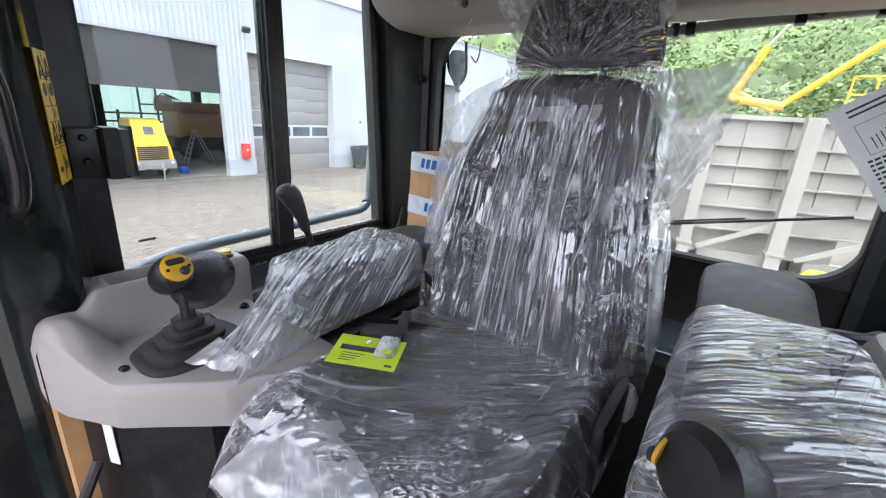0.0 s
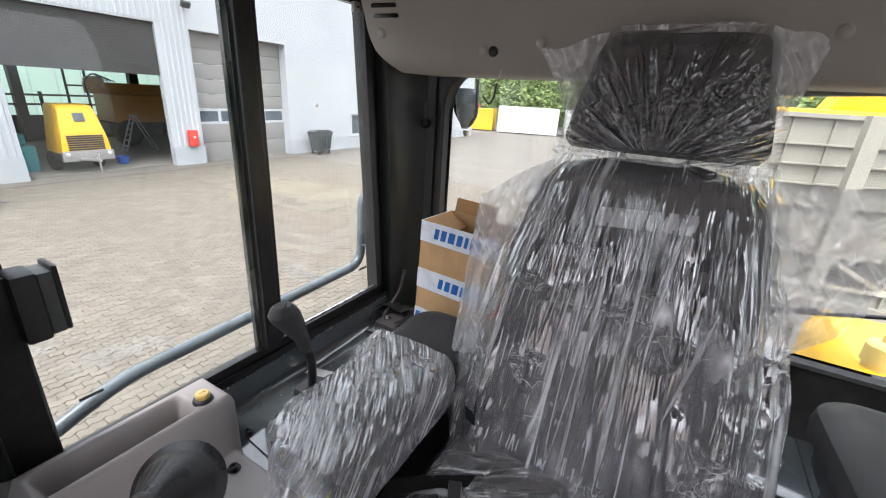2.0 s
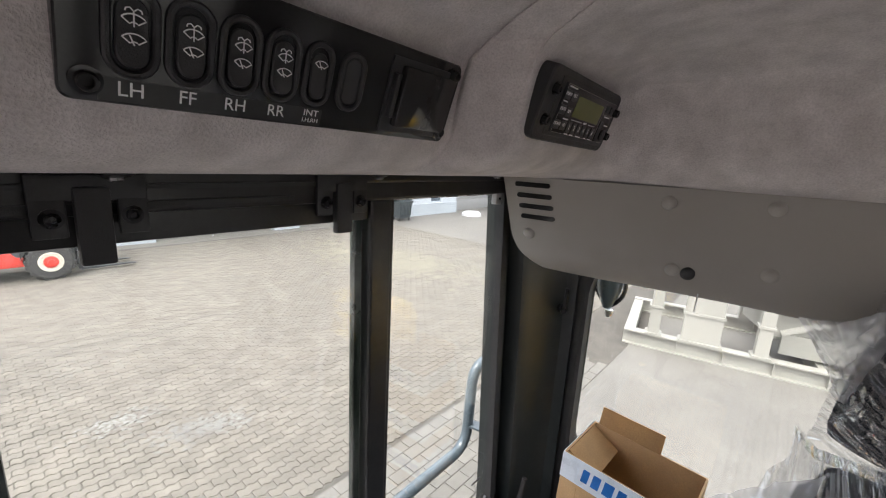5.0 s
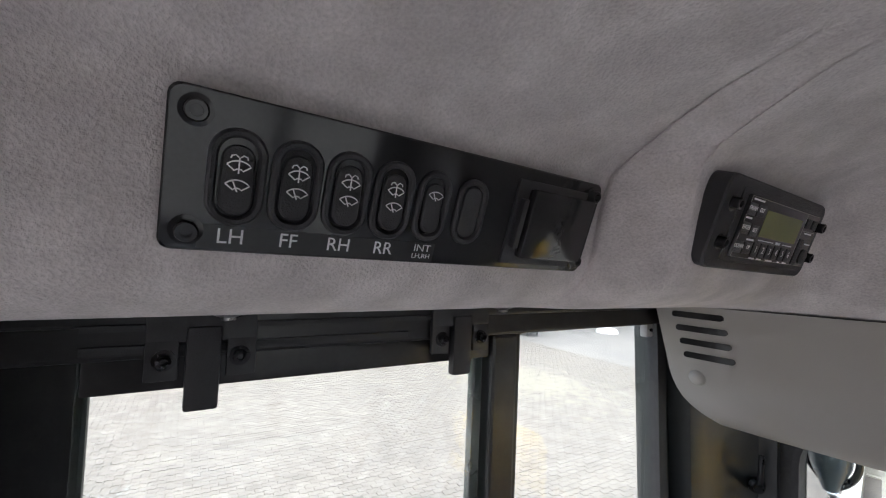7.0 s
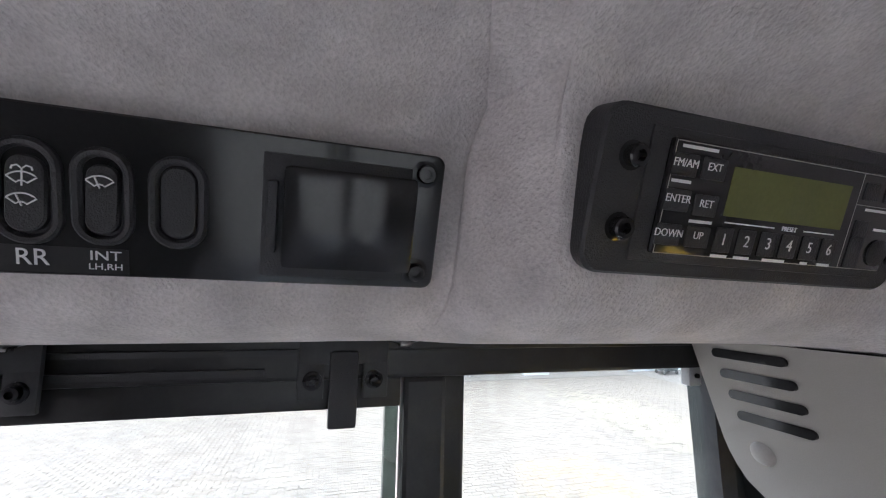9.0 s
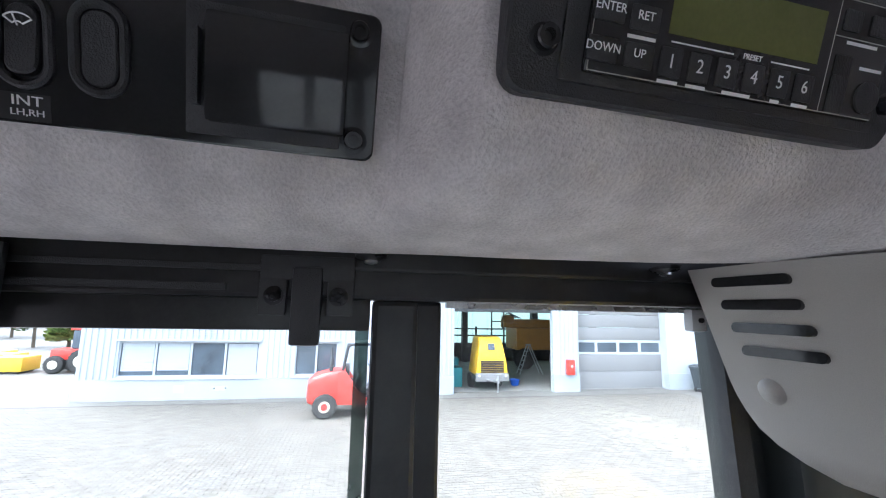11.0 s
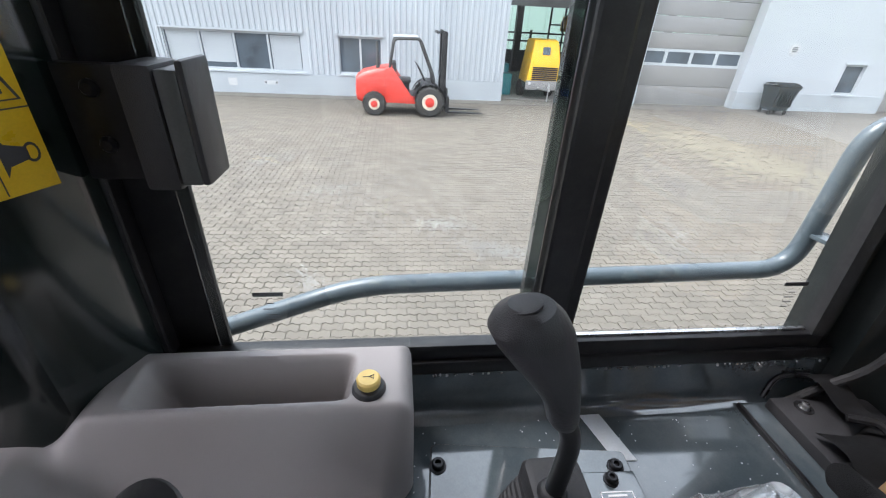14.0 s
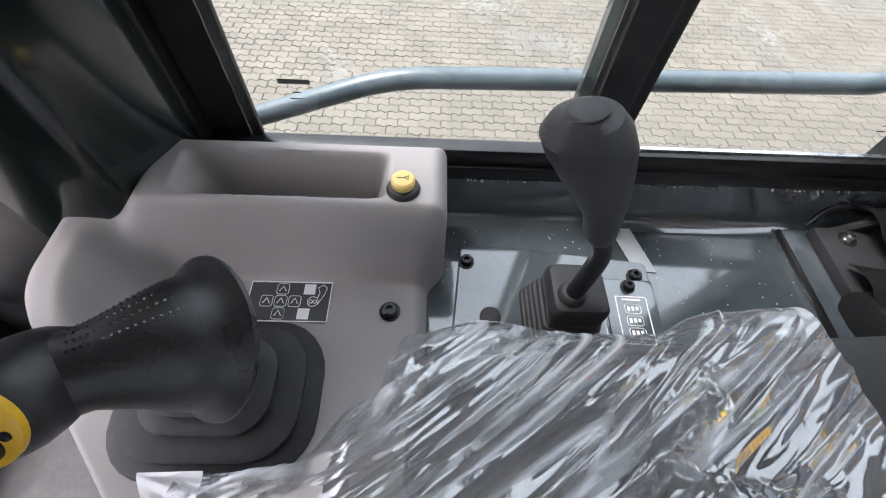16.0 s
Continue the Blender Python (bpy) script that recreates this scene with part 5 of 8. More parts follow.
for f, d, z in ((0.0, 0, 0.012), (0.03, 0, 0.001), (0.15, 0, -0.003), (0.4, 0, 0.000), (0.62, 0, 0.007), (0.8, 0, 0.017), (0.92, 0, 0.030), (1.0, 0, 0.048), (1, 0.004, 0.070), (1, 0.008, 0.095), (1, 0.013, 0.120), (1, 0.020, 0.140), (1, 0.038, 0.156), (1, 0.08, 0.170), (1, 0.12, 0.181), (1, 0.18, 0.188), (1, 0.25, 0.19)):
    half = []
    for o, i in zip(so, si):
        p = o.lerp(i, f) + (i - o).normalized() * min(d, 0.038)
        if d > 0.038:
            p = p.lerp(Vector((0.0, p.y * 0.55 - 0.1)), (d - 0.038) * 1.9)
        half.append(p)
    left = [(p.x, p.y, LIP + z) for p in half]
    right = [(-p.x, p.y, LIP + z) for p in reversed(half[:-1])]
    rows.append(left + right)
bm = bmesh.new()
loft(bm, rows, False, False)
last = rows[-1]
v = [bm.verts.new((x, y, LIP + 0.1901)) for x, y, z in last]
bm.faces.new(v)
bmesh.ops.remove_doubles(bm, verts=bm.verts, dist=0.0005)
tagged(part("ceiling", bm, M_LINER, None), "grey felt moulded headliner with rounded edges", "ceiling", "", "structure")
structure("cab_roof", boxed(-0.84, 0.84, -1.12, 0.93, LIP + 0.2, LIP + 0.26), M_BLACK, "plain cab roof", "roof")
bm = boxed(-0.84, -0.76, -1.12, 0.93, LIP + 0.03, LIP + 0.2)
box(bm, 0.76, 0.84, -1.12, 0.93, LIP + 0.03, LIP + 0.2)
box(bm, -0.76, 0.76, -1.12, -1.06, LIP + 0.12, LIP + 0.2)
structure("roof_edge", bm, M_BLACK, "plain roof edge beam", "roof")
for k, (x, y) in enumerate(((-0.747, -0.08), (-0.750, 0.224), (-0.750, 0.529))):
    s = thing("headliner_screw", (x, y, LIP), "black screw with a washer in the headliner edge", "screw", "headliner screws")
    part("washer", disc(bmesh.new(), (x + 0.012, y, LIP - 0.002), (0.1, 0, -1), [(0.004, 0), (0.015, 0), (0.014, 0.003), (0.006, 0.006)], 18), M_BOLT, s)
    part("head", disc(bmesh.new(), (x + 0.012, y, LIP - 0.006), (0.1, 0, -1), [(0.006, 0), (0.006, 0.004), (0.002, 0.005)], 10), M_CHROME, s)


# ---------- rear air duct over the window ----------
def duct_y(x, z):
    side = step(0.28, 0.70, abs(x))
    low = max(0.0, 3.30 - z)
    return 0.657 - 0.095 * side + (0.16 + 0.16 * side) * (3.455 - z) + low * low * (9 + 6 * side)


duct = thing("rear_air_duct", (0, 0.7, 3.25), "beige-grey moulded air duct panel over the rear window", "air duct")
bm = bmesh.new()


def duct_front(u, v):
    z = 3.452 - 0.2 * v
    end = 0.745 - 0.05 * max(0.0, (3.34 - z) / 0.09) ** 2 - 0.012 * v
    x = (2 * u - 1)
    x = math.copysign(abs(x) ** 0.85, x) * end
    return (x, duct_y(x, z), z)


loops = []
nv = 14
front = [[duct_front(i / 60, j / nv) for i in range(61)] for j in range(nv + 1)]
loft(bm, front, False, False)
low = front[-1]
loft(bm, [low, [(x * 0.995, y + 0.02, z - 0.006) for x, y, z in low], [(x * 0.99, 0.86, z - 0.004) for x, y, z in low]], False, False)
for side in (0, -1):
    edge = [r[side] for r in front]
    loft(bm, [edge, [(math.copysign(abs(x) + 0.004, x), y + 0.02, z) for x, y, z in edge], [(math.copysign(abs(x) - 0.01, x), 0.86, z) for x, y, z in edge]], False, False)
bmesh.ops.remove_doubles(bm, verts=bm.verts, dist=0.0004)
part("shell", bm, M_DUCT, duct)
for k in range(4):
    z = 3.437 - 0.0218 * k
    a, b = -0.717 + 0.003 * k, -0.643 + 0.0025 * k
    y = duct_y((a + b) / 2, z)
    ang = math.atan2(duct_y(b, z) - duct_y(a, z), b - a)
    m = Matrix.Translation(((a + b) / 2, y - 0.001, z)) @ Matrix.Rotation(ang, 4, "Z")
    part("vent_slot", loft(bmesh.new(), [[m @ Vector((px, yy, pz)) for px, pz in rrect(b - a, 0.0095, 0.0046, 4)] for yy in (-0.0012, 0.004)]), M_GLOSS, duct, "dark vent slot")
for x, z, c in ((-0.694, 3.335, 0), (-0.447, 3.425, 0), (-0.299, 3.43, 0), (-0.43, 3.303, 0), (-0.405, 3.30, 1), (-0.29, 3.32, 0), (0.04, 3.43, 0), (0.24, 3.335, 0), (0.447, 3.425, 0), (0.694, 3.335, 0)):
    y = duct_y(x, z)
    n = (0.12, -0.96, -0.27) if x < -0.6 else ((-0.12, -0.96, -0.27) if x > 0.6 else (0, -1, -0.1))
    part("cap" if not c else "rubber_stop", disc(bmesh.new(), (x, y + 0.002, z), n, [(0.0125, 0), (0.0125, 0.003), (0.009, 0.007), (0.003, 0.0085)], 20), M_TRIM if c else M_KNOB, duct, "black rubber stop" if c else "")
part("thread", tube(bmesh.new(), [(-0.385, duct_y(-0.385, 3.27), 3.262), (-0.383, 0.66, 3.235)], 0.0012, 5), M_PAPER, duct, "white loose tie end")

# ---------- overhead switch panel ----------
# the panel lies on the sloping side of the headliner
PO = Vector((-0.6061, 0.0459, 3.5435))
PX, PY = Vector((-0.036, 1, -0.011)).normalized(), Vector((0.308, 0, 0.951)).normalized()
PM = basis(PO, PX, PY) @ Matrix.Diagonal((1.072, 1.096, 1, 1))
panel = thing("wiper_switch_panel", PO, "glossy black overhead panel with wiper rocker switches", "switch panel")


def on(m, x0, x1, y0, y1, z0, z1, bevel=0.0, seg=2):
    return box(bmesh.new(), x0, x1, y0, y1, z0, z1, bevel, seg, m)


PWID, PHI = 0.324, 0.080
part("plate", loft(bmesh.new(), [[PM @ Vector((x, y, z)) for x, y in rrect(PWID - d, PHI - d, 0.006, 4)] for d, z in ((0, -0.05), (0, 0.004), (0.002, 0.0055))]), M_GLOSS, panel)
for sx, sy in ((-0.150, 0.029), (-0.150, -0.029), (0.150, 0.029), (0.150, -0.029)):
    c = PM @ Vector((sx, sy, 0.0055))
    b = part("screw", disc(bmesh.new(), c, PM.to_3x3() @ Vector((0, 0, 1)), [(0.0085, 0), (0.0085, 0.001), (0.0062, 0.0014), (0.0058, 0.006), (0.005, 0.007), (0.0032, 0.007), (0.0028, 0.003)], 20), M_GLOSS, panel, "socket screw")
for k, name in enumerate(("LH", "FF", "RH", "RR", "INT", "")):
    cx = (-0.1295 + 0.0299 * k) if k < 5 else 0.0225
    w, hgt = (0.0197, 0.0412) if k < 4 else ((0.0177, 0.039) if k == 4 else (0.0185, 0.0385))
    mm = PM @ Matrix.Translation((cx, 0.0, 0.0055))
    sw = part("rocker_switch", loft(bmesh.new(), [[mm @ Vector((x, y, z)) for x, y in rrect(w + d, hgt + d, (w + d) / 2 - 0.0006, 7)] for d, z in ((0.0085, 0), (0.0080, 0.0022), (0.0055, 0.0034), (0.0015, 0.0030), (-0.001, 0.0012), (-0.001, -0.003))]), M_TRIM, panel, "black rocker switch with white wiper symbols" if k < 5 else "blank black switch cover")
    if k == 5:
        part("blank", loft(bmesh.new(), [[mm @ Vector((x, y, z)) for x, y in rrect(w - 0.002 - d, hgt - 0.002 - d, (w - 0.002 - d) / 2 - 0.0006, 6)] for d, z in ((0, -0.002), (0, 0.001), (0.002, 0.0018))]), M_TRIM, sw)
        continue
    rk = mm @ Matrix.Rotation(radians(-7), 4, "X")
    part("rocker", loft(bmesh.new(), [[rk @ Vector((x, y - 0.001, z + 0.9 * y * y * 6)) for x, y in rrect(w - 0.0035 - d, hgt - 0.006 - d, (w - 0.0035 - d) / 2 - 0.0006, 7)] for d, z in ((0, -0.006), (0, 0.0008), (0.0018, 0.002))]), M_TRIM, sw)
    # wiper symbols: a fan with a blade, over a plain fan

    def stroke(pts, z=0.0048):
        tube(bm, [rk @ Vector((x, y, z)) for x, y in pts], 0.00045, 5)

    for oy, spray in ((0.0062, True), (-0.0034, False)) if k < 4 else ((0.0075, False),):
        bm = bmesh.new()
        arc = [(0.0072 * math.sin(radians(a)), oy - 0.0038 + 0.0062 * math.cos(radians(a))) for a in range(-52, 53, 13)]
        lowa = [(0.0026 * math.sin(radians(a)), oy - 0.0042 + 0.0026 * math.cos(radians(a))) for a in range(-52, 53, 26)]
        stroke(arc + lowa[::-1] + arc[:1])
        stroke([(0, oy - 0.0035), (-0.0022, oy + 0.0015)] if not spray else [(0, oy - 0.004), (0, oy + 0.004)])
        if spray:
            for s in (-1, 1):
                stroke([(s * 0.0004, oy + 0.004), (s * 0.0018, oy + 0.0052), (s * 0.0036, oy + 0.0046), (s * 0.004, oy + 0.0032)])
        part("wiper_symbol", bm, M_MARK, sw, "white wiper symbol")
    size = 0.0115 if k < 4 else 0.0068
    lettering(name, size, PM @ Matrix.Translation((cx, -0.0314 if k < 4 else -0.0292, 0.0058)) @ Matrix.Diagonal((1.0 if k < 4 else 1.25, 1, 1, 1)), M_MARK, panel, "label_letters")
    if k == 4:
        lettering("LH,RH", 0.0045, PM @ Matrix.Translation((cx, -0.0347, 0.0058)) @ Matrix.Diagonal((1.2, 1, 1, 1)), M_MARK, panel, "label_letters")
part("label_strip", on(PM, -0.145, 0.0, -0.0385, -0.0255, 0.0054, 0.0057), M_BLACK, panel, "matt black label strip", smooth=False)
# hinged lid of the small box
lidm = PM @ Matrix.Translation((0.106, -0.001, 0.0055))
part("box_frame", on(lidm, -0.044, 0.036, -0.034, 0.032, 0, 0.003, 0.001), M_TRIM, panel)
part("lid", on(lidm, -0.033, 0.039, -0.0275, 0.0265, 0.003, 0.012, 0.003), M_GLOSS, panel, "glossy black hinged lid")
part("hinge", on(lidm, -0.041, -0.036, -0.02, 0.018, 0.003, 0.010, 0.001), M_TRIM, panel)

# ---------- radio ----------
RO = Vector((-0.5283, 0.4004, 3.5486))
RX, RY = Vector((-0.02, 1, -0.02)).normalized(), Vector((0.305, 0, 0.952)).normalized()
RM = basis(RO, RX, RY) @ Matrix.Diagonal((0.971, 1.03, 0.6, 1))
radio = thing("cab_radio", RO, "black cab radio in a bolted bracket with a green-grey display", "radio")
part("bracket", loft(bmesh.new(), [[RM @ Vector((x, y, z)) for x, y in rrect(0.247 - d, 0.084 - d, 0.012, 5, -0.0055, 0)] for d, z in ((0, -0.06), (0, 0.008), (0.003, 0.011))]), M_TRIM, radio)
for x, y in ((-0.110, 0.0175), (-0.110, -0.0175), (0.111, 0.0175), (0.111, -0.0175)):
    part("bolt", disc(bmesh.new(), RM @ Vector((x, y, 0.009)), RM.to_3x3() @ Vector((0, 0, 1)), [(0.009, 0), (0.009, 0.001), (0.0055, 0.0015), (0.0058, 0.007), (0.005, 0.008), (0.003, 0.008), (0.0026, 0.004)], 18), M_GLOSS, radio, "black socket bolt with washer")
part("bezel", on(RM, -0.101, 0.102, -0.034, 0.034, 0.002, 0.013, 0.002), M_TRIM, radio)
face = part("face", on(RM, -0.0895, 0.096, -0.029, 0.029, 0.012, 0.018, 0.002), M_GLOSS, radio)
part("display", on(RM, -0.0465, 0.048, -0.006, 0.0195, 0.018, 0.0184), M_LCD, radio, "green-grey display", smooth=False)
for k in range(6):
    part("preset_button", on(RM, -0.049 + 0.017 * k, -0.036 + 0.017 * k, -0.0255, -0.012, 0.018, 0.0195, 0.001), M_TRIM, radio)
    lettering(str(k + 1), 0.009, RM @ Matrix.Translation((-0.0425 + 0.017 * k, -0.0185, 0.0196)), M_MARK, radio, "digit")
for k, (x, y, s) in enumerate(((-0.080, 0.0165, "FM/AM"), (-0.0605, 0.0165, "EXT"), (-0.080, -0.001, "ENTER"), (-0.0605, -0.002, "RET"), (-0.081, -0.0185, "DOWN"), (-0.061, -0.0185, "UP"))):
    part("button", on(RM, x - 0.0082, x + 0.0082, y - 0.0055, y + 0.0055, 0.018, 0.0192, 0.001), M_TRIM, radio)
    lettering(s, 0.0056, RM @ Matrix.Translation((x, y + 0.0008, 0.0194)), M_MARK, radio, "button_letters")
lettering("PRESET", 0.0038, RM @ Matrix.Translation((0.006, -0.0092, 0.0183)), M_MARK, radio, "button_letters")
for a, b in ((-0.044, -0.006), (0.018, 0.044)):
    part("marking_line", on(RM, a, b, -0.0096, -0.0089, 0.018, 0.0183), M_MARK, radio, smooth=False)
for x, y in ((0.066, 0.018), (0.085, 0.018), (0.066, -0.004), (0.066, -0.014), (0.066, -0.023)):
    part("button", on(RM, x - 0.006, x + 0.006, y - 0.005, y + 0.005, 0.018, 0.0192, 0.001), M_TRIM, radio)
part("power_button", disc(bmesh.new(), RM @ Vector((0.0875, -0.0175, 0.018)), RM.to_3x3() @ Vector((0, 0, 1)), [(0.0085, 0), (0.0085, 0.001), (0.0065, 0.002)], 16), M_TRIM, radio)
bm = bmesh.new()
tube(bm, [RM @ Vector((0.0875 + 0.0036 * math.sin(radians(a)), -0.0175 + 0.0036 * math.cos(radians(a)), 0.0202)) for a in range(35, 326, 29)], 0.0003, 5)
tube(bm, [RM @ Vector((0.0875, -0.0172, 0.0202)), RM @ Vector((0.0875, -0.0132, 0.0202))], 0.0003, 5)
part("power_mark", bm, M_MARK, radio)
bm = bmesh.new()
for x, y, w in ((-0.072, 0.0255, 0.024), (-0.080, 0.0085, 0.013), (-0.061, -0.0105, 0.016), (-0.0425, -0.0275, 0.012), (-0.0255, -0.0275, 0.012), (0.0, -0.0275, 0.018), (0.0255, -0.0275, 0.006), (0.0425, -0.0275, 0.011), (0.076, 0.0075, 0.022), (0.086, -0.0035, 0.016)):
    box(bm, x - w / 2, x + w / 2, y - 0.0008, y + 0.0008, 0.018, 0.0183, 0, 1, RM)
split_parts("small_print", bm, M_MARK, radio, smooth=False)


# thin frame lines printed on the face
for x0, x1, y0, y1 in ((-0.088, 0.094, 0.0275, 0.028), (-0.088, 0.094, -0.0285, -0.028), (-0.088, -0.0875, -0.028, 0.0275), (0.0555, 0.056, -0.028, 0.0275), (0.0565, 0.094, 0.0095, 0.010)):
    part("marking_line", on(RM, x0, x1, y0, y1, 0.018, 0.0182), M_KNOB, radio, smooth=False)


# ---------- header clips of the sliding sash ----------
def sash_clip(x, yc, wide):
    c = thing("sash_clip", (-0.74, yc, 3.41), "black steel bracket and stop tab over the sliding window", "bracket", "sash clips")
    bm = boxed(x - 0.002, x + 0.004, yc - wide / 2, yc + wide / 2, 3.428, 3.45, 0.0015)
    for s in (-1, 1):
        box(bm, x - 0.002, x + 0.004, yc + s * wide / 2 - (0.023 if s > 0 else 0), yc + s * wide / 2 + (0.023 if s < 0 else 0), 3.397, 3.43, 0.0015)
    part("bracket", bm, M_MAST, c)
    part("tab", boxed(x - 0.004, x + 0.008, yc - 0.0128, yc + 0.0128, 3.371, 3.440, 0.003), M_TRIM, c)
    for s in (-1, 1):
        yy = yc + s * (wide / 2 - 0.013)
        part("bolt", disc(bmesh.new(), (x + 0.004, yy, 3.414), (1, 0, 0), [(0.0085, 0), (0.0085, 0.0015), (0.0055, 0.002), (0.0055, 0.007), (0.003, 0.008), (0.0025, 0.005)], 14), M_BOLT, c)


sash_clip(-0.743, -0.0975, 0.081)
sash_clip(-0.751, 0.1692, 0.081)
bm = boxed(-0.757, -0.752, -0.18, 0.10, 3.418, 3.424)
box(bm, -0.757, -0.750, -0.18, 0.20, 3.436, 3.441)
structure("slide_track", bm, M_TRIM, "black slide track of the sash", "trim")
c = thing("glass_clip", (-0.79, 0.6, 3.395), "small white plastic clip in the window corner", "clip")
part("clip", boxed(-0.792, -0.778, 0.595, 0.615, 3.385, 3.411, 0.003), M_CONTW, c)
part("pin", disc(bmesh.new(), (-0.778, 0.606, 3.398), (1, 0, 0), [(0.003, 0), (0.003, 0.003)], 8), M_BOLT, c)

# window latch on the front jamb
la = thing("window_latch", (-0.77, -0.16, 2.81), "black window latch block with a grey pull face", "latch", shift=(0, 0.004, 0))
part("latch_plate", boxed(-0.772, -0.760, -0.25, -0.19, 2.80, 2.905, 0.003), M_BLACK, la)
part("body", boxed(-0.800, -0.742, -0.192, -0.160, 2.795, 2.908, 0.006), M_TRIM, la)
part("pull", boxed(-0.797, -0.7455, -0.1605, -0.1415, 2.800, 2.904, 0.003), M_PULL, la, "grey pull face")
part("flange", boxed(-0.800, -0.745, -0.142, -0.134, 2.800, 2.912, 0.004), M_TRIM, la)
for z in (2.835, 2.885):
    part("bolt", disc(bmesh.new(), (-0.760, -0.222, z), (1, 0, 0), [(0.008, 0), (0.008, 0.002), (0.005, 0.006)], 12), M_BOLT, la)

# etched glass marks, as plain bars
for gx, gy, gz in ((-0.8015, -0.119, 2.624), (-0.7945, 0.633, 2.631)):
    gm = thing("glass_mark", (gx, gy, gz), "small black maker's mark printed on the window glass", "glass mark", "glass marks")
    bm = boxed(gx, gx + 0.0006, gy - 0.019, gy + 0.019, gz + 0.002, gz + 0.0085)
    part("name_bar", bm, M_INK, gm, smooth=False)
    for k, w in enumerate((0.010, 0.012, 0.014, 0.008)):
        part("small_bar", boxed(gx, gx + 0.0006, gy - w / 2 - 0.003 * (k % 2), gy + w / 2, gz - 0.010 - 0.009 * k, gz - 0.0085 - 0.009 * k), M_INK, gm, smooth=False)

# warning sticker on the door post
SM = basis(Vector((-0.6968, -0.2757, 2.928)), (-0.92, 0.39, 0), (0, 0, 1)) @ Matrix.Diagonal((0.70, 1, 1, 1))
st = thing("warning_sticker", (-0.7115, -0.2695, 2.81), "yellow warning sticker with black pictograms on the door post", "sticker")
part("sheet", on(SM, -0.062, 0.062, -0.122, 0.118, 0.004, 0.005), M_STICK, st, smooth=False)
bm = bmesh.new()
for x0, x1, y0, y1 in ((-0.062, 0.062, 0.02, 0.0215), (-0.062, 0.062, -0.008, -0.0065), (0.005, 0.0062, -0.12, 0.116), (-0.062, 0.062, -0.055, -0.0538)):
    box(bm, x0, x1, y0, y1, 0.005, 0.0055, 0, 1, SM)
for cx, cy in ((0.034, -0.03), (0.034, 0.085), (-0.028, 0.085), (-0.028, -0.03)):
    tube(bm, [SM @ Vector((cx + 0.026 * math.sin(radians(a)), cy - 0.005 + 0.026 * math.cos(radians(a)), 0.005)) for a in (0, 120, 240, 360)], 0.0016, 5)
    box(bm, cx - 0.009, cx + 0.009, cy - 0.013, cy - 0.002, 0.005, 0.0055, 0, 1, SM)
for cx, cy in ((0.034, 0.05), (-0.028, 0.05)):
    disc(bm, SM @ Vector((cx, cy, 0.005)), SM.to_3x3() @ Vector((0, 0, 1)), [(0.012, 0), (0.012, 0.0005)], 12)
# horn pictogram
loft(bm, [[SM @ Vector((x, y, z)) for x, y in ((0.014, -0.07), (0.022, -0.08), (0.042, -0.085), (0.042, -0.095), (0.02, -0.098), (0.014, -0.106))] for z in (0.005, 0.0055)])
loft(bm, [[SM @ Vector((0.046 + r * math.cos(a), -0.09 + r * math.sin(a), 0.0053)) for r in (0.006, 0.0085)] for a in [k * math.pi / 8 for k in range(17)]], False, False)
box(bm, -0.045, -0.015, -0.1, -0.09, 0.005, 0.0055, 0, 1, SM)
part("pictogram", bm, M_INK, st, smooth=False)

# grab handle on the door post
hd = thing("grab_handle", (-0.63, -0.34, 2.77), "black moulded grab handle on the door post", "handle")
part("grip", tube(bmesh.new(), smooth_path([(-0.660, -0.372, 3.06), (-0.60, -0.368, 3.055), (-0.588, -0.352, 2.98), (-0.592, -0.352, 2.83), (-0.61, -0.36, 2.775), (-0.660, -0.362, 2.77)], 0.04), 0.0135, 12), M_GLOSS, hd)
part("foot", boxed(-0.657, -0.642, -0.378, -0.345, 2.752, 2.786, 0.006), M_BOLT, hd, "dark metal mounting foot")

# bits on the rear corner post
pl = thing("post_latch", (-0.69, 0.80, 3.1), "small black latch bolt on the rear post", "latch")
part("bolt", disc(bmesh.new(), (-0.70, 0.835, 3.105), (0.6, -0.8, 0), [(0.014, 0), (0.014, 0.006), (0.008, 0.012), (0.008, 0.02)], 12), M_BOLT, pl)
part("hook", tube(bmesh.new(), smooth_path([(-0.695, 0.83, 3.105), (-0.685, 0.815, 3.12), (-0.683, 0.815, 3.17)], 0.01), 0.005, 8), M_BOLT, pl)
cb = thing("post_cable", (-0.73, 0.78, 2.45), "black cable and grommet at the foot of the rear post", "cable")
part("cable", tube(bmesh.new(), smooth_path([(-0.752, 0.68, 2.425), (-0.745, 0.72, 2.47), (-0.728, 0.76, 2.52), (-0.722, 0.775, 2.60)], 0.04), 0.007, 8), M_RUBBER, cb)

# ---------- side deck and rear shelf ----------
bm = boxed(-0.776, -0.46, -0.05, 0.86, DECK - 0.05, DECK, 0.004)
loft(bm, [[(x, y, z) for x, z in ((-0.742, DECK - 0.002), (-0.757, DECK + 0.003), (-0.767, DECK + 0.013), (-0.7725, DECK + 0.03), (-0.775, DECK + 0.08), (-0.779, DECK + 0.08), (-0.779, DECK - 0.002))] for y in (-0.05, 0.86)])
structure("deck_left", bm, M_DECK, "glossy blue-grey painted steel side deck with dust specks", "deck", True)
bm = boxed(0.46, 0.774, -0.30, 0.86, DECK - 0.05, DECK, 0.004)
structure("deck_right", bm, M_DECK, "glossy blue-grey painted steel side deck", "deck", True)
bm = boxed(-0.46, 0.46, 0.62, 0.86, DECK - 0.052, DECK - 0.002, 0.004)
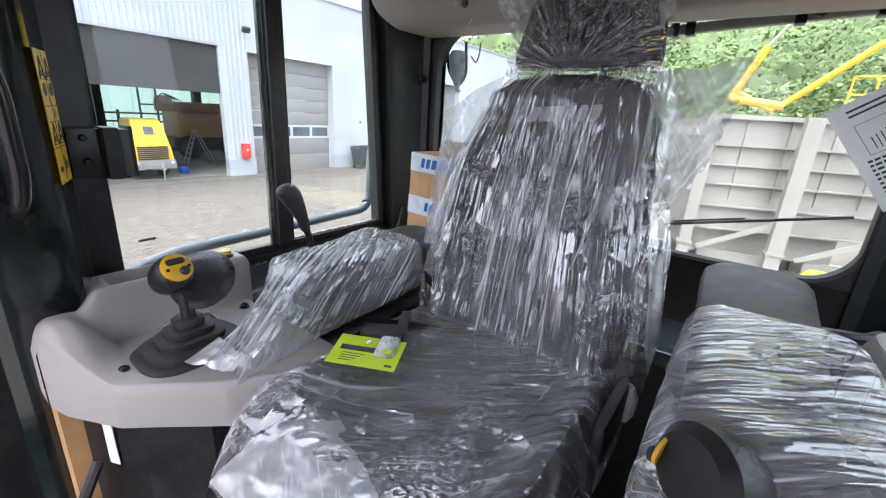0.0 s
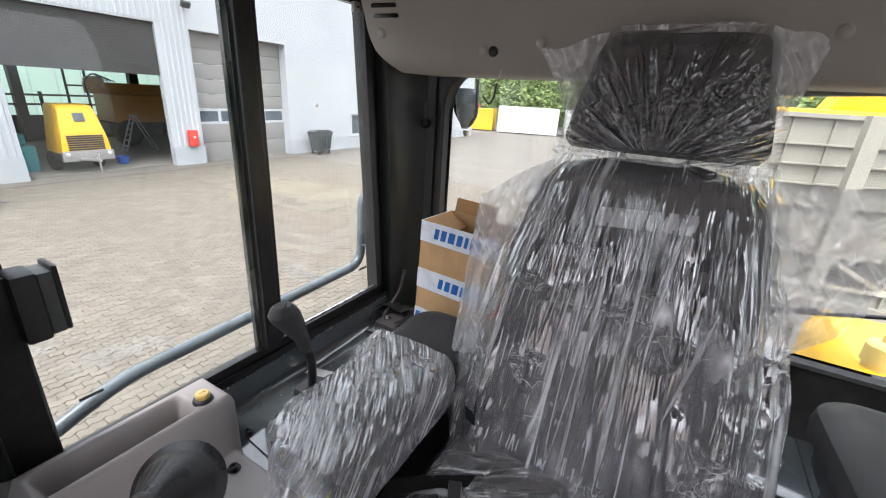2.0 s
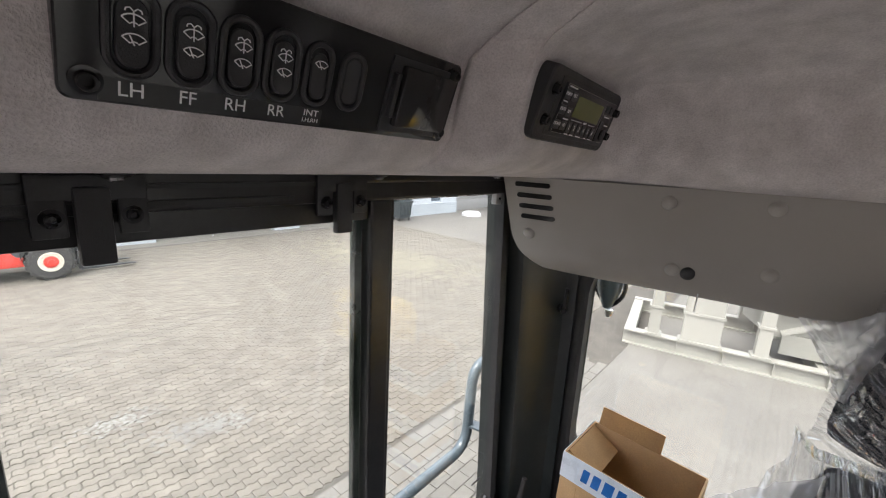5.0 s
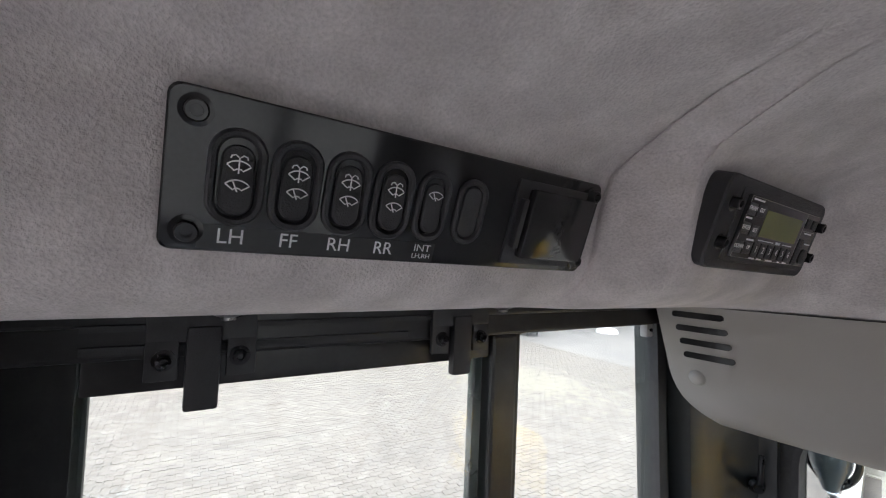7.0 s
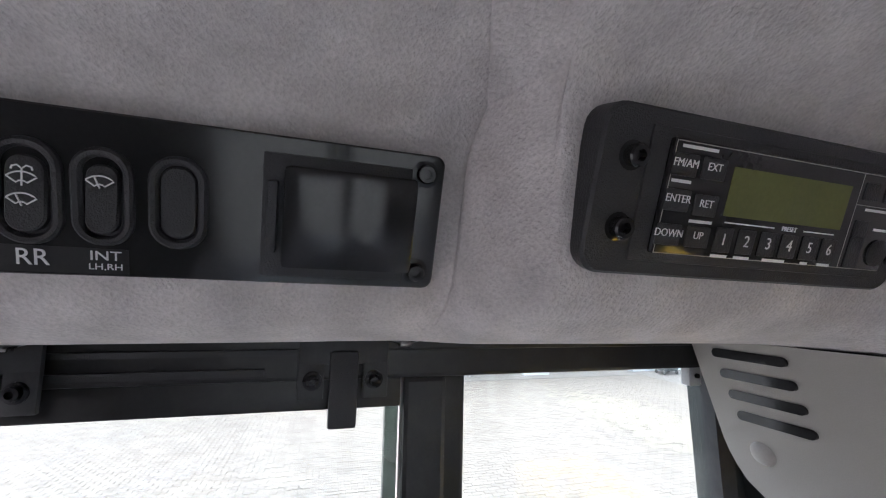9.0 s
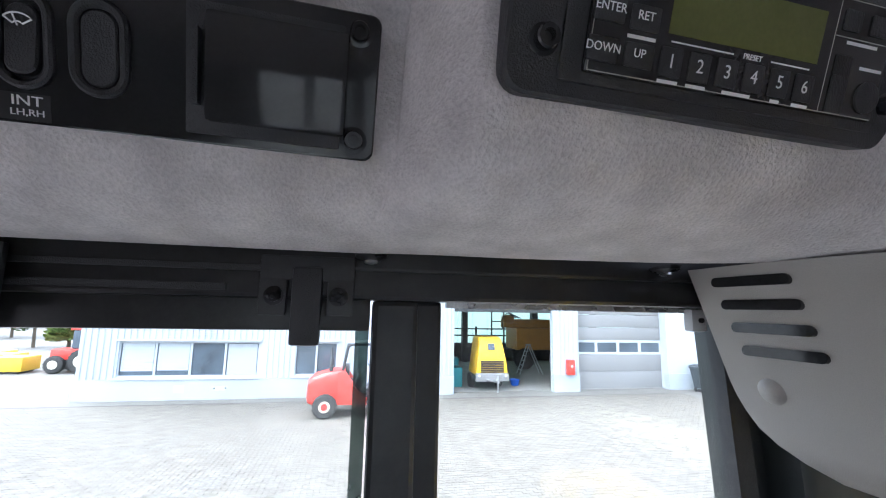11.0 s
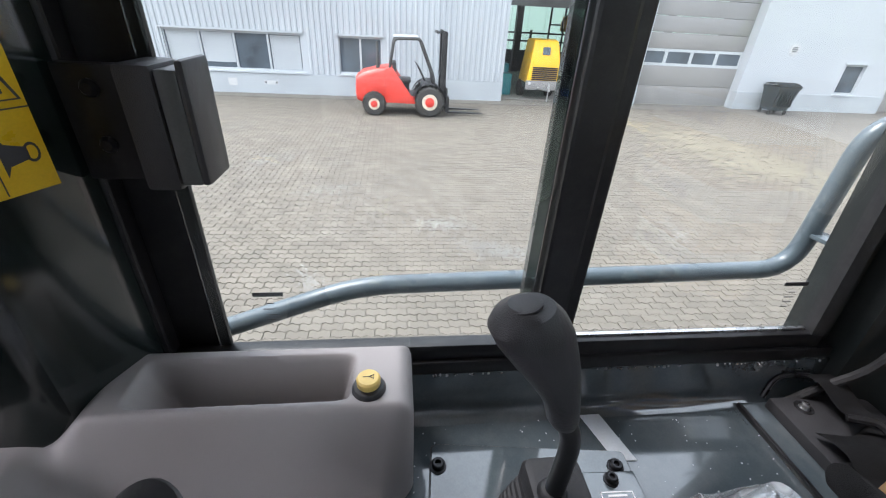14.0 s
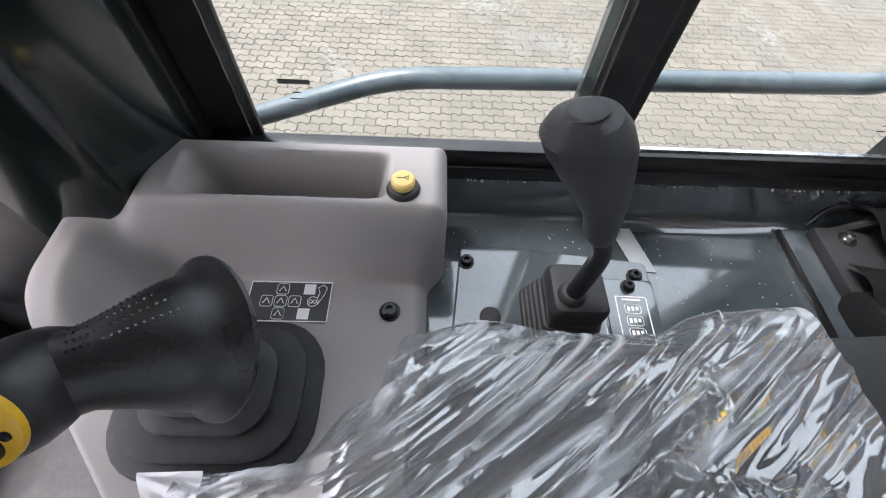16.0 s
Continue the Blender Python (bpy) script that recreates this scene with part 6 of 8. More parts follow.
structure("rear_shelf", bm, M_DECK, "blue-grey painted shelf behind the seat", "shelf", True)
bm = boxed(-0.66, -0.40, -0.06, 0.62, FLOOR, DECK - 0.05)
box(bm, 0.40, 0.66, -0.30, 0.62, FLOOR, DECK - 0.05)
box(bm, -0.40, 0.40, 0.60, 0.66, FLOOR, DECK - 0.052)
structure("deck_pedestal", bm, M_BLACK, "dark boxed pedestals under the side decks", "pedestal")
random.seed(12)
bm = bmesh.new()
for _ in range(240):
    x, y = random.uniform(-0.77, -0.50), random.uniform(0.05, 0.85)
    r = random.uniform(0.0004, 0.0013)
    disc(bm, (x, y, DECK), (0, 0, 1), [(r, 0), (r * 0.6, r * 0.5)], 5)
tagged(part("dust_speck", bm, M_MASK, None), "pale dust specks on the deck", "dust", "", "stuff")
bm = bmesh.new()
for k in range(60):
    y = random.uniform(0.06, 0.74)
    r = random.uniform(0.001, 0.003)
    disc(bm, (-0.7745 + random.uniform(-0.001, 0.001), y, DECK + 0.078), (0.9, 0, 0.4), [(r, 0), (r * 0.6, r * 0.6)], 5)
tagged(part("paint_chip", bm, M_CHROME, None), "bright chips along the sill edge", "chips", "", "stuff")


def bolt(name_parent, c, n=(0, 0, 1), r=0.0085, mat=None, label="black socket bolt with washer"):
    return part("bolt", disc(bmesh.new(), c, n, [(r * 1.35, 0), (r * 1.35, 0.0015), (r, 0.002), (r, 0.008), (r * 0.8, 0.0095), (r * 0.5, 0.0095), (r * 0.45, 0.005)], 18), mat or M_BOLT, name_parent, label)


DECK_SHIFT = (0.012, 0.005, 0)
# cover plate with the gear lever
cp = thing("lever_plate", (-0.61, 0.2, DECK), "bolted steel cover plate round the lever", "cover plate", shift=DECK_SHIFT)
PLM = Matrix.Translation((-0.6, 0.215, DECK)) @ Matrix.Rotation(radians(-6), 4, "Z")
part("plate", loft(bmesh.new(), [[PLM @ Vector((x, y, z)) for x, y in rrect(0.23 - d, 0.275 - d, 0.008, 4)] for d, z in ((0, 0.0), (0, 0.0028), (0.0012, 0.0036))]), M_DECK, cp)
part("gap", loft(bmesh.new(), [[PLM @ Vector((x, y, 0.0006)) for x, y in rrect(0.234, 0.279, 0.009, 4)], [PLM @ Vector((x, y, 0.0012)) for x, y in rrect(0.233, 0.278, 0.009, 4)]]), M_BLACK, cp, "dark joint line")
bolt(cp, (-0.695, 0.096, DECK + 0.0036))
bolt(cp, (-0.677, 0.341, DECK + 0.0036))
bolt(cp, (-0.50, 0.10, DECK + 0.0036))
part("plug", disc(bmesh.new(), (-0.609, 0.126, DECK + 0.0036), (0, 0, 1), [(0.0145, 0), (0.0145, 0.002), (0.011, 0.004), (0.004, 0.0048)], 20), M_RUBBER, cp, "black rubber plug")
lp = thing("lever_label", (-0.606, 0.322, DECK), "black label block with a white lever diagram", "label", shift=DECK_SHIFT)
LM = Matrix.Translation((-0.606, 0.322, DECK + 0.0036)) @ Matrix.Rotation(radians(-92), 4, "Z")
part("block", on(LM, -0.036, 0.036, -0.062, 0.062, 0, 0.007, 0.002), M_DECK, lp)
bm = bmesh.new()
for x0, x1, y0, y1 in ((-0.022, 0.022, 0.0335, 0.035), (-0.022, 0.022, -0.035, -0.0335), (-0.022, -0.0205, -0.035, 0.035), (0.0205, 0.022, -0.035, 0.035)):
    box(bm, x0, x1, y0, y1, 0.007, 0.0074, 0, 1, LM)
for k in range(3):
    tube(bm, [LM @ Vector((x, y, 0.0072)) for x, y in rrect(0.022, 0.014, 0.004, 3, 0, 0.019 - 0.0175 * k)] + [LM @ Vector((0.011, 0.019 - 0.0175 * k + 0.003, 0.0072))], 0.0005, 4)
    for s in (-1, 0, 1):
        box(bm, 0.006 * s - 0.0018, 0.006 * s + 0.0018, 0.0155 - 0.0175 * k, 0.0215 - 0.0175 * k + 0.001 * s, 0.007, 0.0074, 0, 1, LM)
box(bm, -0.013, 0.013, -0.031, -0.0285, 0.007, 0.0074, 0, 1, LM)
part("diagram", bm, M_MARK, lp, smooth=False)
bolt(lp, (-0.656, 0.323, DECK + 0.0106), r=0.0075)

lev = thing("gear_lever", (-0.605, 0.205, DECK), "black gear lever with a pear-shaped grip and square bellows", "lever", shift=DECK_SHIFT)
bm = bmesh.new()
BC = Vector((-0.604, 0.214, DECK + 0.0036))
TOP = 2.526 - BC.z
loops = []
for k in range(6):
    w = 0.094 - 0.005 * k
    z = TOP * 0.128 * k
    for dw, dz in ((0, 0), (0.003, 0.004), (0.0, 0.008), (-0.006, 0.0095)):
        loops.append([(BC.x + x, BC.y + y, BC.z + z + dz) for x, y in rrect(w + dw, w + dw - 0.004, 0.011, 4)])
for w, z in ((0.060, TOP * 0.77), (0.068, TOP * 0.78), (0.067, TOP * 0.92), (0.061, TOP * 0.98), (0.052, TOP)):
    loops.append([(BC.x + x, BC.y + y, BC.z + z) for x, y in rrect(w, w, 0.010, 4)])
loft(bm, loops)
part("bellows", bm, M_RUBBER, lev)
part("collar", disc(bmesh.new(), (-0.593, 0.203, 2.525), (0, -0.1, 1), [(0.016, 0), (0.016, 0.004), (0.0125, 0.010), (0.011, 0.011)], 18), M_RUBBER, lev)
part("shaft", tube(bmesh.new(), smooth_path([(-0.593, 0.203, 2.52), (-0.593, 0.206, 2.58), (-0.594, 0.206, 2.615), (-0.594, 0.188, 2.655)], 0.03), 0.0100, 12), M_BLACK, lev)
bm = bmesh.new()
grip = [(-0.594, 0.192, 2.640, 0.0118, 0.0118), (-0.594, 0.190, 2.648, 0.0148, 0.0150), (-0.594, 0.184, 2.672, 0.0158, 0.0166), (-0.595, 0.174, 2.698, 0.0178, 0.0205), (-0.595, 0.160, 2.724, 0.0226, 0.0265), (-0.595, 0.148, 2.746, 0.0268, 0.0305), (-0.595, 0.140, 2.760, 0.0262, 0.0297), (-0.595, 0.136, 2.770, 0.0200, 0.0230), (-0.595, 0.135, 2.775, 0.0100, 0.0120)]
loft(bm, [[(x + a * math.cos(t), y + b * math.sin(t), z + 0.006 * math.sin(t) * (b > 0.02)) for t in [2 * math.pi * k / 28 for k in range(28)]] for x, y, z, a, b in grip])
g = part("grip", bm, M_TRIM, lev)
m = Matrix.Translation((-0.595, 0.135, 2.7745))
part("grip_badge", loft(bmesh.new(), [[m @ Vector((0.0115 * s * math.cos(t), 0.0145 * s * math.sin(t), z + 0.003 * math.sin(t))) for t in [2 * math.pi * k / 24 for k in range(24)]] for s, z in ((1.0, -0.004), (1.0, 0.0008), (0.93, 0.0012))]), M_VINYL, lev, "oval badge recess")
mk = thing("masking_tape", (-0.73, 0.345, DECK), "strip of pale masking tape stuck on the deck", "tape", shift=DECK_SHIFT)
bm = bmesh.new()
loft(bm, [[(-0.772, 0.322, DECK + 0.001), (-0.772, 0.355, DECK + 0.001), (-0.686, 0.379, DECK + 0.001), (-0.688, 0.347, DECK + 0.001)], [(-0.772, 0.322, DECK + 0.0016), (-0.772, 0.355, DECK + 0.0016), (-0.686, 0.379, DECK + 0.0016), (-0.688, 0.347, DECK + 0.0016)]])
part("strip", bm, M_MASK, mk, smooth=False)

# strap plate in the rear corner
sp = thing("belt_anchor", (-0.68, 0.73, DECK), "black belt anchor plate with webbing loops", "anchor", shift=DECK_SHIFT)
part("base_plate", boxed(-0.768, -0.56, 0.600, 0.85, DECK, DECK + 0.007, 0.002), M_DECK, sp)
part("plate_edge", boxed(-0.768, -0.56, 0.594, 0.600, DECK, DECK + 0.009, 0.002), M_BLACK, sp)
part("block", boxed(-0.760, -0.615, 0.636, 0.80, DECK + 0.007, DECK + 0.026, 0.003), M_VINYL, sp)
part("recess", disc(bmesh.new(), (-0.738, 0.678, DECK + 0.0262), (0, 0, 1), [(0.0135, 0), (0.0135, 0.0008), (0.011, 0.0004)], 18), M_GLOSS, sp)
bolt(sp, (-0.738, 0.678, DECK + 0.0265), r=0.0055, mat=M_CHROME, label="bright bolt")
part("wire_loop", tube(bmesh.new(), smooth_path([(-0.775, 0.645, DECK + 0.01), (-0.785, 0.66, DECK + 0.05), (-0.775, 0.72, DECK + 0.055), (-0.765, 0.76, DECK + 0.03)], 0.02), 0.004, 8), M_BOLT, sp)
bm = bmesh.new()
grid(bm, lambda u, v: (-0.772 + 0.075 * u, 0.690 + 0.045 * v + 0.02 * u, DECK + 0.062 - 0.012 * u + 0.006 * math.sin(6 * u)), 24, 3)
grid(bm, lambda u, v: (-0.640 + 0.05 * v - 0.01 * u, 0.632 + 0.16 * u + 0.01 * v, DECK + 0.036 + 0.012 * math.sin(5 * u + v)), 24, 4)
bmesh.ops.solidify(bm, geom=bm.faces[:], thickness=0.003)
split_parts("webbing", bm, M_WEB, sp, "folded black webbing")
bm = bmesh.new()
loft(bm, [[(-0.615 + 0.028 * math.cos(t) + dx, 0.622 + dx * 0.3, DECK + 0.030 + 0.028 * math.sin(t)) for t in [2 * math.pi * k / 16 for k in range(16)]] for dx in (0.0, 0.03, 0.075)])
part("webbing_roll", bm, M_WEB, sp)
bm = bmesh.new()
grid(bm, lambda u, v: (-0.690 + 0.085 * u + 0.012 * math.sin(4 * v), 0.645 + 0.10 * v - 0.01 * u, DECK + 0.034 + 0.016 * math.sin(math.pi * u) + 0.006 * math.sin(5 * v)), 20, 14)
bmesh.ops.solidify(bm, geom=bm.faces[:], thickness=0.004)
part("webbing", bm, M_WEB, sp)
part("buckle", tube(bmesh.new(), smooth_path([(-0.70, 0.70, DECK + 0.05), (-0.68, 0.73, DECK + 0.06), (-0.655, 0.73, DECK + 0.05), (-0.64, 0.71, DECK + 0.045)], 0.015), 0.006, 8), M_GLOSS, sp)

# ---------- the grey side console ----------
def xf(y):
    """Inner edge of the console in plan."""
    k = [(-0.395, -0.615), (-0.383, -0.560), (-0.332, -0.450), (-0.20, -0.315), (-0.095, -0.245), (0.02, -0.245)]
    for (a, xa), (b, xb) in zip(k, k[1:]):
        if y <= b:
            return xa + (xb - xa) * (y - a) / (b - a)
    return k[-1][1]


def console_z(x, y):
    back_ = step(-0.622, -0.668, x)
    left_ = step(-0.272, -0.348, y) * (1 - step(-0.60, -0.45, x))
    z = 2.47 + (0.111 - 0.029 * step(-0.279, -0.318, y)) * (1 - (1 - back_) * (1 - left_))
    rx = step(-0.745, -0.729, x) * (1 - step(-0.692, -0.672, x))
    ry = step(-0.256, -0.226, y) * (1 - step(-0.040, -0.018, y))
    return z - 0.075 * rx * ry * back_


con = thing("side_console", (-0.55, -0.2, FLOOR), "grey moulded side console with a long storage tray", "console", shift=(0.005, 0.008, 0))
bm = bmesh.new()
NU, NV = 150, 140
rows = []
for j in range(NV + 1):
    y = -0.395 + 0.427 * j / NV
    x1 = xf(y)
    row = []
    for i in range(NU + 1):
        u = i / NU
        x = -0.766 + (x1 + 0.766) * (0.45 * u / 0.35 * 0.62 if u < 0.35 else 0.279 + 0.721 * (u - 0.35) / 0.65)
        e = min(x1 - x, y + 0.395, 0.032 - y, x + 0.766)
        z = console_z(x, y) - 0.014 * (1 - min(max(e, 0) / 0.014, 1)) ** 2 - 0.030 * (1 - min((y + 0.395) / 0.032, 1)) ** 2
        row.append((x, y + 0.022 * step(-0.63, -0.67, x) * step(-0.06, 0.03, y), z))
    rows.append(row)
loft(bm, rows, False, False)


def skirt(edge, drop, out):
    lo = [(x + out[0] * 0.004, y + out[1] * 0.004, z - 0.012) for x, y, z in edge]
    lo2 = [(x + out[0] * 0.005, y + out[1] * 0.005, drop(x, y)) for x, y, z in edge]
    lo3 = [(x - out[0] * 0.006, y - out[1] * 0.006, drop(x, y) - 0.001) for x, y, z in edge]
    loft(bm, [edge, lo, lo2, lo3], False, False)


skirt([r[-1] for r in rows], lambda x, y: 2.372 + 0.012 * step(-0.1, -0.35, y), (0.8, -0.6))
skirt(rows[0], lambda x, y: 2.39 + 0.05 * step(-0.6, -0.77, x), (0, -1))
skirt(rows[-1], lambda x, y: DECK + 0.002 if x < -0.46 else 2.372, (0, 1))
bmesh.ops.remove_doubles(bm, verts=bm.verts, dist=0.0004)
part("moulding", bm, M_CONSOLE, con, angle=60)
for x, y in ((-0.586, -0.008), (-0.492, -0.302)):
    bolt(con, (x, y, 2.4705), r=0.0095, mat=M_BOLT, label="dark socket bolt with washer")
bm = bmesh.new()
prism(bm, [(-0.60, -0.36), (-0.46, -0.305), (-0.36, -0.215), (-0.34, -0.05), (-0.46, 0.0), (-0.66, 0.0), (-0.66, -0.36)], "z", FLOOR, 2.40)
part("pedestal", bm, M_BLACK, con, "dark steel pedestal", smooth=False)
bm = boxed(-0.655, -0.60, -0.393, -0.36, FLOOR, 2.39)
part("edge_rail", bm, M_CARD_IN, con, "brown waxed steel edge", smooth=False)
part("badge_plate", box(bmesh.new(), -0.012, 0.012, -0.001, 0.001, -0.05, 0.05, 0, 1, Matrix.Translation((-0.53, -0.338, 2.30)) @ Matrix.Rotation(radians(22), 4, "Z")), M_MARK, con, "narrow white type plate", smooth=False)
part("hose", tube(bmesh.new(), smooth_path([(-0.54, -0.36, 2.27), (-0.53, -0.40, 2.2), (-0.56, -0.43, 2.1), (-0.6, -0.43, 1.95)], 0.05), 0.011, 8), M_RUBBER, con, "black rubber hose")
part("seam", tube(bmesh.new(), smooth_path([(-0.345, -0.12, 2.0), (-0.347, -0.15, 2.25), (-0.352, -0.19, 2.32), (-0.345, -0.06, 2.36)], 0.05), 0.004, 6), M_TRIM, con)
# horn button
hb = thing("horn_button", (-0.697, 0.007, 2.592), "pale yellow horn push button in a black collar", "button", shift=(0.014, 0.009, -0.0115))
part("collar", lathe(bmesh.new(), [(0.0195, 0), (0.0195, 0.003), (0.017, 0.008), (0.0125, 0.010)], Matrix.Translation((-0.697, 0.006, 2.5905)), 24), M_TRIM, hb)
part("button", lathe(bmesh.new(), [(0.0125, 0.008), (0.0135, 0.011), (0.0135, 0.0175), (0.0115, 0.020), (0.004, 0.0205)], Matrix.Translation((-0.697, 0.006, 2.5905)), 24), M_HORN, hb, "pale yellow push button")
bm = tube(bmesh.new(), [(-0.697, 0.0, 2.6112), (-0.697, 0.007, 2.6112), (-0.7, 0.012, 2.6112), (-0.694, 0.012, 2.6112), (-0.697, 0.007, 2.6112)], 0.0005, 5)
part("horn_mark", bm, M_INK, hb)
# decal with the lever diagram
dc = thing("control_decal", (-0.60, -0.13, 2.471), "black decal with white control diagram on the console", "decal", shift=(0.009, 0.008, 0))
DM = Matrix.Translation((-0.601, -0.132, 2.4708)) @ Matrix.Rotation(radians(90), 4, "Z")
part("decal", on(DM, -0.05, 0.05, -0.027, 0.027, 0, 0.0008), M_INK, dc, smooth=False)
bm = bmesh.new()
for x0, x1, y0, y1 in ((-0.05, 0.05, 0.0255, 0.027), (-0.05, 0.05, -0.027, -0.0255), (-0.05, -0.0488, -0.027, 0.027), (0.0488, 0.05, -0.027, 0.027)):
    box(bm, x0, x1, y0, y1, 0.0008, 0.0012, 0, 1, DM)
for cx, cy in ((-0.010, 0.0), (-0.010, 0.0165), (-0.010, -0.0165), (-0.027, 0.0), (0.007, 0.0)):
    pts = rrect(0.0145, 0.0145, 0.003, 3, cx, cy)
    tube(bm, [DM @ Vector((x, y, 0.001)) for x, y in pts + pts[:1]], 0.00045, 4)
    tube(bm, [DM @ Vector((cx - 0.004, cy - 0.003, 0.001)), DM @ Vector((cx, cy + 0.004, 0.001)), DM @ Vector((cx + 0.004, cy - 0.003, 0.001))], 0.0008, 4)
for cx, cy in ((0.023, 0.0165), (0.020, -0.0165)):
    box(bm, cx - 0.007, cx + 0.007, cy - 0.007, cy + 0.007, 0.0008, 0.0012, 0.0, 1, DM)
for r, cx, cy in ((0.0065, 0.029, 0.0), (0.0022, 0.0265, 0.0), (0.0022, 0.0315, 0.0)):
    tube(bm, [DM @ Vector((cx + r * math.cos(a), cy + r * math.sin(a), 0.001)) for a in [k * math.pi / 8 for k in range(17)]], 0.0005, 4)
tube(bm, [DM @ Vector((x, y, 0.001)) for x, y in ((0.034, 0.005), (0.036, 0.012), (0.033, 0.019), (0.039, 0.023), (0.044, 0.019), (0.042, 0.010), (0.035, -0.004))], 0.0005, 4)
part("diagram", bm, M_MARK, dc, smooth=False)


# ---------- joysticks ----------
def joystick(base, side, p0, p1, n, name_label, plate=1.0, rest=None):
    """Bellows, stem and a fist-shaped grip that leans; side mirrors it."""
    bx, by, bz = base
    j = thing("joystick", base, name_label, "joystick", "joysticks")
    bm = bmesh.new()
    loops = []
    for w, d, z in ((0.166, 0.210, 0.0), (0.166, 0.210, 0.005), (0.160, 0.204, 0.008), (0.136, 0.176, 0.010), (0.138, 0.178, 0.024), (0.118, 0.152, 0.030), (0.094, 0.124, 0.030), (0.097, 0.128, 0.046), (0.084, 0.108, 0.052), (0.070, 0.088, 0.052), (0.073, 0.092, 0.066), (0.060, 0.074, 0.072), (0.048, 0.056, 0.073), (0.050, 0.058, 0.090), (0.038, 0.042, 0.098), (0.024, 0.026, 0.1)):
        sh = z * 0.25
        z = z * (0.76 if rest else 1.0)
        loops.append([(bx + x - side * sh * 0.3, by + y, bz + z) for x, y in rrect(w, d, min(w, d) * 0.36, 6)])
    loft(bm, loops)
    part("bellows", bm, M_RUBBER, j, angle=50)
    part("stem", tube(bmesh.new(), [(bx, by, bz + 0.06), (bx - side * 0.005, by + 0.0, bz + (0.14 if rest else 0.165))], 0.014, 12), M_BLACK, j)
    # grip: from the rest flange towards the driver's palm end
    p0, p1 = Vector(p0), Vector(p1)
    ax = (p1 - p0).normalized()
    up = Vector((0.0, 0, 1))
    up = (up - ax * up.dot(ax)).normalized()
    wd = ax.cross(up)
    n = Vector(n).normalized()
    if rest:
        # hand rest disc, waisted grip and a barrel head behind the switch plate
        rest = Vector(rest).normalized()
        hub = p1 - n * 0.038
        a1, a2 = p0 + rest * 0.045, hub - (hub - p0 - rest * 0.05).normalized() * 0.03
        bm, loops = bmesh.new(), []
        q0 = rest.cross(Vector((0.2, 0.3, -0.9))).normalized()
        # a thin dished rim that flares out of the waisted grip like a trumpet
        flare = [(0.0, 0.015, 0.010), (0.0, 0.045, 0.006), (0.0, 0.062, 0.0), (0.0, 0.0655, -0.001), (0.0, 0.067, 0.001), (0.0, 0.0665, 0.0035), (0.0, 0.063, 0.0065), (0.02, 0.0575, 0.009), (0.05, 0.053, 0.010)]
        body = [(0.12, 0.0515), (0.20, 0.0490), (0.30, 0.0450), (0.42, 0.0395), (0.56, 0.0340), (0.70, 0.0290), (0.86, 0.029), (1.0, 0.031), (1.12, 0.024)]
        for s, r, flat in flare + [(s, r, 0.010 * max(0.0, 1 - s * 2.5)) for s, r in body]:
            t = min(s, 1.0)
            c = p0 * (1 - t) ** 3 + a1 * 3 * t * (1 - t) ** 2 + a2 * 3 * t * t * (1 - t) + hub * t ** 3
            d = (p0 * -3 * (1 - t) ** 2 + a1 * 3 * (1 - t) * (1 - 3 * t) + a2 * 3 * t * (2 - 3 * t) + hub * 3 * t * t).normalized()
            u = (q0 - d * q0.dot(d)).normalized()
            w = d.cross(u)
            c = c + d * (flat + 0.10 * max(0, s - 1))
            loops.append([c + u * r * math.cos(e) + w * r * math.sin(e) for e in [2 * math.pi * i / 36 for i in range(36)]])
        loft(bm, loops)
        part("grip", bm, M_GRIP, j)
        bm = bmesh.new()
        for r in range(5):
            for k in range(15):
                t = 0.24 + 0.034 * k
                c = p0 * (1 - t) ** 3 + a1 * 3 * t * (1 - t) ** 2 + a2 * 3 * t * t * (1 - t) + hub * t ** 3
                d = (p0 * -3 * (1 - t) ** 2 + a1 * 3 * (1 - t) * (1 - 3 * t) + a2 * 3 * t * (2 - 3 * t) + hub * 3 * t * t).normalized()
                z_ = (Vector((-0.5, 0, 1)) - d * d.dot(Vector((-0.5, 0, 1)))).normalized()
                w = d.cross(z_)
                e = radians(-26 + 14 * r)
                rad = 0.0510 - 0.0218 * step(0.08, 0.74, t)
                o_ = z_ * math.cos(e) + w * math.sin(e)
                disc(bm, c + o_ * rad, o_, [(0.0013, 0), (0.001, 0.0008)], 6)
        part("grip_dot", bm, M_GLOSS, j, "rows of raised grip dots")["kind"] = "stuff"
        hm = Matrix.Translation(p1) @ n.to_track_quat("Z", "Y").to_matrix().to_4x4()
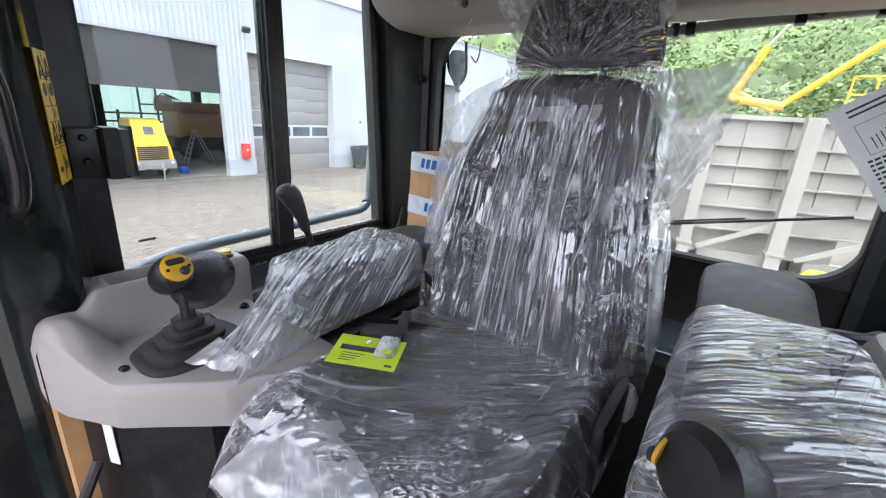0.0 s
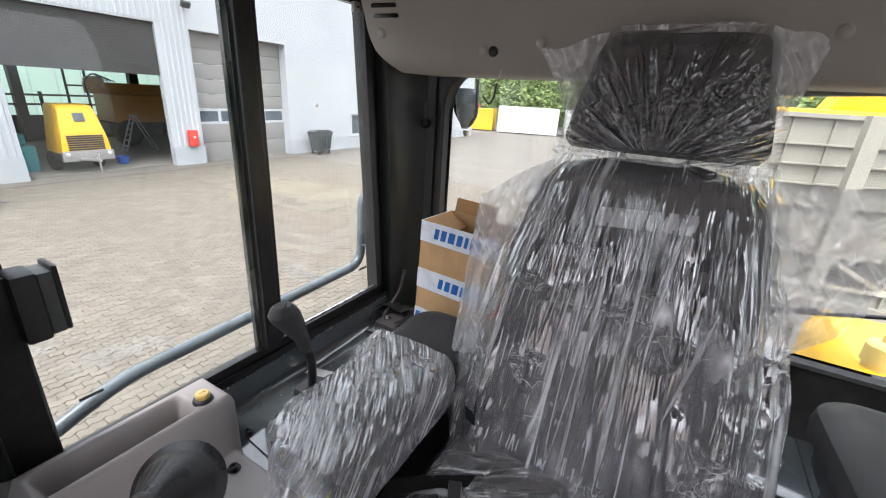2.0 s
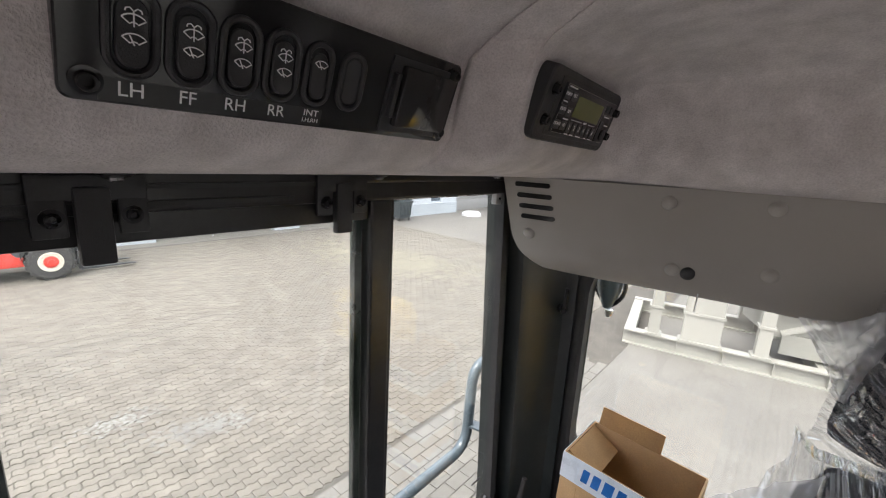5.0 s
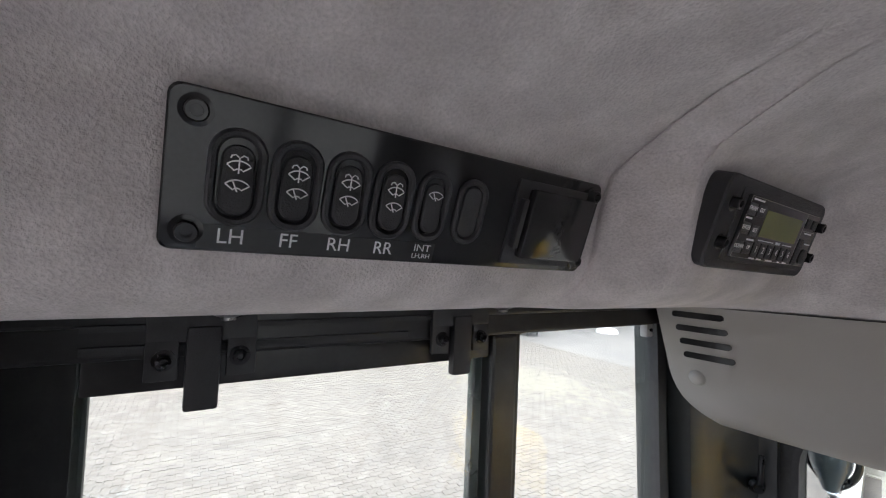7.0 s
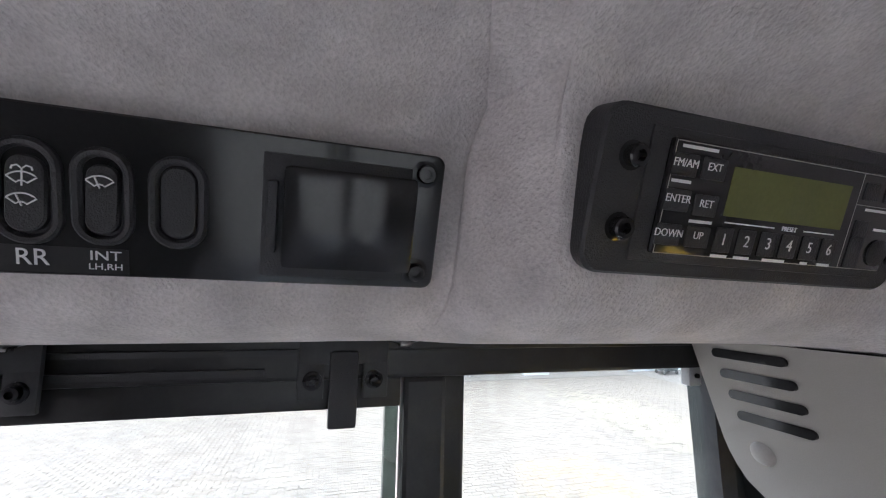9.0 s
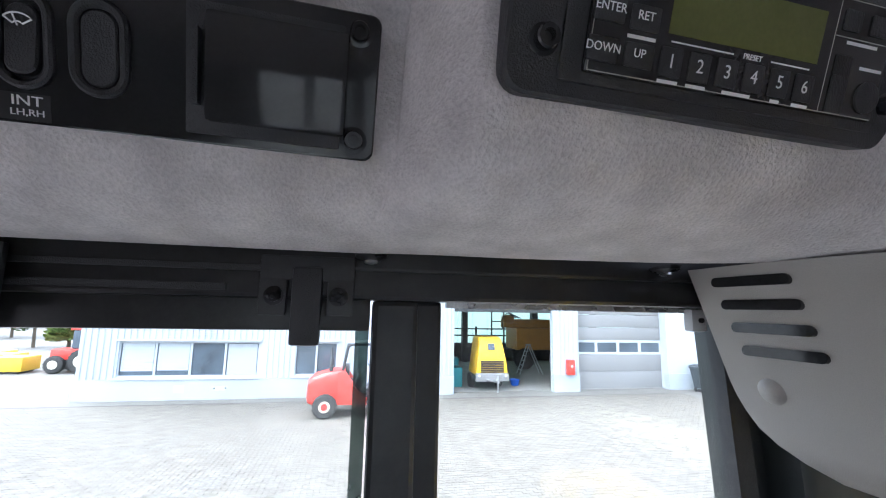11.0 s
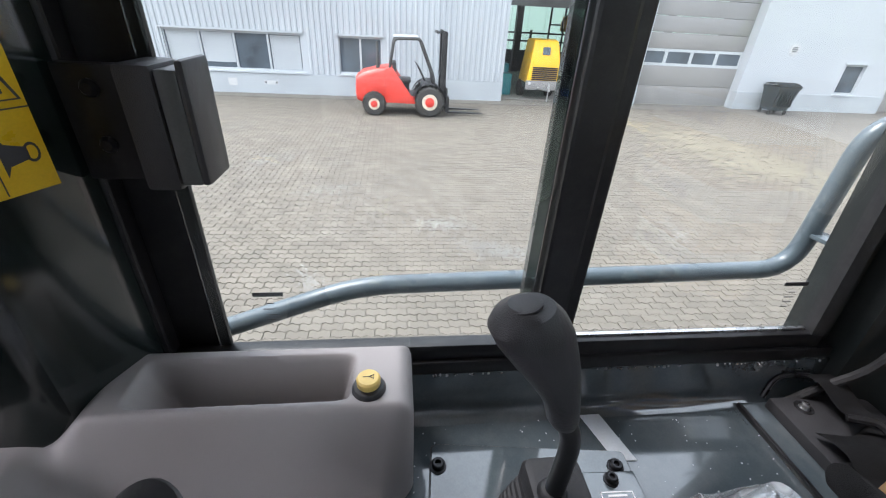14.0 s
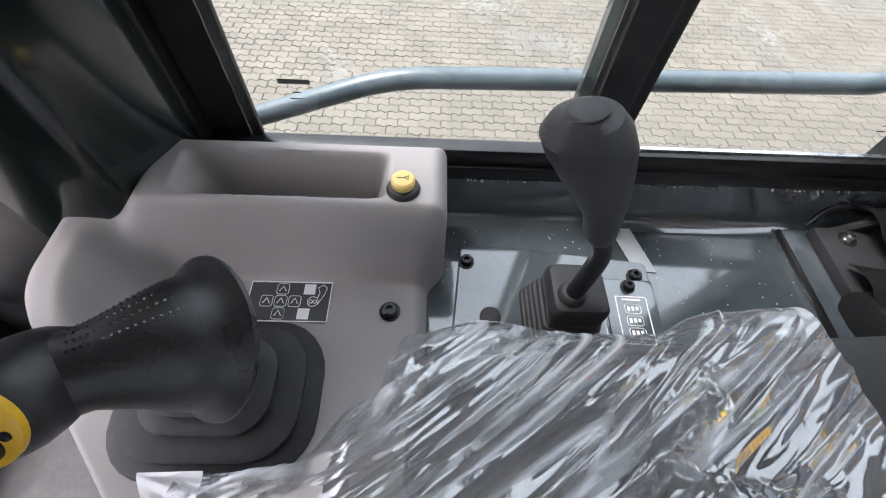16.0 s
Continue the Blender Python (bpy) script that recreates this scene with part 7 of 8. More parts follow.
        part("head", lathe(bmesh.new(), [(0.0, -0.078), (0.014, -0.077), (0.024, -0.071), (0.030, -0.060), (0.034, -0.044), (0.0345, -0.028), (0.033, -0.013), (0.030, -0.004), (0.027, 0.0), (0.0, 0.0)], hm, 32), M_GRIP, j)
    else:
        secs = [(-0.022, 0.012, 0.014, -0.006), (-0.018, 0.036, 0.040, -0.006), (-0.010, 0.050, 0.056, -0.003), (0.0, 0.060, 0.065, 0.0), (0.006, 0.062, 0.067, 0.0), (0.011, 0.059, 0.063, -0.001), (0.018, 0.050, 0.053, -0.006), (0.034, 0.046, 0.046, -0.008), (0.06, 0.039, 0.040, -0.005), (0.09, 0.030, 0.035, 0.0), (0.12, 0.030, 0.034, 0.002), (0.140, 0.037, 0.041, 0.004), (0.162, 0.044, 0.048, 0.005), (0.182, 0.043, 0.047, 0.005), (0.193, 0.033, 0.037, 0.004), (0.195, 0.008, 0.01, 0.004)]
        fit = (p1 - p0).length / 0.196
        bm = bmesh.new()
        loft(bm, [[p0 + ax * (s * fit + 0.30 * a * math.sin(t) * max(0, 1 - s / 0.06)) + up * (a * math.sin(t) + o) + wd * (b * math.cos(t)) for t in [2 * math.pi * k / 32 for k in range(32)]] for s, a, b, o in secs])
        part("grip", bm, M_GRIP, j)
        bm = bmesh.new()
        for r in range(5):
            for k in range(14):
                s = 0.055 + 0.0058 * k
                t = radians(62 + 14 * r)
                a, b = (0.0378 - 0.22 * (s - 0.055) if s < 0.09 else 0.0302), (0.0414 - 0.2 * (s - 0.055) if s < 0.09 else 0.0345)
                c = p0 + ax * s * fit + up * (a * math.sin(t)) + wd * (b * math.cos(t) * (1 if side > 0 else -1))
                disc(bm, c, up * math.sin(t) + wd * math.cos(t) * (1 if side > 0 else -1), [(0.0013, 0), (0.001, 0.0008)], 6)
        part("grip_dot", bm, M_GLOSS, j, "rows of raised grip dots")["kind"] = "stuff"
    # yellow switch plate on the palm end
    fm = Matrix.Translation(p1 + n * 0.001 if rest else p1 - ax * 0.022 + n * 0.034) @ n.to_track_quat("Z", "Y").to_matrix().to_4x4() @ Matrix.Scale(plate, 4)
    part("switch_plate", loft(bmesh.new(), [[fm @ Vector((0.0275 * s * math.cos(t), 0.0275 * s * math.sin(t), z)) for t in [2 * math.pi * k / 32 for k in range(32)]] for s, z in ((1.0, -0.002), (1.0, 0.004), (0.92, 0.0055))]), M_YELLOW, j, "round yellow switch plate")
    part("thumb_switch", loft(bmesh.new(), [[fm @ Vector((x * 1.0, 0.011 + y, z)) for x, y in rrect(0.034 - d, 0.013 - d, 0.006 - d / 2, 5)] for d, z in ((0, 0.004), (0, 0.0065), (0.004, 0.0085))]), M_TRIM, j)
    part("push_button", disc(bmesh.new(), fm @ Vector((0.008, -0.011, 0.005)), n, [(0.0085, 0), (0.0085, 0.005), (0.006, 0.008)], 18), M_TRIM, j)
    for x in (-0.018, 0.0195):
        part("screw", disc(bmesh.new(), fm @ Vector((x, -0.003, 0.0052)), n, [(0.0034, 0), (0.0032, 0.0012), (0.0012, 0.0004)], 12), M_BOLT, j)
    return j


joystick((-0.480, -0.172, 2.4705), 1, (-0.492, -0.131, 2.612), (-0.414, -0.206, 2.679), (0.72, 0.06, 0.58), "black steering joystick with a yellow switch plate and bellows", 0.98, (0.47, -0.55, 0.69))

# right console and joystick
rc = thing("seat_side_console", (0.66, 0.1, FLOOR), "grey moulded console beside the seat", "console")
bm = bmesh.new()
loft(bm, [[(0.6875 + x, 0.08 + y, z) for x, y in rrect(0.17 * s + 0.0, 0.70 * s2, 0.05, 6)] for s, s2, z in ((1.0, 1.0, DECK), (1.0, 1.0, 2.60), (0.97, 0.98, 2.655), (0.86, 0.95, 2.685), (0.6, 0.9, 2.695))])
part("moulding", bm, M_CONSOLE, rc)
bm = bmesh.new()
loft(bm, [[(0.49 + x, -0.16 + y, z) for x, y in rrect(0.24, 0.34, 0.06, 6)] for z in (FLOOR, 2.40)])
part("pedestal", bm, M_CONSOLE, rc)
joystick((0.50, -0.10, 2.42), -1, (0.545, 0.02, 2.62), (0.405, -0.125, 2.675), (-0.80, 0.30, 0.05), "black lever with a rounded grip beside the seat", 0.6)


# ---------- the seat ----------
seat = thing("operator_seat", (0.0, 0.2, FLOOR), "black fabric operator seat in a clear dust cover", "seat")


def back_half(z):
    """Half width of the backrest at a height."""
    k = [(2.42, 0.262), (2.55, 0.272), (2.70, 0.262), (2.85, 0.238), (2.97, 0.222), (3.03, 0.208), (3.065, 0.185), (3.085, 0.14), (3.092, 0.06)]
    for (a, p), (b, q) in zip(k, k[1:]):
        if z <= b:
            return p + (q - p) * step(a, b, z)
    return k[-1][1]


def back_front(x, z):
    """Front surface of the backrest."""
    h = back_half(z)
    s = min(abs(x) / max(h, 0.02), 1.0)
    base = 0.372 + 0.235 * (z - 2.44) - 0.022 * math.sin(math.pi * (z - 2.44) / 0.62)
    bolster = -0.045 * step(0.5, 0.8, s) * (1 - step(2.85, 3.02, z)) - 0.012 * step(0.55, 0.8, s)
    round_ = 0.062 * max(0.0, (s - 0.74) / 0.26) ** 2.4
    crown = 0.07 * max(0.0, (z - 3.03) / 0.062) ** 2.2
    return base + bolster + round_ + crown


bm = bmesh.new()
loops = []
zs = [2.40 + 0.69 * (k / 34) ** 0.92 for k in range(35)]
for z in zs:
    h = back_half(z)
    fr = [(h * math.sin(radians(a)), z) for a in range(-88, 89, 8)]
    front_pts = [(x, back_front(x, z), z) for x, _ in fr]
    bk = 0.372 + 0.235 * (z - 2.44) + 0.105 - 0.03 * step(3.03, 3.09, z)
    rear_pts = [(x * 0.97, max(bk, back_front(x, z) + 0.004) - 0.03 * (abs(x) / h) ** 4, z) for x, _ in reversed(fr)]
    loops.append(front_pts + rear_pts)
loft(bm, loops)
part("backrest", bm, M_SEAT, seat)
# stitched seams on the backrest
for sx in (-1, 1):
    part("seam", tube(bmesh.new(), [(sx * back_half(z) * 0.60, back_front(sx * back_half(z) * 0.60, z) - 0.0005, z) for z in [2.46 + 0.025 * k for k in range(24)]], 0.0022, 6), M_VINYL, seat)
part("seam", tube(bmesh.new(), [(x, back_front(x, 2.80) - 0.0005, 2.80 + 0.02 * math.cos(x * 9)) for x in [-0.15 + 0.02 * k for k in range(16)]], 0.002, 6), M_VINYL, seat)
# woven maker's mark: plain block shapes
bm = bmesh.new()
shape = [(-0.1, 0.022, 0), (-0.071, 0.026, 1), (-0.04, 0.032, 0), (-0.009, 0.024, 0), (0.02, 0.02, 1), (0.047, 0.022, 1), (0.074, 0.026, 1)]
for cx, w, rnd in shape:
    for z0, z1 in ((2.977, 2.984), (2.984, 2.991), (2.991, 2.998), (2.998, 3.005), (3.005, 3.012)):
        inset = 0.003 if rnd and (z0 < 2.98 or z1 > 3.01) else 0.0
        a, b, c = cx + inset, cx + w - inset, (z0 - 2.99) * 0.15
        loft(bm, [[(x + c, back_front(x + c, z) - d, z + 0.07 * (x + c)) for x, z in ((a, z0), ((a + b) / 2, z0), (b, z0), (b, z1), ((a + b) / 2, z1), (a, z1))] for d in (-0.002, 0.0018)])
part("maker_mark", bm, M_LOGO, seat, "light grey woven maker's mark in plain blocks", smooth=False)


def head_front(x, z):
    t = (z - 3.105) / 0.225
    h = 0.187 - 0.042 * max(t, 0) ** 1.5
    s = min(abs(x) / h, 1)
    return 0.556 + 0.045 * t + 0.05 * max(0, (s - 0.62) / 0.38) ** 2.2 + 0.045 * max(0, (t - 0.82) / 0.18) ** 2 + 0.04 * max(0, (0.10 - t) / 0.1) ** 2 - 0.012 * math.cos(s * 1.5)


bm = bmesh.new()
loops = []
for k in range(19):
    t = k / 18
    z = 3.105 + 0.225 * t
    h = (0.187 - 0.042 * t ** 1.5) * (1 - 0.10 * max(0, (t - 0.85) / 0.15) ** 2 - 0.06 * max(0, (0.12 - t) / 0.12) ** 2)
    xs = [h * math.sin(radians(a)) for a in range(-88, 89, 8)]
    fr = [(x, head_front(x, z), z) for x in xs]
    rr = [(x, max(0.556 + 0.045 * t + 0.10 - 0.04 * abs(x / h) ** 4 - 0.02 * (t > 0.95), head_front(x, z) + 0.004), z) for x in reversed(xs)]
    loops.append(fr + rr)
loft(bm, loops)
part("headrest", bm, M_SEAT, seat)
for sx in (-0.06, 0.06):
    part("headrest_post", tube(bmesh.new(), [(sx, 0.61, 3.06), (sx, 0.62, 3.13)], 0.007, 10), M_CHROME, seat)


def cushion_top(x, y):
    s = abs(x) / 0.275
    z = 2.452 - 0.018 * math.cos(min(s, 1) * 1.6) + 0.020 * step(0.55, 0.85, s)
    z -= 0.05 * max(0, (s - 0.86) / 0.14) ** 2
    z -= 0.055 * max(0, (-0.13 - y) / 0.09) ** 2
    return z + 0.02 * (0.1 - y) * 0.3


bm = bmesh.new()
loops = []
for k in range(25):
    y = -0.22 + 0.60 * k / 24
    h = 0.275 - 0.03 * max(0, (-0.12 - y) / 0.1) ** 2
    xs = [h * math.sin(radians(a)) for a in range(-90, 91, 9)]
    topl = [(x, y, cushion_top(x, y)) for x in xs]
    botl = [(x * 0.96, y, 2.30) for x in reversed(xs)]
    loops.append(topl + botl)
loft(bm, loops)
part("cushion", bm, M_SEAT, seat)
for sx in (-1, 1):
    part("seam", tube(bmesh.new(), [(sx * 0.16, y, cushion_top(0.16, y) + 0.0003) for y in [-0.19 + 0.02 * k for k in range(28)]], 0.0022, 6), M_VINYL, seat)
part("seat_pan", boxed(-0.25, 0.25, -0.19, 0.42, 2.22, 2.30, 0.02), M_TRIM, seat)
bm = boxed(-0.2, 0.2, -0.14, 0.38, FLOOR, 1.86, 0.02)
for k in range(5):
    box(bm, -0.215 + 0.008 * (k % 2), 0.215 - 0.008 * (k % 2), -0.155, 0.395, 1.86 + 0.072 * k, 1.93 + 0.072 * k, 0.02)
part("suspension", bm, M_RUBBER, seat)
part("recliner_cover", boxed(0.272, 0.30, 0.16, 0.36, 2.30, 2.47, 0.02), M_TRIM, seat)
part("height_adjuster", boxed(0.262, 0.285, -0.02, 0.10, 2.29, 2.40, 0.008), M_TRIM, seat)
bm = bmesh.new()
for k in range(9):
    box(bm, 0.284, 0.289, -0.01 + 0.0115 * k, -0.004 + 0.0115 * k, 2.30, 2.39)
part("adjuster_rib", bm, M_BOLT, seat, smooth=False)
part("cloth_end", lathe(bmesh.new(), [(0.012, 0), (0.022, 0.02), (0.024, 0.06), (0.012, 0.085)], Matrix.Translation((0.296, 0.345, 2.37)), 12), M_FELT, seat, "pale cloth bunch at the hinge")


def armrest(sx, label, x0, x1, y0, y1, top, thick):
    a = thing("armrest", ((x0 + x1) / 2, y1 - 0.1, DECK), label, "armrest", "armrests")
    bm = bmesh.new()
    w = x1 - x0
    loft(bm, [[((x0 + x1) / 2 + x * (0.72 + 0.28 * step(-0.28, 0.05, y)), (y0 + y1) / 2 + y, z) for x, y in rrect(w - d, (y1 - y0) - d, 0.075 - d / 3, 8)] for d, z in ((0.03, top - thick), (0.006, top - thick + 0.012), (0.0, top - thick * 0.5), (0.008, top - 0.014), (0.03, top - 0.004), (0.07, top))])
    part("pad", bm, M_VINYL, a)
    part("support", boxed((x0 + x1) / 2 - 0.04, (x0 + x1) / 2 + 0.04, y1 - 0.20, y1 - 0.06, DECK, top - thick + 0.01, 0.015), M_TRIM, a)
    part("under_box", boxed(x0 + 0.025, x1 - 0.025, y0 + 0.04, y1 - 0.05, top - thick - 0.06, top - thick + 0.012, 0.02), M_TRIM, a)
    return a


armrest(-1, "black vinyl armrest pad with its front end in film", -0.516, -0.298, 0.030, 0.588, 2.616, 0.07)
armrest(1, "dark grey vinyl armrest pad with its front end in film", 0.365, 0.56, -0.09, 0.62, 2.70, 0.075)
pv = thing("armrest_pivot", (0.585, 0.50, DECK), "black adjuster arm beside the armrest pad", "bracket")
part("arm", tube(bmesh.new(), smooth_path([(0.56, 0.44, 2.64), (0.62, 0.42, 2.655), (0.655, 0.50, 2.64)], 0.03), 0.014, 10), M_TRIM, pv)
part("post", boxed(0.575, 0.60, 0.40, 0.44, DECK, 2.65, 0.006), M_TRIM, pv)

# ---------- dust covers ----------
cover = thing("seat_cover", (0, 0.2, 2.3), "clear crinkled polythene dust cover over the seat", "plastic film")


def back_film(u, v):
    z = 2.405 + 0.70 * v
    h = back_half(min(z, 3.06)) + 0.028 + 0.03 * (1 - v)
    x = (2 * u - 1) * h
    s = abs(2 * u - 1)
    y = back_front(max(min(x, back_half(z) * 0.985), -back_half(z) * 0.985), min(z, 3.088)) - 0.010
    y += 0.05 * max(0, (s - 0.9) / 0.1)
    tuck = step(0.0, 0.12, v) * (1 - 0.4 * step(0.9, 1.0, v))
    lean = 0.10 * (x - 0.02) * (1 - v)
    fold = ridged((x + lean) * 19 + 0.25 * noise.noise((x * 2, z * 2, 9)), z * 0.8, 1.7, 1)
    fine = ridged((x + lean) * 48 + 0.3 * math.sin(z * 4), z * 1.7, 5.2, 1)
    crumple = step(0.12, 0.2, x) * (1 - step(2.85, 2.95, z)) + step(-0.14, -0.2, x) * (1 - step(2.7, 2.8, z))
    side = ridged(x * 20 + z * 9, z * 18 - x * 9, 3.3, 2)
    y -= tuck * (0.014 * max(fold, 0) ** 4 + 0.0045 * max(fine, 0) ** 3 + 0.012 * crumple * max(side, 0) ** 3)
    return (x, y, z)


bm = bmesh.new()
grid(bm, back_film, 210, 190)
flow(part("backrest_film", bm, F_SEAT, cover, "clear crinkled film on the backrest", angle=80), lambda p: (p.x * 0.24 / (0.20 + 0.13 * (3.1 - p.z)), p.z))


def film_fold(xa, za, xb, zb, wide, seed):
    """A doubled strip of film that runs down the backrest."""
    def fn(u, v):
        z = za + (zb - za) * v
        x = xa + (xb - xa) * v + 0.004 * math.sin(2.4 * v + seed) + (u - 0.5) * wide * (0.75 + 0.25 * math.sin(5 * v + 2 * seed)) * min(1, 6 * v + 0.15, 6 * (1 - v) + 0.15)
        return (x, back_front(x, z) - 0.022 - 0.005 * math.sin(math.pi * u), z)

    bm = bmesh.new()
    grid(bm, fn, 6, 70)
    flow(part("film_fold", bm, F_FOLD, cover, "doubled fold of the film", angle=80), lambda p: (p.x, p.z))


for xa, za, xb, zb, wide, seed in ((-0.030, 2.93, -0.028, 2.46, 0.011, 1), (0.030, 3.05, 0.047, 2.47, 0.012, 2), (0.085, 3.05, 0.075, 2.78, 0.007, 3), (-0.165, 2.98, -0.205, 2.70, 0.007, 5), (0.16, 2.88, 0.12, 2.66, 0.007, 6)):
    film_fold(xa, za, xb, zb, wide, seed)


def cushion_film(u, v):
    x = -0.315 + 0.62 * u
    y = -0.265 + 0.63 * v
    xx = max(min(x, 0.272), -0.272)
    z = cushion_top(xx, max(y, -0.215)) + 0.008
    over = max(0.0, abs(x) - 0.272) + max(0.0, -0.215 - y)
    z -= over * 1.9 + over * over * 6
    fold = ridged((x + y) * 13 + 0.4 * noise.noise((x * 4, y * 4, 3)), (y - x) * 2.0, 4.4, 2)
    big = ridged((x - 0.6 * y) * 7, (y + 0.6 * x) * 1.5, 8.1, 1)
    z += 0.013 * max(fold, 0) ** 5 + 0.010 * max(big, 0) ** 4
    lump = math.exp(-((x + 0.14) ** 2 / 0.006 + (y + 0.13) ** 2 / 0.003))
    z += 0.022 * lump
    return (x - 0.02 * over * 4 * (x < 0), y, z)


bm = bmesh.new()
grid(bm, cushion_film, 150, 150)
flow(part("cushion_film", bm, F_CUSH, cover, "clear film lying over the seat cushion", angle=80), lambda p: (0.78 * p.y - 0.62 * p.x, 0.78 * p.x + 0.62 * p.y))


def front_hang(u, v):
    """From the cushion's front-left edge out to the loose corner and the hanging hem."""
    a = Vector((-0.285, -0.02, 2.435)).lerp(Vector((0.20, -0.215, 2.42)), u)
    hem = Vector((-0.235, -0.10, 2.40)).lerp(Vector((-0.182, -0.285, 2.395)), min(u / 0.35, 1)) if u < 0.35 else Vector((-0.182, -0.285, 2.395)).lerp(Vector((0.20, -0.26, 2.33)), (u - 0.35) / 0.65)
    p = a.lerp(hem, v)
    r = ridged(u * 7 + v * 2, v * 3 - u * 2, 2.2, 3)
    return (p.x, p.y - 0.010 * r * v, p.z + 0.012 * r + 0.02 * math.sin(math.pi * v))


bm = bmesh.new()
grid(bm, front_hang, 110, 40)
flow(part("loose_hem", bm, F_LOOSE, cover, "loose hem of the dust cover drawn to a corner", angle=80), lambda p: (0.8 * p.y + 0.6 * p.x, 0.8 * p.x - 0.6 * p.y))


def head_film(u, v):
    z = 3.098 + 0.245 * v
    t = (min(max(z, 3.105), 3.33) - 3.105) / 0.225
    h = 0.187 - 0.042 * t ** 1.5 + 0.016
    x = (2 * u - 1) * h
    y = head_front(max(min(x, h - 0.018), -(h - 0.018)), min(max(z, 3.108), 3.327)) - 0.009
    ang = math.atan2(z - 3.09, x * 0.8 + 0.0001)
    rad = math.hypot(x, z - 3.09)
    star = ridged(ang * 6.5, rad * 3.0, 2.6, 3)
    y -= 0.016 * max(star, 0) ** 3 * step(0.0, 0.05, rad) * (1 - 0.4 * step(0.15, 0.26, rad)) + 0.004 * max(ridged(x * 40, z * 40, 1.0, 2), 0) ** 2
    return (x, y, z)


bm = bmesh.new()
grid(bm, head_film, 150, 120)
flow(part("headrest_film", bm, F_HEAD, cover, "clear film gathered under the headrest", angle=80), lambda p: (0.16 * math.atan2(p.x * 0.8, p.z - 3.085), math.hypot(p.x, p.z - 3.085)))


def flap(name, corners, nu, nv, wave, label):
    """A loose sheet between four corners, rippled."""
    a, b, c, d = (Vector(p) for p in corners)

    def fn(u, v):
        p = a.lerp(b, u).lerp(d.lerp(c, u), v)
        n = 0.9 * ridged(u * 3.5 + v, v * 5 - u, wave, 3)
        return (p.x + 0.006 * n, p.y + wave * 0.002 - 0.018 * n * min(1, 4 * u), p.z + 0.008 * math.sin(7 * u + wave) * u)

    bm = bmesh.new()
    grid(bm, fn, nu, nv)
    flow(part(name, bm, F_LOOSE, cover, label, angle=80), lambda p: (p.x * 0.8 + p.z * 0.5, p.z * 0.8 - p.x * 0.5))


flap("film_flap", ((0.19, 0.535, 3.09), (0.365, 0.50, 3.105), (0.325, 0.44, 2.90), (0.215, 0.50, 2.72)), 40, 50, 2.0, "loose side of the dust cover")
flap("film_flap", ((-0.185, 0.54, 3.085), (-0.325, 0.49, 2.995), (-0.335, 0.42, 2.62), (-0.25, 0.46, 2.60)), 40, 50, 5.0, "loose side of the dust cover")
flap("film_flap", ((0.13, 0.60, 3.335), (0.205, 0.565, 3.305), (0.19, 0.58, 3.21), (0.165, 0.60, 3.18)), 24, 24, 3.0, "film ear beside the headrest")
flap("film_flap", ((-0.135, 0.60, 3.33), (-0.25, 0.55, 3.285), (-0.20, 0.57, 3.20), (-0.18, 0.59, 3.17)), 24, 24, 7.0, "film ear beside the headrest")
flap("film_flap", ((-0.12, 0.56, 3.325), (0.12, 0.57, 3.335), (0.11, 0.66, 3.345), (-0.11, 0.66, 3.335)), 30, 12, 9.0, "film over the headrest top")
# dark tear in the film
part("tear_edge", loft(bmesh.new(), [[(-0.228, 0.300, 2.585), (-0.205, 0.302, 2.572), (-0.202, 0.302, 2.545), (-0.222, 0.299, 2.555)], [(-0.228, 0.302, 2.585), (-0.205, 0.304, 2.572), (-0.202, 0.304, 2.545), (-0.222, 0.301, 2.555)]]), M_SEAT, cover, "dark tear in the film", smooth=False)


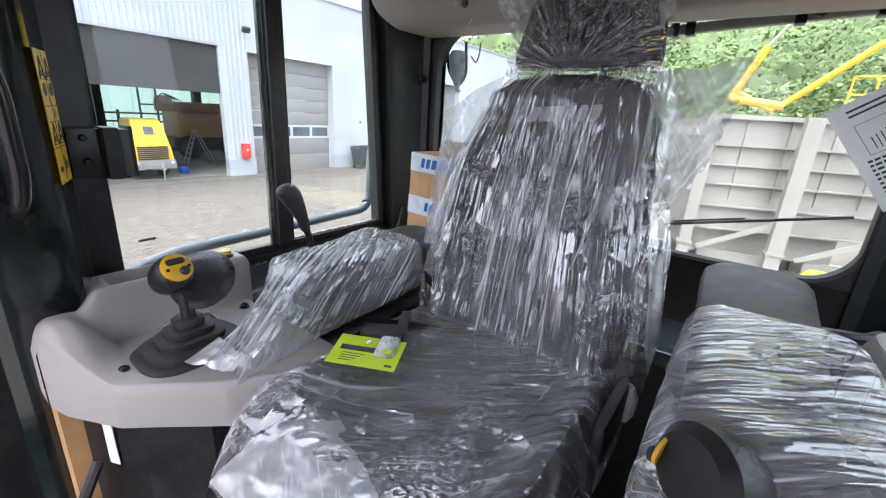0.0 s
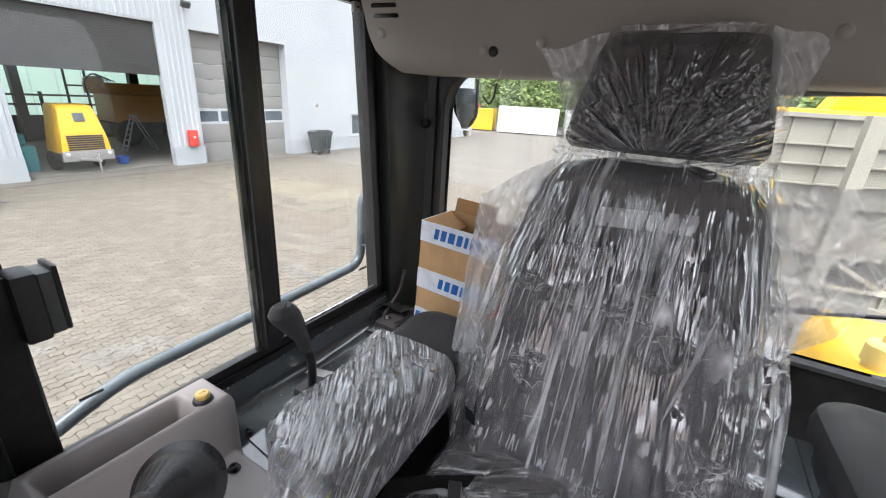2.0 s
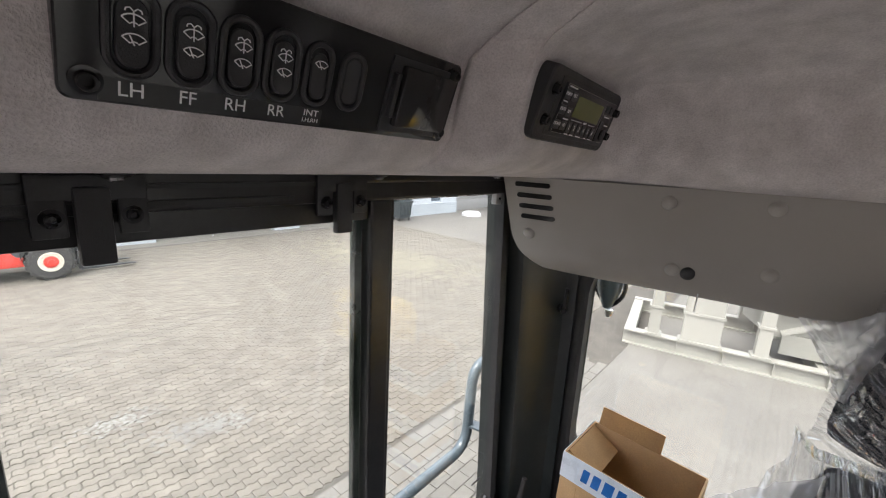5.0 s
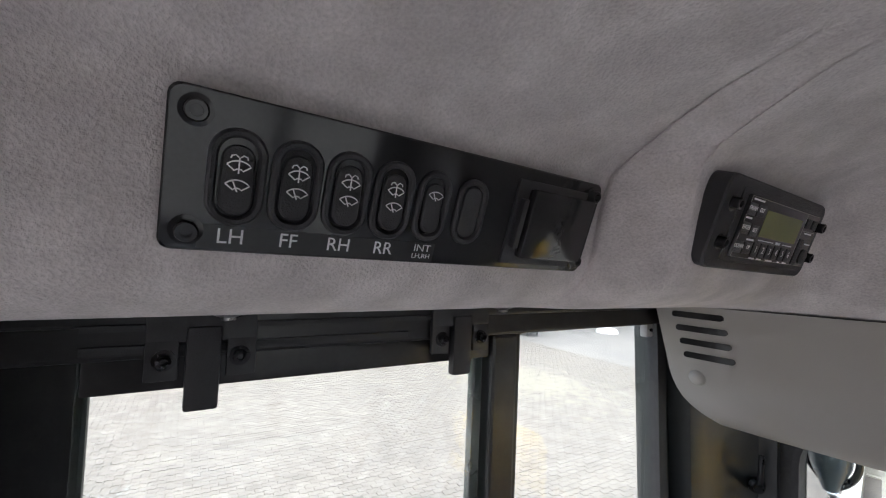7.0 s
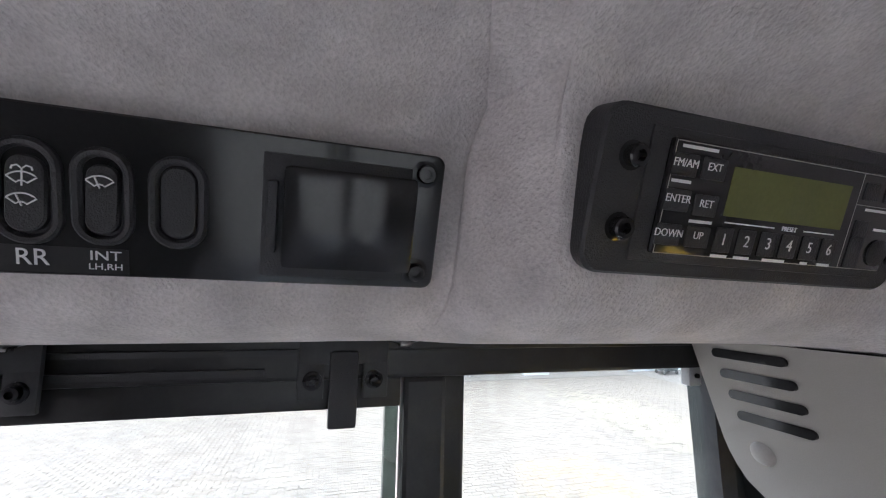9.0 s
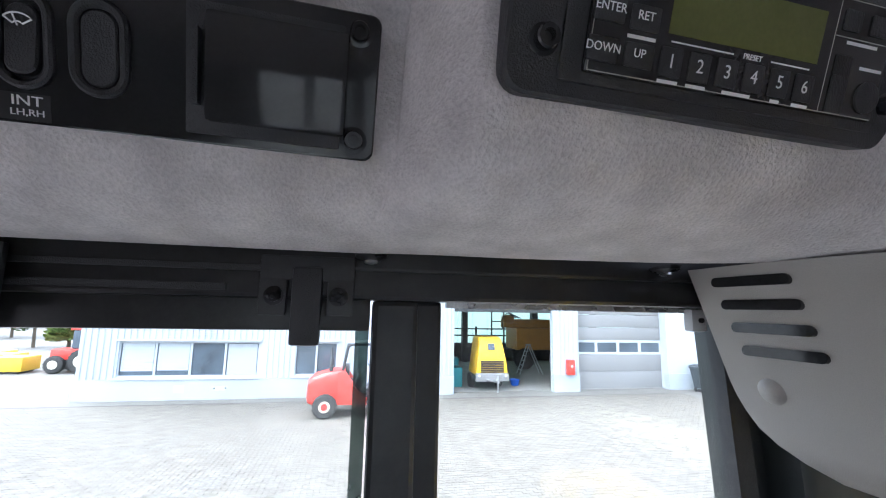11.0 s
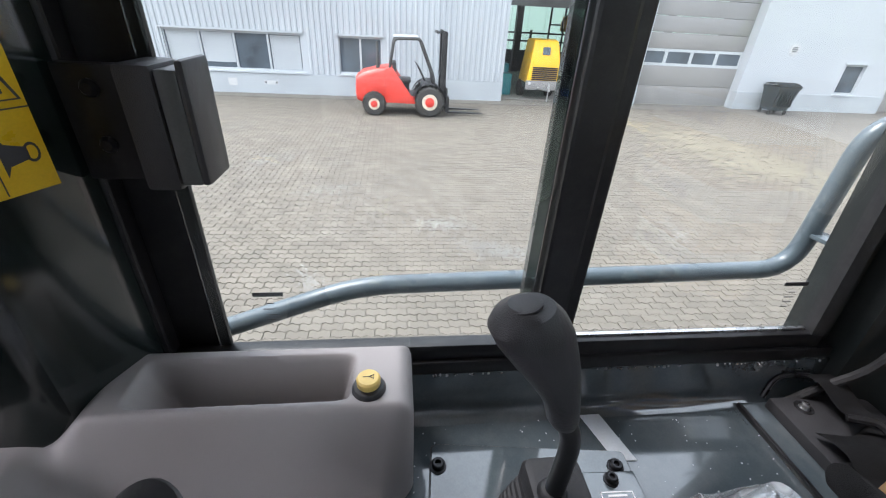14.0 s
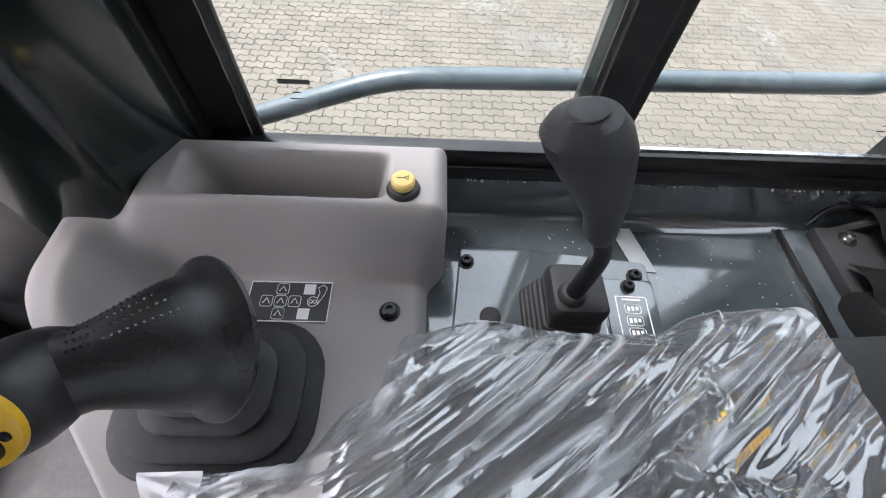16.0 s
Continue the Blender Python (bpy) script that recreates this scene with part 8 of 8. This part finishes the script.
def arm_bag(name, edge, x1, y0, y1, base, top, seed, lean, label):
    """A crumpled bag over the front of an armrest: edge gives its outer side along y, folds run along lean."""
    c = thing(name, (x1, (y0 + y1) / 2, base), label, "plastic film", "armrest covers")
    lx, ly = math.cos(radians(lean)), math.sin(radians(lean))

    def outer(y):
        for (a, p), (b, q) in zip(edge, edge[1:]):
            if y <= b:
                return p + (q - p) * step(a, b, y)
        return edge[-1][1]

    def fn(u, v):
        a = 2 * math.pi * u
        y = y0 + (y1 - y0) * v
        xo = outer(y)
        cx, w = (xo + x1) / 2, abs(x1 - xo) / 2
        tp = base + (top - base) * (0.28 + 0.72 * step(0.04, 0.34, v))
        bt = base - 0.015 + 0.02 * v
        ca, sa = math.cos(a), math.sin(a)
        x = cx + w * math.copysign(abs(ca) ** 0.42, ca)
        z = (tp + bt) / 2 + (tp - bt) / 2 * math.copysign(abs(sa) ** 0.5, sa)
        z -= 0.010 * step(0.45, 1.0, (x1 - x) / (x1 - xo)) * (1 - step(0.55, 0.85, v)) * (z - bt) / (tp - bt + 0.001)
        along, across = x * lx + y * ly, -x * ly + y * lx
        fan = across * (1 + 0.8 * along)
        n = ridged(fan * 17 + seed, along * 1.6, z * 3 + seed, 1)
        n2 = ridged(fan * 44 + seed, along * 4, z * 9, 2)
        k = 0.016 * max(n, 0) ** 4 + 0.0035 * max(n2, 0) ** 3 - 0.001
        return (x + ca * k, y + 0.010 * n * (0.4 + abs(v - 0.5)), z + sa * k)

    bm = bmesh.new()
    grid(bm, fn, 150, 150)
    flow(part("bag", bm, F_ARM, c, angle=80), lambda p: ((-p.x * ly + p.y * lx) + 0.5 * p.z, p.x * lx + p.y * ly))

    def tail(u, v):
        """The open end of the bag, drawn out beyond the armrest."""
        y = y0 + 0.03 - 0.075 * v * (0.5 + 0.5 * math.sin(2.5 * u + seed))
        xo = outer(y0)
        x = xo + (x1 - xo) * u
        n = ridged(x * 22 + seed, y * 7, seed, 2)
        return (x, y, base + 0.03 + 0.02 * n - 0.03 * v)

    bm = bmesh.new()
    grid(bm, tail, 50, 24)
    flow(part("loose_end", bm, F_LOOSE, c, "loose open end of the bag", angle=80), lambda p: (p.x, p.y))


arm_bag("armrest_cover", [(-0.18, -0.405), (-0.06, -0.408), (0.0, -0.455), (0.03, -0.508), (0.095, -0.522), (0.17, -0.510), (0.24, -0.508), (0.30, -0.530), (0.365, -0.535)], -0.288, -0.18, 0.365, 2.475, 2.640, 2.0, 125, "crumpled clear polythene bag over the armrest")
arm_bag("armrest_cover", [(-0.22, 0.60), (0.0, 0.61), (0.25, 0.60)], 0.365, -0.22, 0.25, 2.50, 2.715, 6.0, 35, "crumpled clear polythene bag over the armrest")

# ---------- belt tag on the cushion ----------
tg = thing("safety_tag", (-0.17, 0.04, 2.49), "lime green paper tag with a belt tongue on the seat", "tag")
TM = basis(Vector((-0.168, 0.036, 2.4905)), (0.155, 0.068, 0.004), (-0.06, 0.1, 0.02))
part("card", on(TM, -0.075, 0.075, -0.045, 0.045, 0, 0.0008), M_LIME, tg, smooth=False)
bm = bmesh.new()
box(bm, -0.06, 0.022, -0.002, 0.013, 0.0008, 0.0012, 0, 1, TM)
for k in range(4):
    box(bm, -0.05, 0.0 - 0.008 * k, -0.012 - 0.007 * k, -0.010 - 0.007 * k, 0.0008, 0.0012, 0, 1, TM)
box(bm, 0.05, 0.066, -0.036, -0.030, 0.0008, 0.0012, 0, 1, TM)
part("print", bm, M_INK, tg, smooth=False)
part("tongue", loft(bmesh.new(), [[TM @ Vector((0.04 + x, 0.018 + y, z)) for x, y in rrect(0.042, 0.066, 0.008, 4)] for z in (0.004, 0.0065)]), M_CHROME, tg, "bright steel belt tongue")
part("tongue_slot", loft(bmesh.new(), [[TM @ Vector((0.044 + x, 0.002 + y, z)) for x, y in rrect(0.022, 0.014, 0.004, 4)] for z in (0.0055, 0.0069)]), M_LIME, tg)
part("eyelet", disc(bmesh.new(), TM @ Vector((-0.005, 0.028, 0.001)), TM.to_3x3() @ Vector((0, 0, 1)), [(0.007, 0), (0.007, 0.001), (0.003, 0.0012)], 14), M_CHROME, tg)
bk = thing("belt_buckle", (-0.17, 0.13, 2.47), "black seat belt buckle and webbing at the cushion's edge", "buckle")
part("buckle", box(bmesh.new(), -0.05, 0.05, -0.02, 0.02, -0.01, 0.012, 0.006, 2, basis(Vector((-0.185, 0.105, 2.50)), (0.9, 0.45, 0.06), (-0.4, 0.9, 0.2))), M_TRIM, bk)
part("buckle_arm", box(bmesh.new(), -0.012, 0.012, -0.05, 0.03, -0.004, 0.004, 0.003, 2, basis(Vector((-0.165, 0.15, 2.515)), (0.9, 0.4, 0.0), (-0.3, 0.8, 0.5))), M_TRIM, bk)
bm = bmesh.new()
grid(bm, lambda u, v: (-0.30 + 0.13 * u, 0.10 + 0.12 * u + 0.045 * v, 2.47 + 0.012 * math.sin(3 * u + v)), 14, 4)
bmesh.ops.solidify(bm, geom=bm.faces[:], thickness=0.003)
part("webbing", bm, M_WEB, bk)

# ---------- cardboard box on the rear shelf ----------
cbx = thing("cardboard_box", (-0.46, 0.71, DECK), "open cardboard carton sealed with printed white tape", "box", shift=(0.010, 0.010, 0))
X0, X1, YA, YB, ZB, ZT = -0.60, -0.345, 0.632, 0.80, DECK, 2.845
BM = Matrix.Translation((X0, YA, ZB)) @ Matrix.Rotation(radians(-2.5), 4, "Z") @ Matrix.Rotation(radians(2.0), 4, "Y") @ Matrix.Rotation(radians(-1.0), 4, "X")
W, D, HH = X1 - X0, YB - YA, ZT - ZB
for nm, a in (("front_panel", (0, W, 0, 0.004)), ("rear_panel", (0, W, D - 0.004, D)), ("side_panel", (0, 0.004, 0.004, D - 0.004)), ("side_panel", (W - 0.004, W, 0.004, D - 0.004))):
    part(nm, on(BM, *a, 0.0 if nm != "bottom" else 0, HH), M_CARD, cbx, smooth=False)
part("bottom", on(BM, 0.004, W - 0.004, 0.004, D - 0.004, 0.002, 0.006), M_CARD_IN, cbx, smooth=False)
part("flap", box(bmesh.new(), 0.012, W * 0.62, -0.002, 0.002, 0, 0.045, 0, 1, BM @ Matrix.Translation((0, D - 0.002, HH)) @ Matrix.Rotation(radians(-14), 4, "X")), M_CARD_IN, cbx, "raised rear flap", smooth=False)
part("flap", box(bmesh.new(), -0.002, 0.002, 0.012, D - 0.02, -0.075, 0, 0, 1, BM @ Matrix.Translation((0.006, 0, HH)) @ Matrix.Rotation(radians(-62), 4, "Y")), M_CARD_IN, cbx, "side flap folded in", smooth=False)
for z0, z1 in ((HH - 0.062, HH + 0.001), (HH - 0.215, HH - 0.150), (HH - 0.345, HH - 0.285)):
    part("tape", on(BM, -0.0012, W + 0.0012, -0.0014, -0.0002, z0, z1), M_TAPE, cbx, "white printed packing tape", smooth=False)
    part("tape", on(BM, -0.0014, -0.0002, -0.0012, D, z0, z1), M_TAPE, cbx, smooth=False)
    # blue maker's marks as plain slanted blocks
    bm = bmesh.new()
    x = 0.045 if z0 > HH - 0.1 else (0.075 if z0 > HH - 0.25 else -0.0)
    for k, w in enumerate((0.022, 0.024, 0.028, 0.024, 0.018, 0.018, 0.02)):
        if x + w > W:
            break
        c = (z0 + z1) / 2
        loft(bm, [[BM @ Vector((px, y, pz)) for px, pz in ((x + 0.001, c - 0.016), (x + w - 0.006, c - 0.016), (x + w - 0.002, c + 0.016), (x + 0.005, c + 0.016))] for y in (-0.0022, -0.0013)])
        x += w + 0.001
    part("print", bm, M_BLUE, cbx, "blue maker's mark in plain blocks", smooth=False)
bm = bmesh.new()
for k in range(6):
    box(bm, 0.014, 0.040, -0.0012, -0.0002, HH - 0.205 + 0.0085 * k, HH - 0.2035 + 0.0085 * k, 0, 1, BM)
box(bm, 0.012, 0.0132, -0.0012, -0.0002, HH - 0.208, HH - 0.156, 0, 1, BM)
box(bm, 0.041, 0.0422, -0.0012, -0.0002, HH - 0.208, HH - 0.156, 0, 1, BM)
part("small_print", bm, M_BLUE, cbx, smooth=False)
bm = bmesh.new()
for k in range(5):
    x = 0.04 + 0.05 * k
    box(bm, x, x + 0.0012, -0.0006, 0.0, HH - 0.14, HH - 0.07, 0, 1, BM)
part("crease", bm, M_CARD_IN, cbx, "fluted crease", smooth=False)

# ---------- sheet on the rear window ----------
sh = thing("instruction_sheet", (0.66, 0.84, 2.85), "printed instruction sheet hung at the rear window", "paper")
SHM = basis(Vector((0.513, 0.85, 3.03)), (0.80, 0.02, 0.60), (-0.58, 0.0, 0.81))
part("sheet", on(SHM, 0.0, 0.25, -0.26, 0.0, 0, 0.001), M_PAPER, sh, smooth=False)
random.seed(5)
bm = bmesh.new()
for k in range(9):
    y = -0.145 - 0.011 * k
    x = 0.02
    while x < 0.22:
        w = random.uniform(0.004, 0.012)
        box(bm, x, x + w, y, y + 0.0055, 0.0009, 0.0014, 0, 1, SHM)
        x += w + 0.003
for y, w in ((-0.022, 0.15), (-0.034, 0.2)):
    box(bm, 0.03, 0.03 + w, y, y + 0.005, 0.0009, 0.0014, 0, 1, SHM)
part("print", bm, M_INK, sh, "rows of small print as bars", smooth=False)
bm = bmesh.new()
for x0, x1, y0, y1 in ((0.03, 0.14, -0.055, -0.054), (0.03, 0.14, -0.13, -0.129), (0.03, 0.031, -0.13, -0.054), (0.139, 0.14, -0.13, -0.054)):
    box(bm, x0, x1, y0, y1, 0.0009, 0.0014, 0, 1, SHM)
for k in range(9):
    x = 0.045 + 0.009 * k
    box(bm, x, x + 0.002, -0.12, -0.08 - 0.012 * abs(k - 4) / 4, 0.0009, 0.0014, 0, 1, SHM)
part("drawing", bm, M_INK, sh, "line drawing", smooth=False)

# ---------- outside the glass ----------
rl = thing("hand_rail", (-0.96, 0.3, 2.4), "blue-grey tubular hand rail along the cab's outside", "rail")
path = smooth_path([(-0.93, -0.62, 2.33), (-0.955, -0.25, 2.449), (-0.965, -0.02, 2.526), (-0.965, 0.818, 2.551), (-0.960, 0.824, 2.838), (-0.95, 0.95, 2.842), (-0.93, 1.05, 2.80)], 0.07, 8)
part("tube", tube(bmesh.new(), path, 0.0175, 16), M_RAIL, rl)
part("bracket", prism(bmesh.new(), [(-0.965, 0.805), (-0.84, 0.83), (-0.84, 0.88), (-0.965, 0.842)], "z", 2.628, 2.636, 0.002), M_RAIL, rl)
part("stanchion", tube(bmesh.new(), [(-0.93, -0.60, 2.335), (-0.86, -0.60, 1.7)], 0.0175, 12), M_RAIL, rl)
part("stanchion", tube(bmesh.new(), [(-0.93, 1.05, 2.80), (-0.86, 1.07, 1.7)], 0.0175, 12), M_RAIL, rl)

rb = thing("roof_cable_bar", (0.3, 0.95, 3.24), "beige bar with dark cable clamps under the rear roof edge", "bar")
BAR = Matrix.Translation((-0.05, 0.955, 3.222)) @ Matrix.Rotation(radians(-3.2), 4, "Y")
part("bar", box(bmesh.new(), 0, 0.76, -0.012, 0.012, 0, 0.026, 0.004, 2, BAR), M_DUCT, rb)
for x in (0.19, 0.23, 0.47, 0.62):
    part("clamp", box(bmesh.new(), x - 0.012, x + 0.012, -0.02, 0.018, -0.006, 0.03, 0.003, 2, BAR), M_BOLT, rb, "dark cable clamp")
part("cable", tube(bmesh.new(), [BAR @ Vector((0.45 + 0.02 * k, -0.018, 0.02 + 0.012 * math.sin(1.7 * k))) for k in range(12)], 0.005, 6), M_RUBBER, rb)
wl_ = thing("rear_work_light", (-0.645, 0.99, 3.1), "dark work light hung outside the rear window", "lamp")
part("housing", lathe(bmesh.new(), [(0.012, -0.03), (0.02, -0.01), (0.032, 0.02), (0.040, 0.08), (0.030, 0.10)], Matrix.Translation((-0.632, 0.985, 3.12)), 18), M_RAIL, wl_)
part("bracket", tube(bmesh.new(), smooth_path([(-0.675, 0.96, 3.25), (-0.675, 0.98, 3.15), (-0.632, 0.99, 3.085), (-0.59, 0.985, 3.13), (-0.585, 0.96, 3.25)], 0.03), 0.006, 8), M_BOLT, wl_)
part("nut", disc(bmesh.new(), (-0.625, 0.985, 3.085), (0, 0, -1), [(0.012, 0), (0.012, 0.012), (0.007, 0.02)], 10), M_CHROME, wl_)
part("cable", tube(bmesh.new(), smooth_path([(-0.57, 0.98, 3.2), (-0.54, 0.97, 3.17), (-0.52, 0.96, 3.2), (-0.51, 0.945, 3.24)], 0.02), 0.003, 6), M_RUBBER, wl_)

tk = thing("rear_tank", (0.9, 1.5, 1.5), "yellow machine tank hood with a cream filler cap", "tank")
bm = bmesh.new()
prism(bm, [(0.68, 0.0), (0.68, 2.32), (0.70, 2.36), (0.73, 2.405), (1.35, 2.405), (1.35, 0.0)], "y", 1.38, 1.95, 0.02)
part("hood", bm, M_YPAINT, tk)
part("cap", lathe(bmesh.new(), [(0.04, 0), (0.04, 0.02), (0.05, 0.022), (0.05, 0.085), (0.042, 0.096), (0.015, 0.10), (0.015, 0.125), (0.006, 0.127)], Matrix.Translation((0.775, 1.46, 2.405)), 24), M_HORN, tk, "cream filler cap")
part("valve", boxed(0.87, 0.97, 1.44, 1.52, 2.405, 2.46, 0.015), M_CHROME, tk)

# ---------- pavers of the near yard ----------
def paver_mesh(name, w, d, amp, mat):
    """One interlocking stone: zigzag long edges, bevelled top."""
    n = 8
    prof = [amp * (0, 1, 0, -1)[k % 4] for k in range(n)] + [0]
    bot = [(w * k / n, prof[k]) for k in range(n + 1)]
    topp = [(w * k / n, d + prof[k]) for k in range(n, -1, -1)]
    pts = bot + topp
    cx, cy = w / 2, d / 2
    g = 0.0035
    b = bmesh.new()
    loops = []
    for s, z in ((g, 0.0), (g, 0.012), (g + 0.004, 0.016)):
        loops.append([(cx + (x - cx) * (1 - 2 * s / w), cy + (y - cy) * (1 - 2 * s / d), z) for x, y in pts])
    rows_ = [[b.verts.new(p) for p in l] for l in loops]
    for a, c in zip(rows_, rows_[1:]):
        for i in range(len(a)):
            j = (i + 1) % len(a)
            b.faces.new((a[i], a[j], c[j], c[i]))
    b.faces.new(rows_[-1])
    bmesh.ops.triangulate(b, faces=[f for f in b.faces if len(f.verts) > 4])
    bmesh.ops.recalc_face_normals(b, faces=b.faces)
    me = bpy.data.meshes.new(name)
    b.to_mesh(me)
    b.free()
    me.materials.append(mat)
    return me


def lay(me, w, d, x0, x1, y0, y1, near, stagger, mat):
    """Stones in running bond, their long side along y: the near ones single, the rest as one sheet of stones."""
    co = [v.co.copy() for v in me.vertices]
    fc = [tuple(p.vertices) for p in me.polygons]
    verts, faces = [], []
    rows_ = int((x1 - x0) / d)
    for r in range(rows_):
        x = x1 - (r + 1) * d
        k = 0
        y = y0 + (stagger * w if r % 2 else 0)
        while y + w <= y1:
            dz = random.uniform(-0.003, 0.003)
            if near(x, y):
                o = new("paver", me)
                o.matrix_basis = Matrix.Translation((x + d, y, dz)) @ Matrix.Rotation(radians(90), 4, "Z")
                o.parent = ground
            else:
                base = len(verts)
                verts += [(x + d - c.y, y + c.x, c.z + dz) for c in co]
                faces += [tuple(base + i for i in f) for f in fc]
            y += w
    sheet = bpy.data.meshes.new("paver_field")
    sheet.from_pydata(verts, [], faces)
    sheet.materials.append(mat)
    o = new("paver_field", sheet)
    o["kind"] = "stuff"
    o.parent = ground


random.seed(31)
lay(paver_mesh("paver", 0.225, 0.1125, 0.017, M_STONE), 0.225, 0.1125, -16.3, -3.52, -12.0, 14.0, lambda x, y: -4.45 < x and -1.6 < y < 5.2, 0.5, M_STONE)
lay(paver_mesh("slab", 0.25, 0.165, 0.0, M_KERB), 0.25, 0.165, -3.52, -2.3, -4.0, 7.0, lambda x, y: x > -3.85 and -2.4 < y < 4.6 and x < -3.0, 0.5, M_KERB)
bm = boxed(-16.4, -2.3, -12.0, 14.0, -0.02, 0.006)
o = part("joint_sand", bm, material("joint_sand", (0.072, 0.063, 0.052), 0.95, spots=0.3, scale=3, grain=0.4, grain_scale=90), ground, "grey-brown sand in the joints", smooth=False)


def stain(name, mat, label, centre, along, across, turn, count, size, seed, z):
    """Thin dry patches on the stones, dense in the middle."""
    random.seed(seed)
    m = Matrix.Translation((*centre, z)) @ Matrix.Rotation(radians(turn), 4, "Z")
    verts, faces = [], []
    for _ in range(count):
        x, y = random.gauss(0, along), random.gauss(0, across)
        r = size * random.uniform(0.3, 1.2)
        base = len(verts)
        for k in range(7):
            a = 2 * math.pi * k / 7
            q = r * random.uniform(0.6, 1.2)
            verts.append(tuple(m @ Vector((x + q * math.cos(a), y + 0.7 * q * math.sin(a), random.uniform(0, 0.001)))))
        faces.append(tuple(range(base, base + 7)))
    me = bpy.data.meshes.new(name)
    me.from_pydata(verts, [], faces)
    me.materials.append(mat)
    tagged(new(name, me), label, "stain", "", "stuff")


M_SAND = material("dry_yellow_sand", (0.155, 0.138, 0.104), 0.95, spots=0.15, scale=1.2, object_var=0.08)
M_LIMEW = material("pale_dry_lime", (0.185, 0.175, 0.16), 0.95, spots=0.15, scale=2, object_var=0.15)
stain("sand_stain", M_SAND, "dry yellow sand strewn over the pavers", (-10.6, 9.0), 1.5, 0.75, 8, 1500, 0.11, 3, 0.021)
for k, (x, y, n, w) in enumerate(((-5.4, 1.4, 150, 0.3), (-6.2, 0.8, 80, 0.25), (-8.0, -3.9, 90, 0.3), (-7.6, -1.2, 70, 0.35), (-9.5, -2.5, 80, 0.5), (-11.5, -4.5, 110, 0.7), (-6.0, 4.6, 60, 0.3), (-7.8, 6.0, 60, 0.4), (-4.6, -1.0, 50, 0.2))):
    stain("lime_stain", M_LIMEW, "pale dry lime marks on the pavers", (x, y), w, w * 0.45, 70 + 17 * k, n * 3, 0.026, 20 + k, 0.021)
